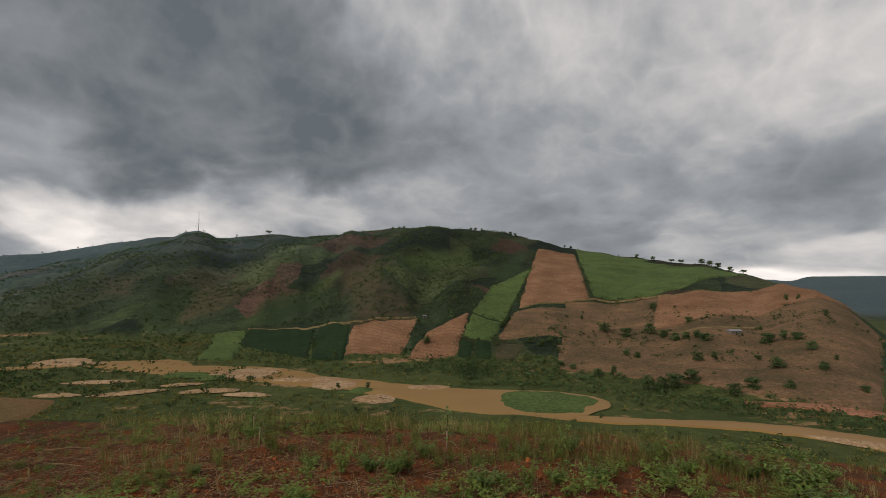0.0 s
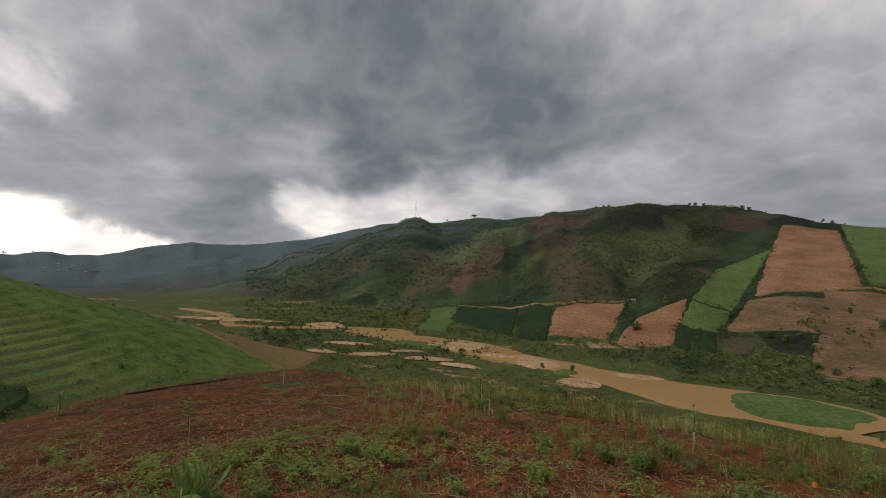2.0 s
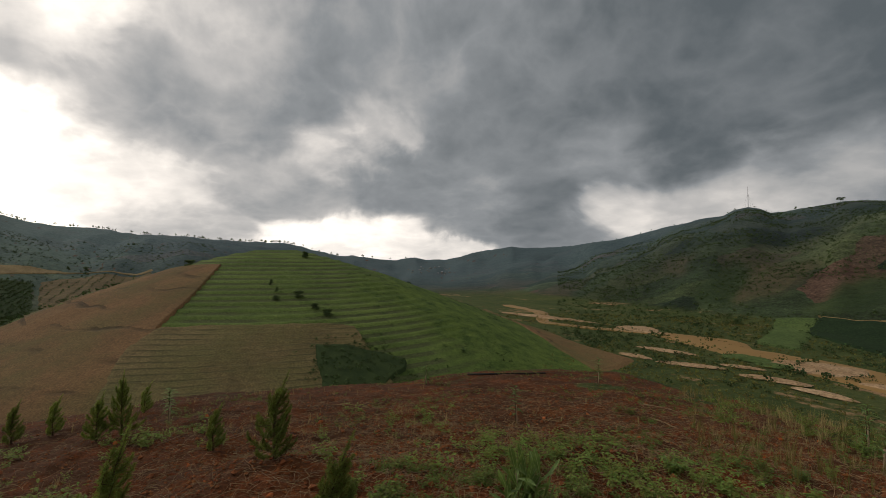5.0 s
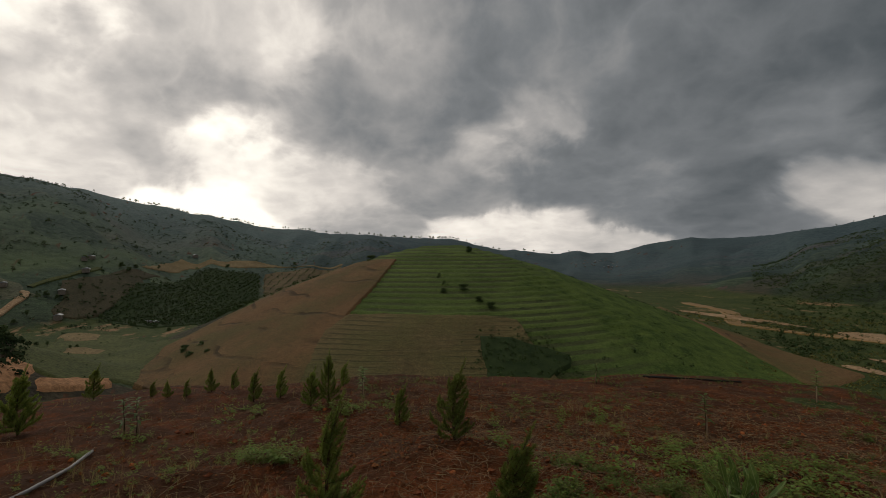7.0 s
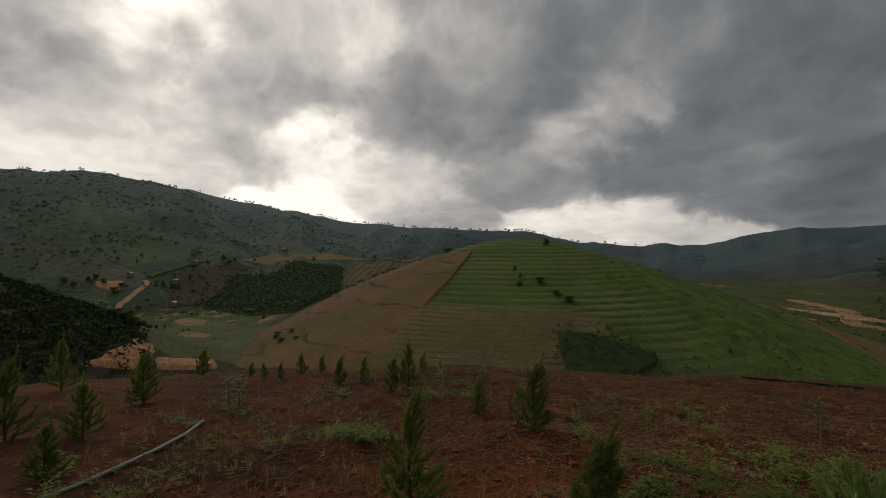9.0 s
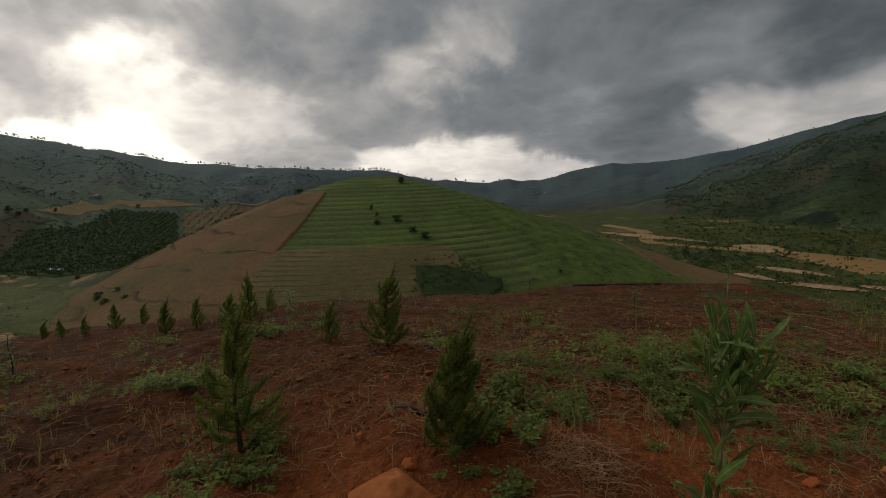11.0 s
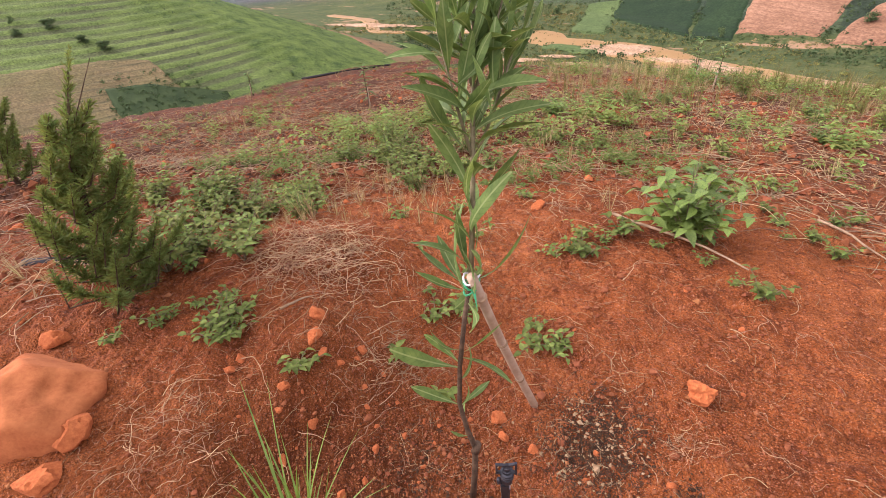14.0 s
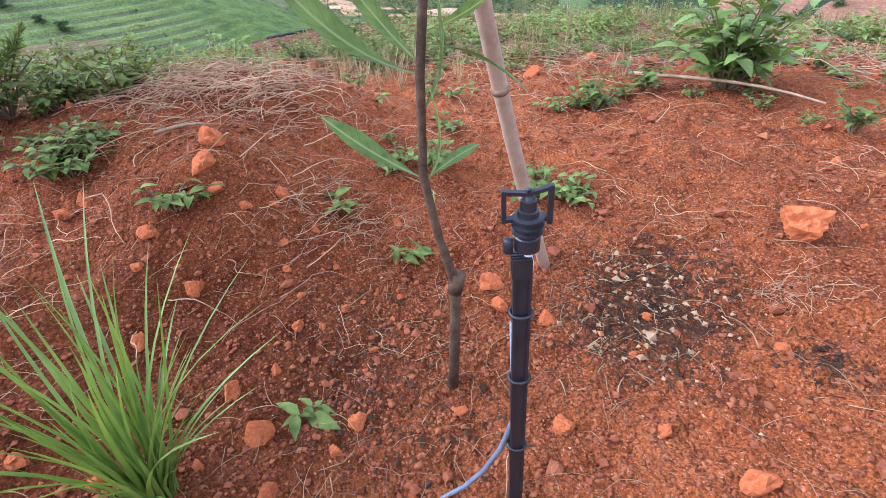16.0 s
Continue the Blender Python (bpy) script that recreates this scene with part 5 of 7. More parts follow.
for k in range(240):
    az = rng.choice([rng.uniform(-32, 44), rng.uniform(66, 134), rng.gauss(95, 4), rng.gauss(84, 5), rng.gauss(118, 7), rng.gauss(108, 3)])
    rc = float(curve(CREST + CREST_LEFT, az, 2)) * rng.uniform(0.975, 0.995)
    j = rng.randrange(3)
    stand(FAR_KINDS[j], -rc * math.sin(radians(az)), rc * math.cos(radians(az)), rng.uniform(2.0, 6.5) * rc / 900 * (0.95 if az > 60 else 0.7), rng.uniform(0, 6.28), ("far", j) not in used)
    used.add(("far", j))
for k in range(26):
    a, r = rng.uniform(radians(108), radians(134)), rng.uniform(330, 620)
    stand(FAR_KINDS[rng.randrange(3)], -r * math.sin(a), r * math.cos(a), rng.uniform(3, 5.5), rng.uniform(0, 6.28), False)

SHRUBS = [clump(900 + k, 12) for k in range(4)]
rs = np.random.RandomState(5)


def cover(name, count, az, dist, size, mat, label, keep=None, lift=0.25, seedish=0):
    a = np.radians(rs.uniform(az[0], az[1], count))
    r = np.sqrt(rs.uniform(dist[0] ** 2, dist[1] ** 2, count))
    x, y = -r * np.sin(a), r * np.cos(a)
    dense = fbm(x / 40, y / 40, 3, 77 + seedish) + 0.25 * rs.uniform(-1, 1, count)
    ok = dense > 0.02
    if keep is not None:
        ok &= keep(x, y)
    x, y = x[ok], y[ok]
    s = rs.uniform(size[0], size[1], len(x)) * np.where(rs.rand(len(x)) < 0.12, 1.7, 1.0)
    z = height(x, y, False) + lift * s
    rows = np.stack([x, y, z, s, rs.uniform(0, 6.28, len(x)), 0 * x, rs.randint(0, 4, len(x))], 1)
    return strew(name, SHRUBS, rows, mat, label, "scrub")


def off_fields(x, y):
    """True where no open field lies."""
    ok = np.ones(len(x), bool)
    shapes = [corners for _, corners in FIELDS + FIELDS_EAST + FIELDS_WEST] + [one + other[::-1] for kind, one, other, _ in LOFTS if kind != "brownscrub"]
    for shape in shapes:
        ok &= ~inside_of(shape, x, y)
    return ok


cover("hillside_scrub", 46000, (-8, 48), (180, 800), (0.6, 2.4), M_SCRUB, "scattered dark green scrub on the hillsides", off_fields)
def fill(name, shape, pitch, size, mat, label, jitter=0.3, keep=1.0):
    """Bushes planted over an outlined plot, in rows or loosely."""
    c = np.array(shape, float)
    x, y = np.meshgrid(np.arange(c[:, 0].min(), c[:, 0].max(), pitch), np.arange(c[:, 1].min(), c[:, 1].max(), pitch))
    x, y = x.ravel() + pitch * jitter * rs.randn(x.size), y.ravel() + pitch * jitter * rs.randn(y.size)
    ok = inside_of(shape, x, y) & (rs.rand(x.size) < keep)
    x, y = x[ok], y[ok]
    b = rs.uniform(size[0], size[1], len(x))
    return strew(name, SHRUBS, np.stack([x, y, height(x, y, False) + 0.7 + 0.2 * b, b, rs.uniform(0, 6.28, len(x)), 0 * b, rs.randint(0, 4, len(x))], 1), mat, label, "scrub")


edge_x, edge_y = [], []
for _, corners in FIELDS + FIELDS_EAST:
    for (ax, ay), (bx, by) in zip(corners, corners[1:] + corners[:1]):
        n_bush = int(math.hypot(bx - ax, by - ay) / 1.6)
        along = rs.rand(n_bush)
        edge_x += list(ax + (bx - ax) * along + 1.3 * rs.randn(n_bush))
        edge_y += list(ay + (by - ay) * along + 1.3 * rs.randn(n_bush))
edge_x, edge_y = np.array(edge_x), np.array(edge_y)
bushy = fbm(edge_x / 18, edge_y / 18, 3, 121) + 0.1 * rs.randn(len(edge_x)) > 0.06
edge_x, edge_y = edge_x[bushy], edge_y[bushy]
edge_s = rs.uniform(0.6, 2.3, len(edge_x))
strew("field_hedge", SHRUBS, np.stack([edge_x, edge_y, height(edge_x, edge_y, False) + 0.4 + 0.3 * edge_s, edge_s, rs.uniform(0, 6.28, len(edge_x)), 0 * edge_s, rs.randint(0, 4, len(edge_x))], 1), M_SCRUB, "ragged dark green bushes along the field edges", "scrub")
for kind, one, other, _ in VALLEY_FIELDS:
    plot = one + other[::-1]
    if kind == "plantation":
        fill("plantation_rows", plot, 4.0, (2.6, 4.0), M_SCRUB, "rows of dark green bushes on the far slope", 0.15)
    elif kind == "orchard":
        fill("orchard_trees", plot, 7.5, (2.0, 3.0), M_SCRUB, "small round trees planted in lines", 0.08, 0.9)
    elif kind == "brownscrub":
        fill("slope_scrub", plot, 5.0, (0.9, 2.6), M_SCRUB, "dark bushes over a brown slope", 0.5, 0.6)
    elif kind == "meadow":
        fill("meadow_tufts", plot, 4.5, (0.4, 1.0), M_SCRUB, "low tufts over the meadow", 0.6, 0.35)
cover("hillside_scrub", 9000, (84, 138), (290, 900), (0.9, 3.2), M_FARSCRUB, "scattered dull green scrub on far slopes", off_fields, seedish=3)
water_shape = FAR_BANK + NEAR_BANK[::-1]


def dry(x, y):
    """True on the valley floor off the water and the fields."""
    low = np.abs(height(x, y, False) - PLAIN) < 3
    side = np.abs(y - np.interp(x, [46, 60, 73, 89, 104, 125], [123, 120, 118, 111, 100, 80])) < 9
    return low & ~inside_of(water_shape, x, y) & ~((x > 44) & side) & off_fields(x, y)


cover("valley_scrub", 26000, (-45, 66), (95, 340), (0.4, 1.6), M_SLOPEGRASS, "low green scrub and reeds on the valley floor", dry, seedish=5)
cover("valley_scrub", 3600, (-45, 66), (95, 340), (0.8, 2.6), M_SCRUB, "dark bushes on the valley floor", dry, seedish=9)
cover("knoll_scrub", 2600, (40, 74), (95, 330), (0.5, 1.4), M_SCRUB, "low green shrubs on the knoll", lambda x, y: (np.hypot(x + 228, y - 32) < 150) & off_fields(x, y), seedish=12)
cover("field_shrubs", 2600, (-45, -8), (165, 330), (0.35, 1.0), M_SCRUB, "small dark shrubs dotted over the bare slopes", seedish=21)
cover("field_shrubs", 900, (-40, -12), (190, 300), (0.9, 2.6), M_SCRUB, "dark green bushes in groups on the bare slopes", seedish=27)
cover("bank_scrub", 3600, (-44, -2), (150, 215), (0.7, 2.4), M_SCRUB, "dark bushes along the foot of the bare slope", dry, seedish=31)
tx = np.stack([rs.uniform(-126, -95, 520), rs.uniform(20, 50, 520)], 1)
tx = tx[np.hypot((tx[:, 0] + 109) / 15, (tx[:, 1] - 36) / 13) + 0.25 * rs.randn(len(tx)) < 0.9]
ts = rs.uniform(0.5, 1.5, len(tx))
strew("thicket", SHRUBS, np.stack([tx[:, 0], tx[:, 1], height(tx[:, 0], tx[:, 1], False) + 1.5 + 0.25 * ts, ts, rs.uniform(0, 6.28, len(tx)), 0 * ts, rs.randint(0, 4, len(tx))], 1), M_SCRUB, "dark green thicket at the foot of the knoll", "scrub")
wx = np.stack([rs.uniform(-190, 10, 17000), rs.uniform(-250, -60, 17000)], 1)
wx = wx[(np.hypot(wx[:, 0] + 90, wx[:, 1] + 144) < 68 + 5 * rs.randn(len(wx))) & (np.degrees(np.arctan2(-wx[:, 0], wx[:, 1])) > 124)]
ws = rs.uniform(1.5, 3.2, len(wx))
strew("woodland", SHRUBS, np.stack([wx[:, 0], wx[:, 1], height(wx[:, 0], wx[:, 1], False) + 0.35 * ws, ws, rs.uniform(0, 6.28, len(wx)), 0 * ws, rs.randint(0, 4, len(wx))], 1), M_WOODLAND, "dense dark green woodland on a hillside", "woodland")


def box(x0, y0, z0, x1, y1, z1):
    v = [(x0, y0, z0), (x1, y0, z0), (x1, y1, z0), (x0, y1, z0), (x0, y0, z1), (x1, y0, z1), (x1, y1, z1), (x0, y1, z1)]
    return v, [(0, 3, 2, 1), (4, 5, 6, 7), (0, 1, 5, 4), (1, 2, 6, 5), (2, 3, 7, 6), (3, 0, 4, 7)]


def house(x, y, turn, long, deep, tall, label):
    ob = holder("house", label, "house", "farm houses in the valley")
    ob.matrix_basis = Matrix.Translation(spot(x, y, 0.6)) @ Matrix.Rotation(radians(turn), 4, "Z") @ Matrix.Scale(0.7, 4)
    l, d, o = long / 2, deep / 2, 0.5
    part("wall", *box(-l, -d, -1.5, l, d, tall), M_WALL, ob, smooth=False)
    rise = deep * 0.22
    v = [(-l - o, -d - o, tall), (l + o, -d - o, tall), (l + o, d + o, tall), (-l - o, d + o, tall), (-l - o, 0, tall + rise), (l + o, 0, tall + rise)]
    part("roof", v, [(0, 1, 5, 4), (2, 3, 4, 5), (0, 4, 3), (1, 2, 5), (0, 3, 2, 1)], M_ROOF, ob, "pale sheet metal roof", smooth=False)
    for k in (-0.6, 0.6):
        part("window", *box(k * l - 0.5, -d - 0.05, 0.9, k * l + 0.5, -d + 0.05, tall - 0.5), M_PANE, ob, smooth=False)
    part("door", *box(-0.5, -d - 0.06, -0.4, 0.5, -d + 0.05, tall - 0.5), M_PANE, ob, smooth=False)


house(135, 215, 10, 8, 4, 2.0, "long low farm shed with pale sheet roof among bushes")
house(-11, 278, 0, 2.8, 2.2, 1.8, "small field hut with pale roof below the slope")
house(-329, -202, 30, 14, 5, 2.6, "long low farm shed with pale sheet roof beside the dirt road")
house(-292, -181, 20, 8, 5, 2.6, "low farm house with pale roof at the field edge")
house(-288, -131, 40, 4.5, 3.5, 2, "small white hut among dark bushes")
house(-285, -126, 30, 4, 3, 2, "small pale hut among dark bushes")
house(-585, -216, 35, 13, 6, 3, "house with blue-grey roof on a bare terrace")
house(-397, -228, 25, 10, 5, 2.6, "farm house with grey sheet roof on the slope")
house(-408, -229, 10, 8, 5, 2.6, "small farm house with pale roof on the slope")
house(-375, -214, 25, 18, 6, 2.6, "long pale roofed shed beside a lane")
house(-321, -230, 30, 8, 5, 2.6, "small farm house among dark trees")
mast = holder("radio_mast", "thin grey radio mast on the ridge top", "mast", at=spot(-905 * math.sin(radians(28.2)), 905 * math.cos(radians(28.2))))
part("pole", *tube([(0, 0, -1), (0, 0, 34)], [0.45, 0.3], 6), M_PVC, mast)
for k in range(4):
    part("stay", *tube([(0, 0, 22), (9 * math.cos(k * 1.57), 9 * math.sin(k * 1.57), -1)], [0.06, 0.06], 3), M_PVC, mast)
# far town in the valley head
for k in range(22):
    az, r = 63.4 + rng.uniform(-2.4, 2.4), rng.uniform(980, 1300)
    x, y = -r * math.sin(radians(az)), r * math.cos(radians(az))
    ob = holder("house", "tiny pale house in the far valley town", "house", "far town houses")
    ob.matrix_basis = Matrix.Translation(spot(x, y)) @ Matrix.Rotation(rng.uniform(0, 3), 4, "Z") @ Matrix.Scale(rng.uniform(0.28, 0.5), 4)
    part("wall", *box(-5, -4, -3, 5, 4, 4), M_WALL, ob, smooth=False)
    part("roof", [(-6, -5, 4), (6, -5, 4), (6, 5, 4), (-6, 5, 4), (-6, 0, 6), (6, 0, 6)], [(0, 1, 5, 4), (2, 3, 4, 5), (0, 4, 3), (1, 2, 5), (0, 3, 2, 1)], M_ROOF, ob, smooth=False)


# ---- the hilltop: saplings, stakes and weeds ----
rng = random.Random(11)


def kite(base, tip, width, turn):
    way = tip - base
    side = way.orthogonal().normalized()
    side = Matrix.Rotation(turn, 3, way.normalized()) @ side * width / 2
    mid = base + way * 0.45
    return [base, mid + side, tip, mid - side], [(0, 1, 2, 3)]


def conifer(seed, tall, wide, label, fine=1.0):
    """A young feathery conifer: a leader bent over by the wind, upright plumes round it, and sprays of scale leaves."""
    r = random.Random(seed)
    ob = holder("conifer_sapling", label, "conifer", "conifer saplings on the hilltop")
    lean = Vector((r.uniform(0.04, 0.10), r.uniform(0.10, 0.18), 0)) * tall

    def leader(s):
        return Vector((lean.x * max(s, 0) ** 2.6, lean.y * max(s, 0) ** 2.6, tall * s)) + Vector((0.008 * math.sin(5 * s + seed), 0.008 * math.cos(6 * s), 0))

    wood = [tube([leader(s) for s in (-0.05, 0.15, 0.4, 0.7, 0.97)], [0.013 * tall + 0.004, 0.012 * tall + 0.003, 0.008 * tall + 0.001, 0.004, 0.0015], 6)]
    leaf, twigs = [], []
    plumes = [(0.30, 0.0, 0.0, 0.70)]
    count = int(40 * fine)
    for k in range(count):
        s = 0.03 + 0.80 * ((k + r.random()) / count) ** 1.15
        plumes.append((s, k * 2.4 + r.uniform(-0.6, 0.6), wide * (0.60 + 0.85 * math.sin(math.pi * min(1, 0.28 + 0.8 * s))) * r.uniform(0.45, 1.15) * (1.0 if s > 0.12 else 1.2) * (1.12 - 0.86 * s), r.uniform(0.15, 0.27) * (1.1 - 0.55 * s)))
    for s, a, out, rise in plumes:
        start = leader(s * 0.9)
        if out:
            round_way = Vector((math.cos(a), math.sin(a), 0))
            end = start + round_way * out + Vector((lean.x * 0.25, lean.y * 0.3, rise * tall))
            bend = start + round_way * out * 0.85 + Vector((0, 0, rise * tall * 0.28))
        else:
            bend, end = leader(0.72), leader(1.0) + Vector((lean.x, lean.y, 0)) * 0.35
        twigs.append(tube([start, bend, end], [0.0035, 0.0025, 0.0008], 3, False))
        length = (bend - start).length + (end - bend).length
        n = max(5, int(length / 0.0105 * fine))
        for j in range(n):
            u = 0.10 + 0.92 * j / n
            p = start * (1 - u) ** 2 + bend * 2 * u * (1 - u) + end * u * u if out else leader(0.27 + 0.76 * u)
            way = ((bend - start) * (1 - u) + (end - bend) * u).normalized()
            fat = 0.034 * (0.35 + math.sin(math.pi * min(1.0, 0.12 + 0.86 * u)))
            for _ in range(12):
                d = (way * 1.15 + Vector((r.gauss(0, 0.75), r.gauss(0, 0.75) + 0.12, r.gauss(0, 0.5) + 0.10))).normalized()
                ln = fat * r.uniform(0.40, 1.0)
                leaf.append(kite(p, p + d * ln, ln * 0.08 + 0.0009, r.uniform(0, 3.1)))
                q = p + d * ln * 0.45
                d2 = (d + Vector((r.gauss(0, 0.7), r.gauss(0, 0.7), r.gauss(0, 0.5)))).normalized()
                leaf.append(kite(q, q + d2 * ln * 0.6, ln * 0.10 + 0.0008, r.uniform(0, 3.1)))
    part("trunk", *merge(wood), M_BARK, ob)
    tagged(part("branch_frame", *merge(twigs), M_BARK, ob), kind="stuff")
    tagged(part("foliage", *merge(leaf), M_CONIFER, ob, smooth=False), kind="stuff")
    return ob


LABEL_CON = "young feathery green conifer planted in red soil"
CONIFERS = [conifer(21, 0.62, 0.130, LABEL_CON), conifer(22, 0.82, 0.135, LABEL_CON), conifer(23, 0.52, 0.088, LABEL_CON, 0.85), conifer(24, 0.66, 0.130, LABEL_CON, 1.15)]
done = set()


def plant(protos, k, x, y, size, turn, sink=0.0):
    m = Matrix.Translation(spot(x, y, -sink)) @ Matrix.Rotation(turn, 4, "Z") @ Matrix.Scale(size, 4)
    ob = protos[k]
    if ob.name in done:
        ob = copy_thing(ob, m)
    done.add(protos[k].name)
    ob.matrix_basis = m
    return ob


CONIFER_SPOTS = [(3, (-3.03, 0.74), 1.0), (1, (-3.66, -0.35), 1.0), (0, (-4.87, 0.72), 1.05), (2, (-6.5, 0.27), 0.95), (2, (-8.90, -2.16), 1.0), (2, (-8.89, -1.71), 0.95), (0, (-5.28, -4.00), 1.0), (3, (-6.97, -4.51), 1.15),
                 (1, (-8.55, -7.10), 1.1), (0, (-12.54, -6.74), 1.15), (1, (-7.82, -0.77), 0.9), (0, (-7.63, -1.01), 0.85), (2, (-10.27, -3.32), 0.85), (2, (-10.57, -2.98), 0.75), (2, (-10.12, -0.71), 0.9), (2, (-9.81, -3.94), 0.6),
                 (2, (-10.50, -4.52), 0.6), (1, (-5.10, -4.68), 1.05), (2, (-9.68, -3.56), 0.6), (0, (-4.22, -3.46), 0.8)]
for k, (x, y), size in CONIFER_SPOTS:
    plant(CONIFERS, k, x, y, size * 1.17, rng.uniform(-0.7, 0.7), 0.01)


def leaf_sprig(seed, stems, length, leaf_len, leaf_wide, per, shape="oval", spread=1.0, droop=0.5, steps=3):
    """Stems with leaves along them, from one root."""
    r = random.Random(seed)
    wood, leaves = [], []
    for k in range(stems):
        a = 6.2832 * k / stems + r.uniform(-0.4, 0.4)
        out = spread * r.uniform(0.4, 1.2)
        ln = length * r.uniform(0.6, 1.15)
        tip = Vector((math.cos(a) * out, math.sin(a) * out, 1.0)).normalized() * ln
        mid = tip * 0.5 + Vector((0, 0, ln * 0.12))
        wood.append(tube([(0, 0, -0.01), mid, tip], [0.0022, 0.0017, 0.0010], 3, False))
        for j in range(per):
            u = 0.2 + 0.8 * (j + 0.5) / per
            p = mid * 2 * u * (1 - u) + tip * u * u
            b = j * 2.4 + r.uniform(-0.5, 0.5)
            s = r.uniform(0.65, 1.2) * (1.1 - 0.35 * u)
            m = Matrix.Translation(p) @ Matrix.Rotation(b, 4, "Z") @ Matrix.Rotation(r.uniform(-0.1, 0.75), 4, "X") @ Matrix.Rotation(r.uniform(-0.4, 0.4), 4, "Y")
            leaves.append(moved(blade(leaf_len * s, leaf_wide * s, droop, 0.18, steps, shape), m))
    return wood, leaves


def weed(seed, label, *args, mat=None, name="weed", category="weed", group="weeds on the hilltop", **more):
    wood, leaves = leaf_sprig(seed, *args, **more)
    ob = holder(name, label, category, group)
    tagged(part("stem", *merge(wood), M_SHOOT, ob), kind="stuff")
    if len(leaves) > 30:
        tagged(part("leaves", *merge(leaves), mat or M_WEED, ob), kind="stuff")
    else:
        for piece in leaves:
            part("leaf", *piece, mat or M_WEED, ob)
    return ob


WEEDS = [weed(31, "low leafy green weed on bare red soil", 7, 0.10, 0.036, 0.020, 7, steps=4), weed(32, "small spreading green weed on red soil", 6, 0.07, 0.027, 0.0155, 5, spread=1.8, steps=4),
         weed(33, "bushy bright green weed with small leaves", 10, 0.16, 0.038, 0.021, 9, steps=4), weed(34, "tiny green seedling on red soil", 1, 0.030, 0.036, 0.018, 6), weed(35, "trailing green weed with oval leaves", 4, 0.15, 0.045, 0.020, 7, spread=2.6)]
BUSHES = [weed(41, "dense leafy yellow-green bush on red soil", 26, 0.30, 0.075, 0.026, 13, mat=M_BUSH, name="bush", category="bush", group="bushes on the hilltop", spread=0.9),
          weed(42, "loose leafy green shrub among weeds", 16, 0.42, 0.070, 0.026, 12, mat=M_WEED, name="bush", category="bush", group="bushes on the hilltop", spread=0.6)]
# the near bush, leaf by leaf
near_bush = holder("bush", "dense leafy yellow-green bush on red soil", "bush", "bushes on the hilltop", at=spot(-1.73, 2.38))
near_bush.scale = (1.2, 1.2, 1.15)
BUSH_LEAVES = []
br = random.Random(43)
for k in range(5):
    me = bpy.data.meshes.new("leaf")
    v, f = blade(1.0, br.uniform(0.42, 0.54), br.uniform(0.2, 0.7), 0.15, 5, "oval")
    me.from_pydata([tuple(q) for q in v], [], f)
    me.shade_smooth()
    me.materials.append(M_BUSH)
    BUSH_LEAVES.append(me)
for k in range(30):
    a, out, ln = 2.4 * k, br.uniform(0.15, 1.5), br.uniform(0.15, 0.29)
    tip = Vector((math.cos(a) * out, math.sin(a) * out, 1.0)).normalized() * ln
    mid = tip * 0.5 + Vector((0, 0, ln * 0.1))
    part("stem", *tube([(0, 0, -0.02), mid, tip], [0.0035, 0.0025, 0.0012], 5, False), M_SHOOT, near_bush)
    for j in range(10):
        u = 0.22 + 0.8 * j / 10
        ob = new("leaf", br.choice(BUSH_LEAVES))
        ob.parent = near_bush
        ob.matrix_basis = Matrix.Translation(mid * 2 * u * (1 - u) + tip * u * u) @ Matrix.Rotation(j * 2.4 + br.uniform(-0.5, 0.5), 4, "Z") @ Matrix.Rotation(br.uniform(0.0, 0.9), 4, "X") @ Matrix.Rotation(br.uniform(-0.5, 0.5), 4, "Y") @ Matrix.Scale(br.uniform(0.042, 0.072), 4)
for x, y in [(3.71, 5.70), (2.85, 5.48), (0.37, 4.77), (-2.36, 6.47), (2.77, 6.34), (-0.54, 5.36), (6.03, 7.94), (1.72, 6.35), (6.22, 10.26), (-3.93, 2.76), (-3.40, 4.23), (-3.16, 7.75)]:
    plant(BUSHES, rng.randrange(2), x, y, rng.uniform(0.7, 1.05), rng.uniform(0, 6.28))

for _ in range(42):
    a, r = radians(rng.uniform(-45, 34)), rng.uniform(4.8, 9.5)
    plant(BUSHES, rng.randrange(2), -r * math.sin(a), r * math.cos(a), rng.uniform(0.35, 0.85), rng.uniform(0, 6.28))
for az, r, size in [(-37, 6.4, 1.5), (-34.5, 6.8, 1.3), (-39, 5.6, 1.2), (-31, 7.0, 1.1), (-25, 6.2, 1.0), (-14, 6.0, 0.9), (-18, 5.2, 0.9), (12, 5.6, 0.8)]:
    plant(BUSHES, rng.randrange(2), -r * math.sin(radians(az)), r * math.cos(radians(az)), size, rng.uniform(0, 6.28))
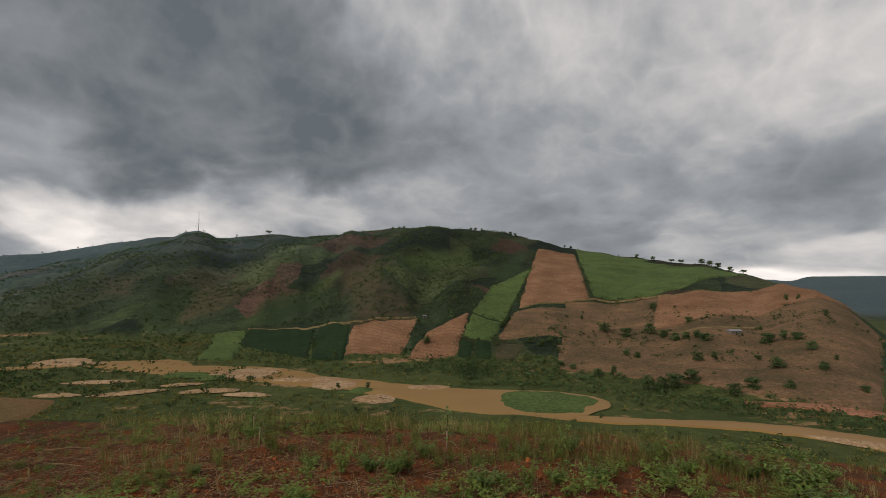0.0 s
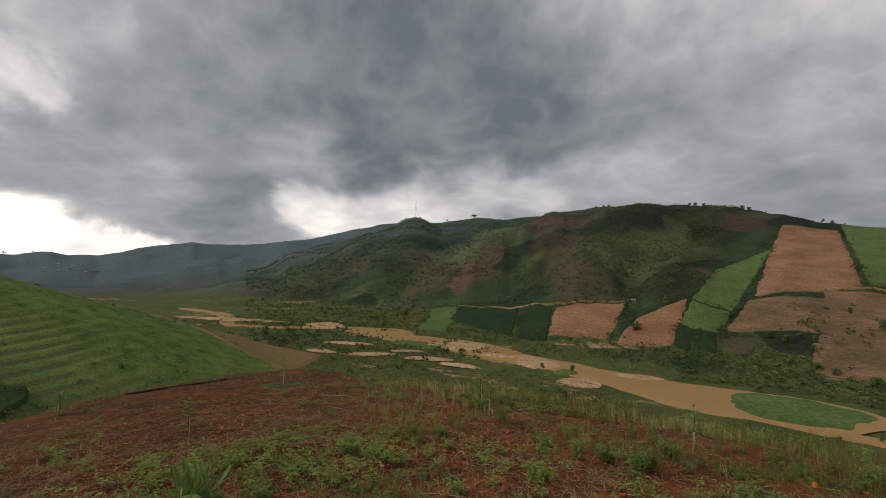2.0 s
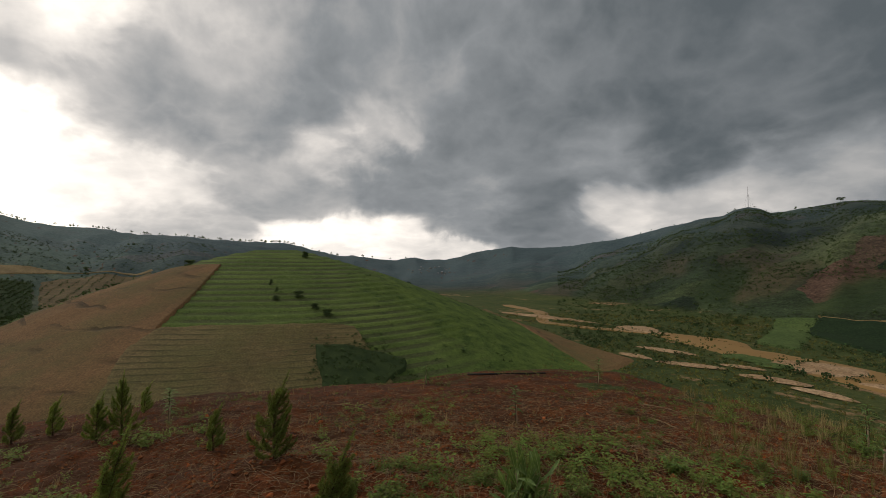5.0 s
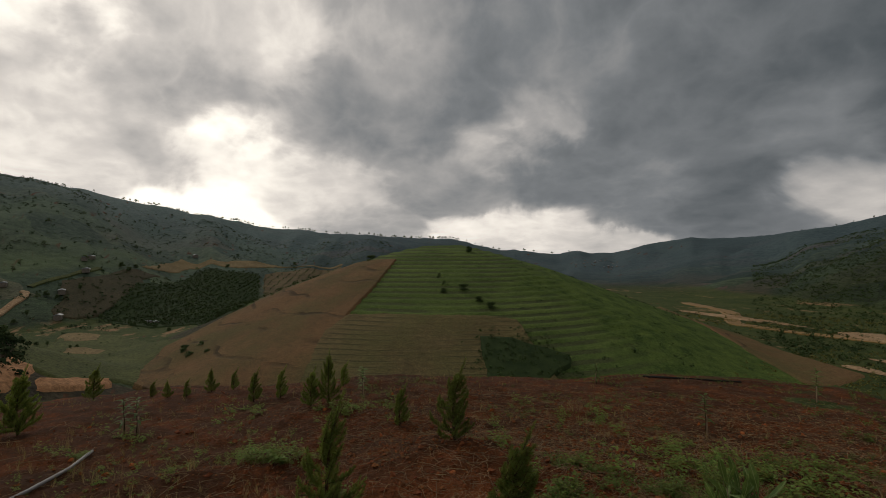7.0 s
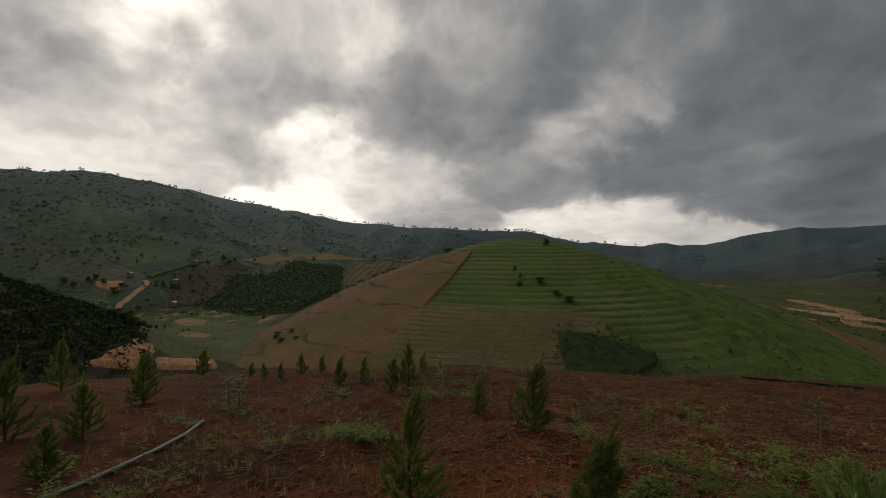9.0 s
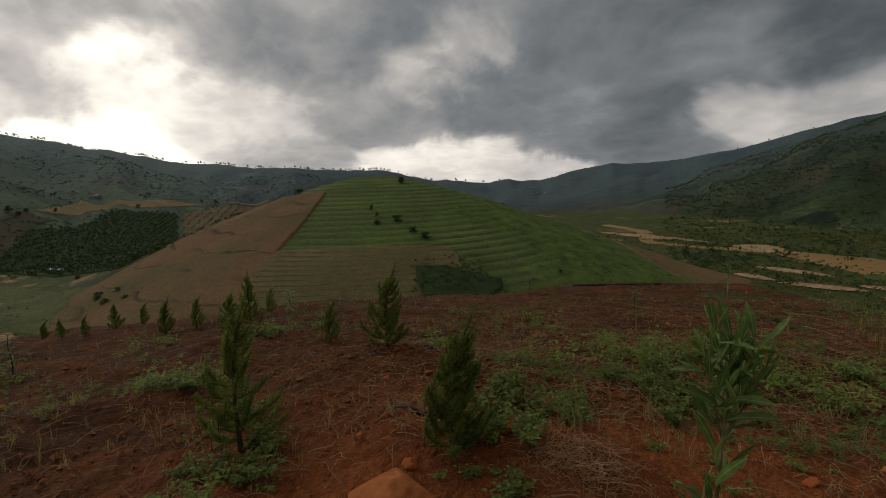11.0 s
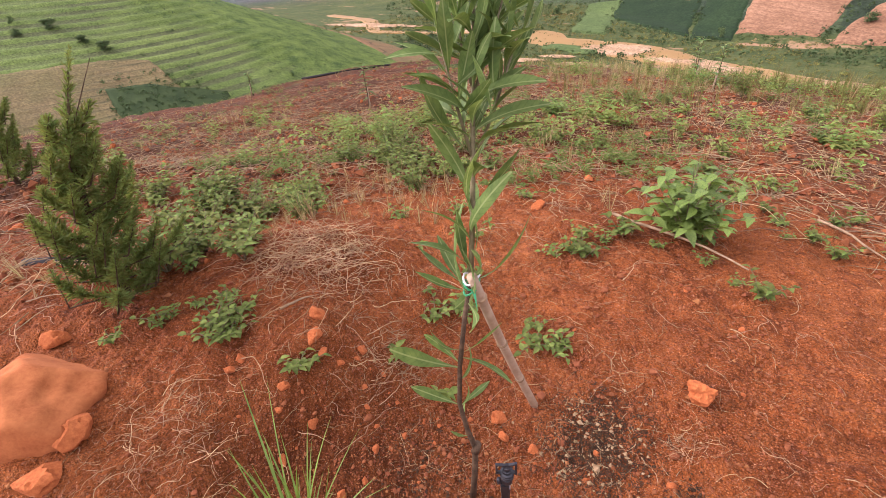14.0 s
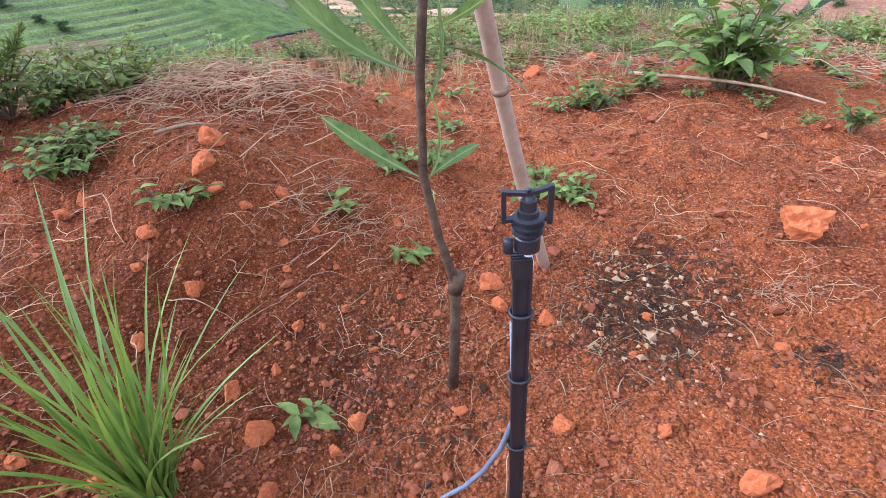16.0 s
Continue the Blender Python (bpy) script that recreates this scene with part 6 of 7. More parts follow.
# weeds: (place, spread in metres, how many, kinds)
PATCHES = [((-3.60, 2.60), 0.42, 26, (2, 0, 2)), ((-3.15, 2.42), 0.30, 10, (0, 2)), ((-3.46, 1.35), 0.26, 18, (2, 0)), ((-3.40, 1.60), 0.22, 9, (0, 2)), ((-2.62, 0.92), 0.12, 5, (1, 1, 1)), ((-2.75, 0.78), 0.10, 4, (1, 1)),
           ((-2.32, 0.97), 0.03, 2, (1, 3)), ((-1.89, 1.58), 0.06, 4, (1, 1)), ((-2.24, 1.48), 0.10, 4, (1, 3)), ((-2.06, 2.12), 0.10, 6, (0, 1)), ((-1.70, 2.30), 0.25, 8, (1, 0)), ((-1.35, 2.72), 0.25, 7, (0, 1)),
           ((-3.5, -0.35), 0.35, 20, (0, 2, 4)), ((-5.1, -1.0), 0.35, 14, (2, 0)), ((-7.0, -0.4), 0.6, 12, (2, 0)), ((-4.5, 3.1), 0.5, 18, (2, 0)), ((-4.1, 3.6), 0.6, 18, (2, 0)), ((-3.1, 3.5), 0.5, 18, (2, 0, 4))]
PATCHES_B = [((-3.2, 4.2), 0.6, 18, (2, 0)), ((-1.6, 3.1), 0.35, 9, (0, 4)), ((-5.4, 3.4), 0.6, 10, (0, 2)), ((-7.2, 3.3), 0.9, 12, (2, 0)), ((-2.2, 1.21), 0.02, 2, (3, 3)), ((-1.91, 0.90), 0.005, 1, (3,)), ((-2.0, 4.6), 0.8, 20, (0, 2, 4)), ((0.0, 4.2), 0.8, 16, (0, 2)), ((1.3, 4.4), 0.8, 16, (0, 2)),
             ((-1.0, 3.8), 0.6, 10, (0, 1)), ((-4.03, 1.19), 0.14, 6, (2, 0)), ((-3.01, 1.10), 0.12, 7, (2, 0)), ((-3.17, 0.95), 0.12, 7, (2, 0)), ((-3.72, 1.45), 0.10, 5, (2, 0)), ((-2.60, 0.89), 0.06, 4, (1, 1)), ((2.6, 4.6), 0.8, 16, (2, 0)), ((-6.0, -3.4), 0.5, 5, (1, 0)), ((-4.2, -3.2), 0.5, 5, (1, 0)), ((-8.0, -2.0), 0.8, 6, (1, 0)), ((-4.0, 1.9), 0.8, 10, (1, 0, 3)), ((-2.5, 2.0), 0.35, 8, (1, 3)), ((-1.91, 0.89), 0.004, 1, (3,)), ((-2.03, 1.23), 0.01, 2, (3, 3))]
FAR_WEEDS = []
for (x, y), wide, count, kinds in PATCHES + PATCHES_B:
    for _ in range(count):
        px, py, size, turn = x + rng.gauss(0, wide * 0.6), y + rng.gauss(0, wide * 0.6), rng.uniform(0.65, 1.25), rng.uniform(0, 6.28)
        if math.hypot(px + 1.6, py - 0.9) < 2.9:
            plant(WEEDS, rng.choice(kinds), px, py, size, turn)
        else:
            FAR_WEEDS += [(px + rng.gauss(0, 0.1), py + rng.gauss(0, 0.1), 0, size * rng.uniform(0.6, 1.0), turn, 0.0, rng.randrange(3)) for _ in range(2)]


def one_mesh(seed, *args, **more):
    w, l = leaf_sprig(seed, *args, **more)
    return merge(l)


def tuft(seed, blades, length, wide, lean=0.5):
    r = random.Random(seed)
    out = []
    for _ in range(blades):
        m = Matrix.Rotation(r.uniform(0, 6.28), 4, "Z") @ Matrix.Translation((0, r.uniform(0, 0.03), 0)) @ Matrix.Rotation(math.pi / 2 - r.uniform(0.05, lean), 4, "X")
        out.append(moved(blade(length * r.uniform(0.5, 1.1), wide, -r.uniform(0.1, 0.9), 0.15, 2, "grass"), m))
    return merge(out)


LEAFY = [one_mesh(51, 6, 0.17, 0.062, 0.030, 5, steps=2), one_mesh(52, 6, 0.26, 0.066, 0.030, 6, steps=2), one_mesh(53, 6, 0.14, 0.058, 0.028, 5, spread=1.8, steps=2)]
TUFTS = [tuft(61, 14, 0.34, 0.008, 0.9), tuft(62, 16, 0.44, 0.009, 0.8), tuft(63, 12, 0.26, 0.008, 1.2)]


FAR_WEEDS = np.array(FAR_WEEDS)
FAR_WEEDS[:, 2] = height(FAR_WEEDS[:, 0], FAR_WEEDS[:, 1])
strew("weed_cover", LEAFY, FAR_WEEDS, M_WEED, "dense patches of leafy green weeds", "weeds", smooth=True)


def spread_on(name, pieces, count, az, dist, size, mat, label, category, level=0.0, scale=2.0, tilt=0.0, seed=0, lift=0.0):
    a = np.radians(rs.uniform(az[0], az[1], count))
    r = dist[0] * (dist[1] / dist[0]) ** rs.uniform(0, 1, count)
    x, y = -r * np.sin(a), r * np.cos(a)
    ok = fbm(x / scale, y / scale, 3, 101 + seed) + 0.12 * rs.uniform(-1, 1, count) > level
    x, y = x[ok], y[ok]
    s = rs.uniform(size[0], size[1], len(x))
    rows = np.stack([x, y, height(x, y) + lift, s, rs.uniform(0, 6.28, len(x)), rs.uniform(-tilt, tilt, len(x)), rs.randint(0, len(pieces), len(x))], 1)
    return strew(name, pieces, rows, mat, label, category, smooth=True)


spread_on("weed_cover", LEAFY, 6500, (-50, 50), (4.5, 15), (0.22, 0.72), M_WEED, "mixed green weeds over the hill shoulder", "weeds", 0.17, 0.5, 0.3, 1)
spread_on("weed_cover", LEAFY, 8000, (28, 92), (3.6, 15), (0.14, 0.5), M_WEED, "patchy green weeds on the red soil", "weeds", 0.13, 1.1, 0.3, 2)
spread_on("weed_cover", LEAFY, 2600, (90, 132), (3.4, 14), (0.14, 0.4), M_WEED, "sparse green weeds on the red soil", "weeds", 0.21, 1.3, 0.3, 12)
spread_on("grass_cover", TUFTS, 3000, (-50, 36), (5.6, 16), (0.3, 0.75), M_SLOPEGRASS, "tussocks of green grass over the hill shoulder", "grass", 0.0, 2.5, 0.15, 3)
spread_on("dry_grass", TUFTS, 1500, (-44, 36), (6.5, 14), (0.22, 0.62), M_DRYGRASS, "tall dry straw-coloured grass on the hill edge", "grass", 0.02, 2.0, 0.15, 4)
spread_on("dry_grass", TUFTS, 3600, (-45, 130), (3.2, 13), (0.14, 0.42), M_DRYGRASS, "short withered grass on the red soil", "grass", 0.02, 1.5, 0.4, 5)
spread_on("weed_cover", LEAFY, 900, (-14, 34), (8.2, 11.8), (0.45, 1.0), M_WEED, "dense dark green weeds along the hill edge", "weeds", -0.02, 1.2, 0.3, 21)
spread_on("grass_cover", TUFTS, 900, (-14, 30), (8.6, 12.2), (0.5, 0.95), M_SLOPEGRASS, "tall green grass along the hill edge", "grass", 0.0, 1.4, 0.2, 22)
spread_on("dry_grass", TUFTS, 420, (-6, 30), (8.4, 11.8), (0.45, 0.85), M_DRYGRASS, "tall withered grass stems along the hill edge", "grass", 0.06, 1.2, 0.25, 23)
spread_on("slope_growth", SHRUBS, 5200, (-52, 60), (24, 110), (0.3, 1.3), M_SLOPEGRASS, "low green growth on the slope below the hilltop", "scrub", -0.05, 9.0, 0.1, 6, 0.1)


def staked(seed, tall):
    """A small broadleaf sapling tied to a short post."""
    r = random.Random(seed)
    ob = holder("staked_sapling", "thin young broadleaf sapling tied to a short bamboo post", "sapling", "staked saplings on the hilltop")
    part("post", *tube([(0.03, 0, -0.05), (0.02, 0.01, tall * 0.5)], [0.012, 0.011], 7), M_BAMBOO, ob)
    stem = [(0, 0, -0.02), (0.01, 0.0, tall * 0.4), (0.0, 0.015, tall * 0.75), (0.015, 0.01, tall)]
    part("stem", *tube(stem, [0.006, 0.005, 0.004, 0.002], 5), M_BARK, ob)
    leaves = []
    for k in range(20):
        s = 0.25 + 0.75 * k / 19
        m = Matrix.Translation((0.01, 0.008, tall * s)) @ Matrix.Rotation(k * 2.4, 4, "Z") @ Matrix.Rotation(0.1 + 0.55 * s + r.uniform(-0.2, 0.2), 4, "X")
        leaves.append(moved(blade(0.17 * r.uniform(0.6, 1.1), 0.040, 0.5, 0.2, 4), m))
    tagged(part("leaves", *merge(leaves), M_LEAF, ob), kind="stuff")
    return ob


STAKED = [staked(71, 0.46), staked(72, 0.58)]
for k, (x, y) in [(1, (-6.22, 4.44)), (0, (-9.56, -0.30)), (0, (-11.10, 5.29)), (1, (-7.92, 8.00)), (0, (-11.19, 5.34)), (1, (-3.29, 8.10)), (0, (-0.90, 11.97)), (1, (-2.81, 7.28)), (1, (0.05, 6.65)), (0, (-6.72, -3.13)), (0, (-6.66, -2.97)), (1, (-3.45, 8.67)), (0, (-8.55, -0.27))]:
    plant(STAKED, k, x, y, 1.0, rng.uniform(0, 6.28))

# ---- the tall sapling in front ----
sapling = holder("broadleaf_sapling", "tall young sapling with long green leaves tied to bamboo stake", "sapling", at=(-1.78, 1.06, -0.19))
ROOT = Vector((-1.78, 1.06, -0.19))
STEM = [(-1.782, 1.058, -0.22), (-1.776, 1.063, -0.09), (-1.773, 1.066, 0.015), (-1.787, 1.056, 0.085), (-1.798, 1.048, 0.17), (-1.795, 1.052, 0.28), (-1.792, 1.070, 0.40), (-1.797, 1.098, 0.47), (-1.815, 1.132, 0.60), (-1.850, 1.182, 0.74), (-1.885, 1.232, 0.86), (-1.910, 1.268, 0.93)]
part("trunk", *tube([Vector(p) - ROOT for p in STEM[:8]], [0.0084, 0.0077, 0.0070, 0.0054, 0.0051, 0.0049, 0.0049, 0.0048], 9), M_BARK, sapling)
part("shoot", *tube([Vector(p) - ROOT for p in STEM[7:]], [0.0053, 0.0049, 0.0042, 0.0033, 0.0018], 9), M_SHOOT, sapling, "pale green-brown upper shoot")
SHOOTS = [((-1.835, 1.160, 0.68), (-1.905, 1.165, 0.88)), ((-1.830, 1.155, 0.67), (-1.815, 1.265, 0.87)), ((-1.860, 1.200, 0.78), (-1.925, 1.225, 0.93)), ((-1.860, 1.200, 0.78), (-1.870, 1.300, 0.92))]
for a, b in SHOOTS:
    part("side_shoot", *tube([Vector(a) - ROOT, (Vector(a) + Vector(b)) / 2 - ROOT + Vector((0, 0, -0.01)), Vector(b) - ROOT], [0.0032, 0.0028, 0.0016], 6), M_SHOOT, sapling)
part("stub", *tube([Vector((-1.774, 1.066, 0.00)) - ROOT, Vector((-1.769, 1.069, 0.03)) - ROOT], [0.0105, 0.0098], 8), M_BARK, sapling, "sawn brown stub")
LEAVES = []
lr = random.Random(81)
for k in range(9):
    me = bpy.data.meshes.new("leaf")
    v, f = blade(1.0, lr.uniform(0.16, 0.20) if k < 4 else lr.uniform(0.19, 0.25), lr.uniform(-1.0, 0.6), lr.uniform(0.10, 0.30), 9, "spoon", lr.uniform(0.006, 0.014))
    me.from_pydata([tuple(q) for q in v], [], f)
    me.shade_smooth()
    me.materials.append(M_LEAF)
    LEAVES.append(me)


def on_stem(z):
    p = np.array(STEM)
    return Vector((float(np.interp(z, p[:, 2], p[:, 0])), float(np.interp(z, p[:, 2], p[:, 1])), z))


def sapling_leaf(z, turn, rise, length):
    ob = new("leaf", lr.choice(LEAVES[:4] if z < 0.64 else LEAVES[4:]))
    ob.parent = sapling
    ob.matrix_basis = Matrix.Translation(on_stem(z) - ROOT) @ Matrix.Rotation(turn, 4, "Z") @ Matrix.Rotation(rise, 4, "X") @ Matrix.Rotation(lr.uniform(-1.0, 1.0), 4, "Y") @ Matrix.Scale(length, 4)


# the lower leaves, one by one: height, heading, rise, length
for z, turn, rise, length in [(0.166, 2.25, 0.50, 0.125), (0.161, -0.90, 0.80, 0.099), (0.163, -0.55, 0.60, 0.079), (0.079, 2.15, 0.95, 0.056), (0.063, 2.65, 0.10, 0.056), (0.279, 2.25, 0.22, 0.158), (0.242, -0.90, 0.75, 0.106), (0.305, -1.10, 0.05, 0.106), (0.316, -0.60, 0.20, 0.099), (0.289, 1.55, 0.50, 0.092), (0.324, 2.65, 0.30, 0.099), (0.45, 1.2, 0.10, 0.14), (0.46, 1.7, 0.05, 0.13), (0.44, 0.6, -0.6, 0.12), (0.47, -1.2, 0.3, 0.15), (0.43, -1.9, -0.1, 0.12), (0.45, 2.4, 0.3, 0.11)]:
    sapling_leaf(z, turn, rise, length)
for k in range(18):
    sapling_leaf(0.43 + 0.0175 * k + lr.uniform(-0.012, 0.012), k * 2.4 + lr.uniform(-0.9, 0.9), lr.uniform(0.45, 1.2), lr.uniform(0.115, 0.160))
for k in range(24):
    sapling_leaf(0.70 + 0.0095 * k, k * 2.4 + lr.uniform(-0.9, 0.9), lr.uniform(0.5, 1.2), lr.uniform(0.095, 0.135))
for a, b in SHOOTS:
    for k in range(13):
        p = Vector(a).lerp(Vector(b), 0.25 + 0.75 * k / 12)
        ob = new("leaf", lr.choice(LEAVES[4:]))
        ob.parent = sapling
        ob.matrix_basis = Matrix.Translation(p - ROOT) @ Matrix.Rotation(k * 2.4 + lr.uniform(-0.8, 0.8), 4, "Z") @ Matrix.Rotation(lr.uniform(0.35, 1.2), 4, "X") @ Matrix.Rotation(lr.uniform(-1.0, 1.0), 4, "Y") @ Matrix.Scale(lr.uniform(0.085, 0.120), 4)
tie = holder("plant_tie", "green and white plastic ties round stem and stake", "tie", at=(-1.797, 1.098, 0.465))
for k, (mat, dz, name) in enumerate([(M_TIE_GREEN, 0.0, "green_tie"), (M_TIE_WHITE, 0.012, "white_tie"), (M_TIE_GREEN, -0.014, "green_tie")]):
    ring = [(0.0135 * math.cos(a) + 0.002, 0.017 * math.sin(a), dz + 0.006 * math.sin(a * 2 + k)) for a in np.linspace(0, 6.28, 17)]
    part(name, *tube(ring, [0.0022] * 17, 5), mat, tie)
part("white_tail", *blade(0.040, 0.008, -0.6, 0.2, 4), M_TIE_WHITE, tie)
part("green_tail", *moved(blade(0.05, 0.006, 0.8, 0.2, 4), Matrix.Rotation(-2.2, 4, "Z")), M_TIE_GREEN, tie)

# bamboo stake
stake = holder("bamboo_stake", "weathered pale bamboo stake leaning on the sapling", "stake", at=(-1.797, 1.392, -0.17))
foot, head = Vector((0.004, 0.0, -0.03)), Vector((0.012, -0.305, 0.66))
line = [foot.lerp(head, s) + Vector((-0.010 * math.sin(3.1 * s), 0, 0)) for s in np.linspace(0, 1, 9)]
part("pole", *tube(line, [0.0115, 0.0112, 0.011, 0.011, 0.0108, 0.0105, 0.0105, 0.010, 0.0098], 12), M_BAMBOO, stake)
for s in (0.06, 0.34, 0.62, 0.9):
    c = foot.lerp(head, s) + Vector((-0.010 * math.sin(3.1 * s), 0, 0))
    d = (head - foot).normalized() * 0.003
    part("node_ring", *tube([c - d * 1.6, c - d * 0.4, c + d * 0.4, c + d * 1.6], [0.0112, 0.0130, 0.0130, 0.0112], 12), M_WOOD_DRY, stake)

# ---- micro sprinkler ----
sprinkler = holder("micro_sprinkler", "black plastic micro sprinkler on a ground stake", "sprinkler", at=(-1.606, 0.957, -0.185))
sprinkler.rotation_euler = (radians(-1.0), radians(-1.2), radians(39))
part("stake", *box(-0.0070, -0.0040, -0.06, 0.0070, 0.0040, 0.362), M_BLACK, sprinkler, "black ribbed stake", smooth=False)
for k in (-1, 1):
    part("rib", *box(k * 0.0062 - 0.0012, -0.0056, -0.06, k * 0.0062 + 0.0012, 0.0056, 0.360), M_BLACK, sprinkler, smooth=False)
for z in (0.13, 0.235, 0.315):
    part("clip", *tube([(0.0095 * math.cos(a), 0.0075 * math.sin(a), z + 0.001 * math.sin(a)) for a in np.linspace(0, 6.28, 15)], [0.0018] * 15, 5), M_BLACK, sprinkler)
for k in range(4):
    part("clamp_rib", *box(-0.0085, -0.0065 + 0.0036 * k, 0.354, 0.0070, -0.0045 + 0.0036 * k, 0.372), M_BLACK, sprinkler, smooth=False)
part("inlet", *tube([(0.005, 0.001, 0.352), (0.005, 0.001, 0.366), (0.005, 0.001, 0.367), (0.004, 0, 0.380)], [0.0040, 0.0040, 0.0033, 0.0033], 12), M_CLEAR, sprinkler, "milky plastic inlet")
body = [(0.0085, 0.378), (0.0098, 0.379), (0.0098, 0.390), (0.0088, 0.391), (0.0088, 0.393), (0.0118, 0.394), (0.0118, 0.3955), (0.0090, 0.3965), (0.0090, 0.3985), (0.0122, 0.3995), (0.0122, 0.401), (0.0092, 0.402), (0.0092, 0.404), (0.0118, 0.405), (0.0118, 0.4065), (0.0080, 0.4075), (0.0080, 0.412), (0.0060, 0.4125), (0.0060, 0.420), (0.0045, 0.4205), (0.0030, 0.424)]
part("body", *tube([(0.003, 0, z) for _, z in body], [r for r, _ in body], 20), M_BLACK, sprinkler, "black ribbed sprinkler body", smooth=False)
part("nub", *tube([(-0.0115, -0.002, 0.377), (-0.0115, -0.002, 0.378), (-0.0115, -0.002, 0.3885), (-0.0115, -0.002, 0.3895)], [0.0030, 0.0040, 0.0040, 0.0030], 12), M_BLACK, sprinkler)
bridge = part("bridge", *merge([box(-0.0165, -0.0022, 0.404, -0.0130, 0.0022, 0.428), box(0.0168, -0.0022, 0.400, 0.0205, 0.0022, 0.431), box(-0.0165, -0.0030, 0.4035, 0.0205, 0.0030, 0.4065),
                                ([(-0.0165, -0.0024, 0.4255), (0.003, -0.0024, 0.4235), (0.003, 0.0024, 0.4235), (-0.0165, 0.0024, 0.4255), (-0.0165, -0.0024, 0.4285), (0.003, -0.0024, 0.4262), (0.003, 0.0024, 0.4262), (-0.0165, 0.0024, 0.4285)], [(0, 3, 2, 1), (4, 5, 6, 7), (0, 1, 5, 4), (1, 2, 6, 5), (2, 3, 7, 6), (3, 0, 4, 7)]),
                                ([(0.003, -0.0024, 0.4235), (0.0205, -0.0024, 0.4285), (0.0205, 0.0024, 0.4285), (0.003, 0.0024, 0.4235), (0.003, -0.0024, 0.4262), (0.0205, -0.0024, 0.4312), (0.0205, 0.0024, 0.4312), (0.003, 0.0024, 0.4262)], [(0, 3, 2, 1), (4, 5, 6, 7), (0, 1, 5, 4), (1, 2, 6, 5), (2, 3, 7, 6), (3, 0, 4, 7)])]), M_BLACK, sprinkler, "black rectangular bridge frame", smooth=False)
part("pin", *tube([(0.003, 0, 0.420), (0.003, 0, 0.4275), (0.003, 0, 0.4285)], [0.0016, 0.0016, 0.0024], 8), M_BLACK, bridge)
turned = Matrix.Rotation(radians(-39), 4, "Z")
way_out = [turned @ Vector((x + 1.606, y - 0.957, z + 0.185)) for x, y, z in [(-1.609, 0.956, -0.01), (-1.622, 0.951, -0.07), (-1.642, 0.944, -0.125), (-1.664, 0.935, -0.168), (-1.690, 0.908, -0.192), (-1.73, 0.86, -0.186)]]
part("tube", *tube([(-0.006, 0.004, 0.30)] + way_out, [0.0030] * 7, 8), M_TUBE, sprinkler, "thin grey-blue water tube")

# ---- grass clump ----
grass = holder("grass_clump", "clump of long bright green grass blades in red soil", "grass", at=spot(-1.967, 0.688, -0.01))
gr = random.Random(91)
for k in range(84):
    ln = gr.uniform(0.14, 0.39)
    v, f = blade(ln, gr.uniform(0.0055, 0.0095), gr.uniform(-0.3, 0.4) if k % 3 else gr.uniform(0.4, 0.9), 0.35, 8, "grass")
    m = Matrix.Rotation(gr.uniform(0, 6.28), 4, "Z") @ Matrix.Translation((0, gr.uniform(0, 0.026), 0)) @ Matrix.Rotation(math.pi / 2 - abs(gr.gauss(0.05, 0.20)), 4, "X") @ Matrix.Rotation(gr.uniform(-0.8, 0.8), 4, "Y")
    part("blade", *moved((v, f), m), M_GRASS, grass)

# ---- stones ----
STONES = []
for k in range(6):
    me = bpy.data.meshes.new("stone")
    v, f = lump(200 + k, 0.75, 0.8, 3)
    me.from_pydata([tuple(q) for q in v], [], f)
    me.materials.append(M_ROCK)
    STONES.append(me)


def stone(x, y, size, label="rough orange laterite stone on red soil", name="stone", k=None, sink=0.25, flat=1.0):
    ob = new(name, STONES[rng.randrange(6) if k is None else k])
    ob.matrix_basis = Matrix.Translation(spot(x, y, size * (0.6 - sink) * flat)) @ Euler((rng.uniform(-0.3, 0.3), rng.uniform(-0.3, 0.3), rng.uniform(0, 6.28))).to_matrix().to_4x4() @ Matrix.Diagonal((size, size, size * flat, 1))
    return tagged(ob, label, "stone", "stones on the hilltop")


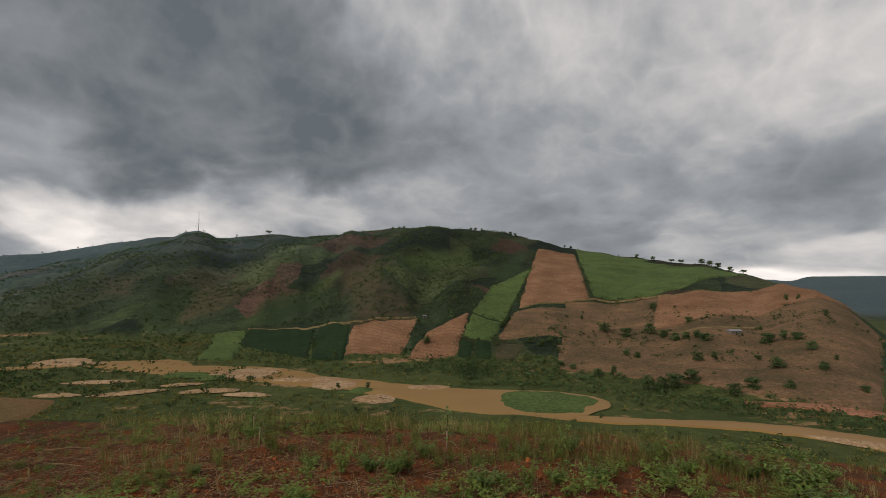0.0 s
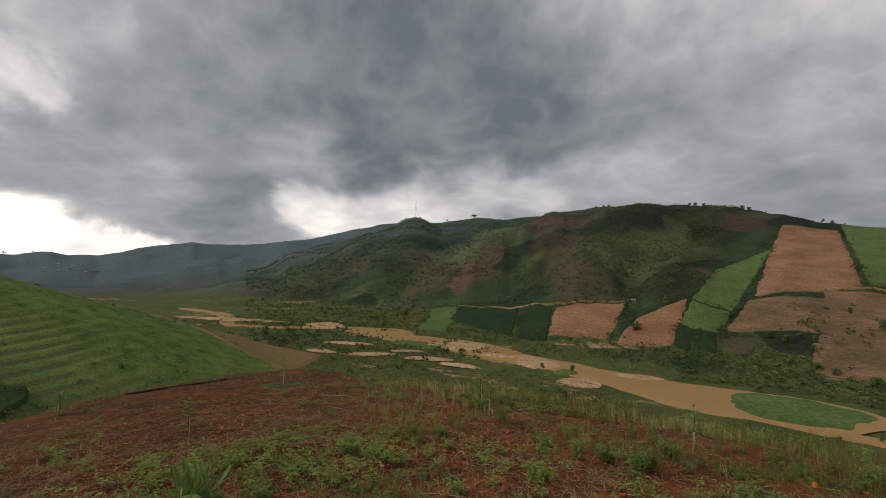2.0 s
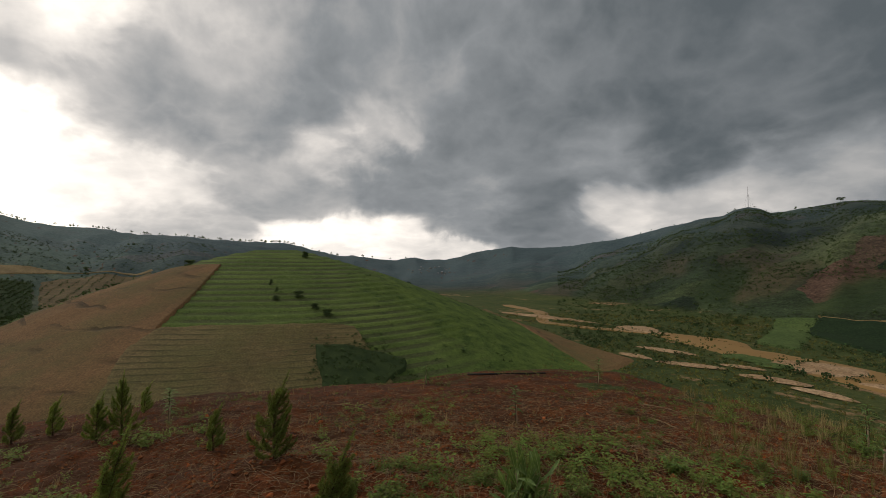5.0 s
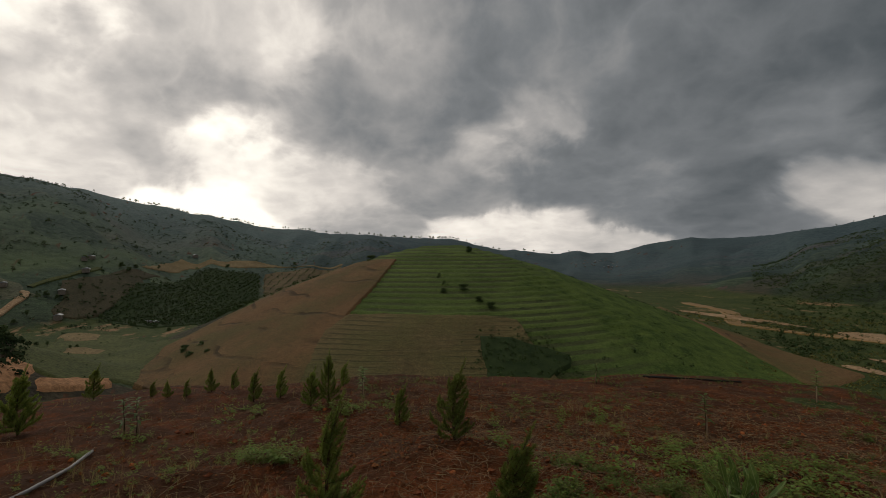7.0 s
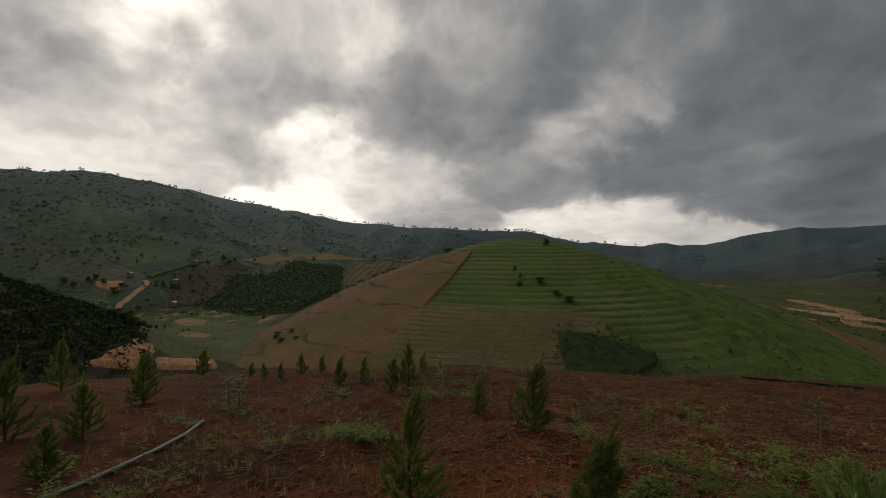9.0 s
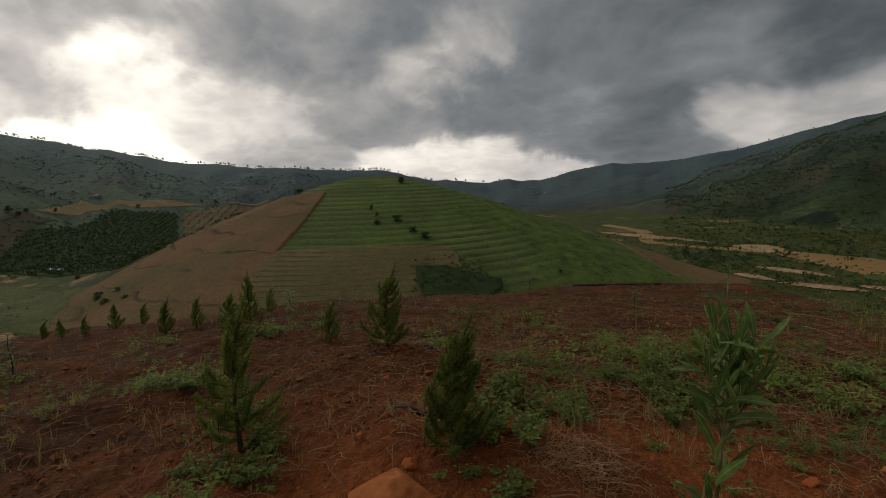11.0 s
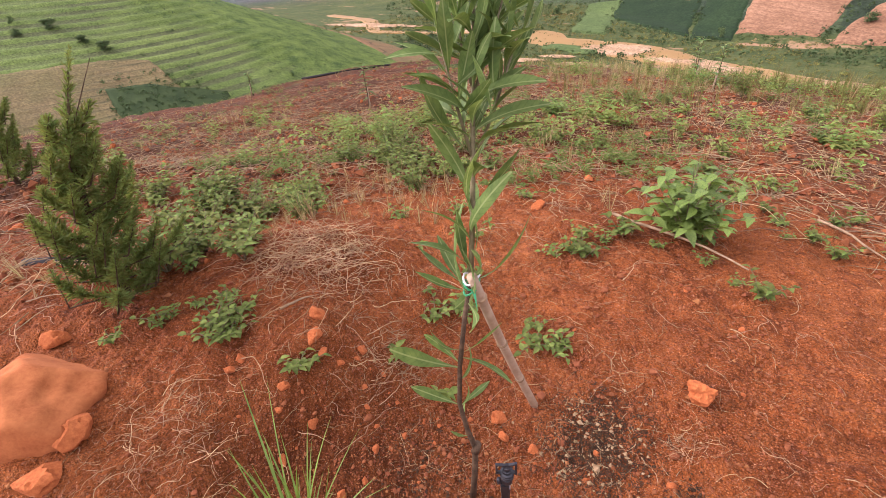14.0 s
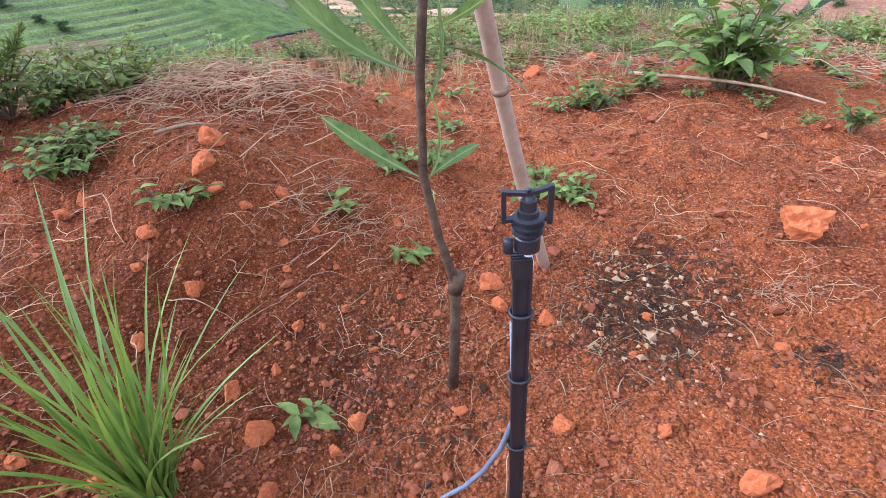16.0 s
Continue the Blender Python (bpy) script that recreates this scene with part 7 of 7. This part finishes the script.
me = bpy.data.meshes.new("boulder")
v, f = lump(321, 0.30, 0.72, 5)
me.from_pydata([tuple(q) for q in v], [], f)
me.shade_smooth()
me.materials.append(M_BOULDER)
rock = tagged(new("boulder", me), "large smooth orange boulder half sunk in red soil", "boulder")
rock.matrix_basis = Matrix.Translation(spot(-2.755, 0.36, -0.015)) @ Matrix.Rotation(2.2, 4, "Z") @ Matrix.Diagonal((0.24, 0.23, 0.21, 1))
for x, y, size in [(-2.58, 0.46, 0.060), (-2.98, 0.52, 0.045), (-2.50, 0.36, 0.05), (-2.06, 2.09, 0.028),
                   (-2.397, 1.084, 0.032), (-2.348, 1.032, 0.029), (-2.308, 1.024, 0.020), (-2.264, 1.128, 0.022), (-2.253, 1.099, 0.013), (-2.265, 1.049, 0.014), (-2.321, 0.893, 0.021), (-2.491, 0.858, 0.019), (-2.212, 0.895, 0.020), (-2.214, 0.787, 0.016), (-2.026, 0.835, 0.021), (-1.946, 0.819, 0.025), (-1.854, 0.924, 0.016), (-1.859, 0.778, 0.019), (-1.966, 0.743, 0.010), (-2.043, 0.650, 0.014), (-2.016, 0.664, 0.012), (-1.854, 1.276, 0.025), (-1.808, 1.234, 0.019), (-1.728, 1.255, 0.018), (-1.743, 1.029, 0.012), (-1.614, 1.093, 0.013), (-1.391, 1.124, 0.025), (-1.405, 1.353, 0.016), (-1.576, 1.269, 0.012)]:
    stone(x, y, size)
me = bpy.data.meshes.new("clod")
v, f = lump(777, 0.55, 0.95, 4)
me.from_pydata([tuple(Vector(q) * (1 + 0.16 * noise.noise(Vector(q) * 4) + 0.09 * noise.noise(Vector(q) * 11) + 0.05 * noise.noise(Vector(q) * 23))) for q in v], [], f)
me.materials.append(M_ROCK)
clod = tagged(new("clod", me), "rough round clod of orange earth on red soil", "clod")
clod.matrix_basis = Matrix.Translation(spot(-1.43, 1.605, 0.022)) @ Matrix.Scale(0.050, 4)
for _ in range(110):
    a, r = rng.uniform(0, 6.28), abs(rng.gauss(0, 0.9))
    stone(-2.0 + r * math.cos(a) * 1.1, 1.1 + r * math.sin(a), rng.choice([0.005, 0.006, 0.007, 0.008, 0.010, 0.012, 0.016]) * rng.uniform(0.8, 1.2), "small orange stone on red soil")
for _ in range(70):
    a, r = radians(rng.uniform(-30, 130)), rng.uniform(2.6, 9)
    stone(-r * math.sin(a), r * math.cos(a), rng.uniform(0.015, 0.045), "loose orange clod on red soil")

GRIT = []
for k in range(4):
    g = random.Random(400 + k)
    GRIT.append(([(g.uniform(0.7, 1.1), 0, g.uniform(-0.2, 0.2)), (g.uniform(-0.3, 0.3), g.uniform(0.6, 1.0), 0), (-g.uniform(0.7, 1.1), 0.1, 0.1), (0.1, -g.uniform(0.6, 1.0), 0), (g.uniform(-0.3, 0.3), g.uniform(-0.3, 0.3), g.uniform(0.4, 0.8)), (0, 0, -0.5)],
                 [(0, 1, 4), (1, 2, 4), (2, 3, 4), (3, 0, 4), (1, 0, 5), (2, 1, 5), (3, 2, 5), (0, 3, 5)]))


CLODS = [lump(430 + k, 0.7, 0.6, 1) for k in range(4)]


def grit(name, count, mid, wide, size, mat, label, category="gravel", pieces=GRIT):
    x, y = rs.normal(mid[0], wide, count), rs.normal(mid[1], wide, count)
    s = rs.uniform(size[0], size[1], count) * np.where(rs.rand(count) < 0.08, 1.8, 1.0)
    rows = np.stack([x, y, height(x, y) + 0.35 * s, s, rs.uniform(0, 6.28, count), rs.uniform(-0.6, 0.6, count), rs.randint(0, 4, count)], 1)
    rows = rows[np.hypot(x + 1.8, y - 1.1) > (1.7 if wide > 2 else 0.8 if wide > 1 else 0.0)]
    return strew(name, pieces, rows, mat, label, category)


grit("gravel", 9000, (-1.85, 1.15), 0.55, (0.0014, 0.0045), M_GRAVEL, "fine red grit and crumbs of soil")
grit("gravel", 18000, (-1.75, 1.15), 0.42, (0.0010, 0.0034), M_GRAVEL, "very fine red grit")
grit("soil_clods", 1300, (-1.95, 1.2), 0.6, (0.004, 0.011), M_CLOD, "small dark red clods of soil", pieces=CLODS)
grit("gravel", 5000, (-2.6, 1.4), 1.3, (0.003, 0.009), M_GRAVEL, "loose red crumbs of soil")
grit("gravel", 8000, (-4.6, 2.0), 2.6, (0.007, 0.024), M_GRAVEL, "red clods strewn over the hilltop")
grit("soil_clods", 5000, (-2.8, 4.2), 2.6, (0.008, 0.028), M_CLOD, "dark red clods strewn over the hilltop")
grit("pale_grit", 380, (-1.72, 1.18), 0.26, (0.0009, 0.0028), M_PALE, "pale grit and bits of litter")
grit("pale_litter", 150, (-1.598, 1.36), 0.075, (0.0025, 0.0075), M_PALE, "pale leaf litter among charred bits", "litter")
grit("charred_bits", 5200, (-1.598, 1.36), 0.072, (0.0008, 0.0030), M_CHAR, "black charred bits on the soil", "charcoal")
grit("charred_bits", 420, (-1.83, 0.98), 0.09, (0.0018, 0.0045), M_CHAR, "dark crumbs round the stem", "charcoal")
grit("charred_bits", 70, (-1.357, 1.338), 0.022, (0.0018, 0.0050), M_CHAR, "black charred crumbs", "charcoal")
grit("charred_bits", 700, (-4.6, 2.0), 0.35, (0.004, 0.012), M_CHAR, "dark burnt bits on the soil", "charcoal")

# ---- dead stems, straw and roots ----
def twig(seed, bends=6, wander=0.30, thick=0.006, sides=4, arch=0.0):
    r = random.Random(seed)
    p, way, out = Vector((0, 0, 0)), Vector((0, 1, 0)), []
    for k in range(bends + 1):
        out.append(p + Vector((0, 0, arch * math.sin(math.pi * k / bends))))
        way = (way + Vector((r.gauss(0, wander), 0, r.gauss(0, wander * 0.25)))).normalized()
        p = p + way / bends
    return tube(out, [thick * (1 - 0.6 * k / bends) for k in range(bends + 1)], sides, False)


STRAWS = [twig(500 + k, 5, 0.35, 0.010, 3, 0.05 + 0.02 * k) for k in range(7)]
STALKS = [twig(520 + k, 4, 0.20, 0.015, 3, 0.02 + 0.008 * k) for k in range(7)]


def straw(name, count, mid, wide, size, mat, label, lift=0.003, tilt=0.12, pieces=None):
    x, y = rs.normal(mid[0], wide, count), rs.normal(mid[1], wide, count)
    s = rs.uniform(size[0], size[1], count)
    far = np.hypot(x + 1.8, y - 1.2) > (1.5 if wide > 1.5 else 0.0)
    rows = np.stack([x, y, height(x, y) + lift, s, rs.uniform(0, 6.28, count), rs.uniform(-0.03, tilt, count), rs.randint(0, 7, count)], 1)[far]
    return strew(name, pieces or (STALKS if wide > 1.5 else STRAWS), rows, mat, label, "straw", smooth=True)


CHIPS = [twig(540 + k, 3, 0.25, 0.05, 3, 0.04) for k in range(7)]
ROOTS = [twig(560 + k, 8, 0.50, 0.0095, 3, 0.10) for k in range(7)]
straw("charred_chips", 900, (-1.598, 1.36), 0.068, (0.010, 0.032), M_CHAR, "dark scorched chips and stems on the soil", 0.002, 0.2, CHIPS)
straw("charred_chips", 70, (-1.357, 1.338), 0.022, (0.008, 0.024), M_CHAR, "dark scorched chips on the soil", 0.002, 0.2, CHIPS)
straw("charred_chips", 420, (-1.96, 1.05), 0.075, (0.006, 0.020), M_CHAR, "dark scorched chips in the planting hollow", 0.002, 0.2, CHIPS)
straw("dry_chips", 130, (-1.96, 1.05), 0.085, (0.005, 0.018), M_STRAW, "pale dry chips in the planting hollow", 0.003, 0.2, CHIPS)
straw("dry_chips", 160, (-1.598, 1.36), 0.085, (0.010, 0.030), M_STRAW, "pale dry chips among charred bits", 0.003, 0.2, CHIPS)
straw("straw", 2400, (-2.1, 1.4), 0.60, (0.02, 0.075), M_STRAW, "scattered dry straw and rootlets")
straw("dead_roots", 420, (-2.65, 1.27), 0.115, (0.06, 0.19), M_ROOT, "tangle of dead pale roots on a soil bank", 0.010, 0.2, ROOTS)
straw("dead_roots", 130, (-2.35, 2.35), 0.28, (0.08, 0.22), M_ROOT, "tangle of dead dry stems", 0.012, 0.2, ROOTS)
straw("dead_roots", 60, (-1.41, 1.47), 0.022, (0.03, 0.07), M_ROOT, "small tuft of dead rootlets", 0.004, 0.3, ROOTS)
straw("dead_roots", 140, (-2.42, 0.60), 0.10, (0.04, 0.12), M_ROOT, "dead matted rootlets in the bank", 0.008, 0.25, ROOTS)
straw("dead_roots", 60, (-2.21, 1.19), 0.05, (0.05, 0.13), M_ROOT, "thin dead roots hanging from the soil ledge", 0.006, 0.2, ROOTS)
straw("dead_roots", 200, (-3.45, 0.75), 0.25, (0.06, 0.20), M_ROOT, "tangle of dead grass by the conifers", 0.01, 0.25, ROOTS)
straw("straw", 4000, (-5.2, 2.4), 2.3, (0.06, 0.20), M_STRAW, "dry straw strewn over the hilltop", 0.006, 0.15)
straw("straw", 2600, (-2.2, 4.8), 2.1, (0.06, 0.22), M_STRAW, "dry stems strewn over the hilltop", 0.006, 0.15)
straw("straw", 6000, (-4.0, 5.4), 2.6, (0.05, 0.18), M_STRAW, "pale dead stems over the hill shoulder", 0.008, 0.2)
straw("straw", 4500, (-7.2, 0.6), 2.6, (0.05, 0.18), M_STRAW, "pale dead stems round the conifers", 0.008, 0.2)
straw("dark_twigs", 6000, (-5.4, 3.0), 3.0, (0.05, 0.22), M_WOOD_DRY, "brown dead twigs over the planted ground", 0.008, 0.2)
straw("dry_stems", 900, (-4.3, 2.9), 2.0, (0.10, 0.30), M_ROOT, "pale curled dead stems on the red soil", 0.012, 0.3, ROOTS)
straw("dry_stems", 900, (-2.6, 5.0), 2.0, (0.10, 0.30), M_ROOT, "pale curled dead stems among the weeds", 0.012, 0.3, ROOTS)
straw("dry_stems", 70, (-2.44, 1.18), 0.22, (0.06, 0.20), M_ROOT, "pale curled dead stems on the bank", 0.008, 0.25, ROOTS)
straw("dry_stems", 45, (-2.16, 1.16), 0.16, (0.05, 0.15), M_ROOT, "thin pale roots over the hollow", 0.006, 0.25, ROOTS)
straw("dry_stems", 110, (-1.62, 1.77), 0.38, (0.04, 0.14), M_ROOT, "thin pale roots on trodden soil", 0.004, 0.2, ROOTS)
straw("dark_twigs", 2000, (-4.2, 2.4), 2.2, (0.06, 0.22), M_WOOD_DRY, "brown dead twigs strewn over the soil", 0.006, 0.15)
TWIGS = []
for k in range(5):
    me = bpy.data.meshes.new("stick")
    v, f = twig(600 + k, 7, 0.12, 0.013, 6, 0.02)
    me.from_pydata([tuple(q) for q in v], [], f)
    me.shade_smooth()
    me.materials.append(M_WOOD_DRY)
    TWIGS.append(me)


def stick(x0, y0, x1, y1, thick=1.0, label="dry pale stick lying on red soil"):
    a, b = spot(x0, y0, 0.024), spot(x1, y1, 0.024)
    ob = new("stick", rng.choice(TWIGS))
    d = b - a
    ob.matrix_basis = Matrix.Translation(a) @ d.to_track_quat("Y", "Z").to_matrix().to_4x4() @ Matrix.Diagonal((d.length * thick, d.length, d.length * thick, 1))
    return tagged(ob, label, "stick", "dead sticks on the hilltop")


stick(-2.03, 2.39, -1.475, 2.20, 1.0, "long dry pale stick lying on red soil")
stick(-1.34, 2.80, -1.05, 2.62, 1.4, "dark broken branch on red soil")
stick(-2.50, 1.02, -2.44, 1.16, 2.2, "short pale root stub on red soil")
for _ in range(46):
    a, r = radians(rng.uniform(-25, 125)), rng.uniform(2.4, 9)
    x, y, t, ln = -r * math.sin(a), r * math.cos(a), rng.uniform(0, 6.28), rng.uniform(0.12, 0.5)
    if math.hypot(x + 1.9, y - 1.1) > 1.7:
        stick(x, y, x + ln * math.cos(t), y + ln * math.sin(t), rng.uniform(0.5, 1.0))
for x0, y0, x1, y1 in [(*(-5.87, 6.93), *(-5.20, 6.94)), (*(-5.59, -3.59), *(-5.69, -3.23)), (*(-5.17, 6.19), *(-4.53, 6.13)), (*(-4.40, -2.79), *(-4.06, -2.37))]:
    stick(x0, y0, x1, y1, 0.8)

# ---- pipes ----
pipe = holder("grey_hose", "grey plastic hose lying on bare red soil", "hose")
run = [spot(*p, 0.02) for p in [(-5.95, -3.07), (-5.35, -2.93), (-4.80, -2.91), (-4.32, -2.94), (-4.11, -3.07), (-3.6, -3.3), (-2.9, -3.9)]]
part("hose", *tube(run, [0.017] * len(run), 8), M_PVC, pipe)
burnt = holder("black_pipe", "short piece of black pipe among dead grass", "pipe")
part("pipe", *tube([spot(-3.70, 0.56, -0.005), spot(-3.52, 0.66, 0.004), spot(-3.42, 0.74, 0.002)], [0.022, 0.024, 0.021], 9), M_BLACK_DULL, burnt)
film = holder("black_pipe", "black irrigation pipe along the hill edge", "pipe")
run = [spot(*p, 0.01) for p in [(-11.64, 6.86), (-10.88, 7.34), (-10.28, 7.74), (-10.22, 8.45)]]
part("pipe", *tube(run, [0.032] * 4, 8), M_BLACK_DULL, film)
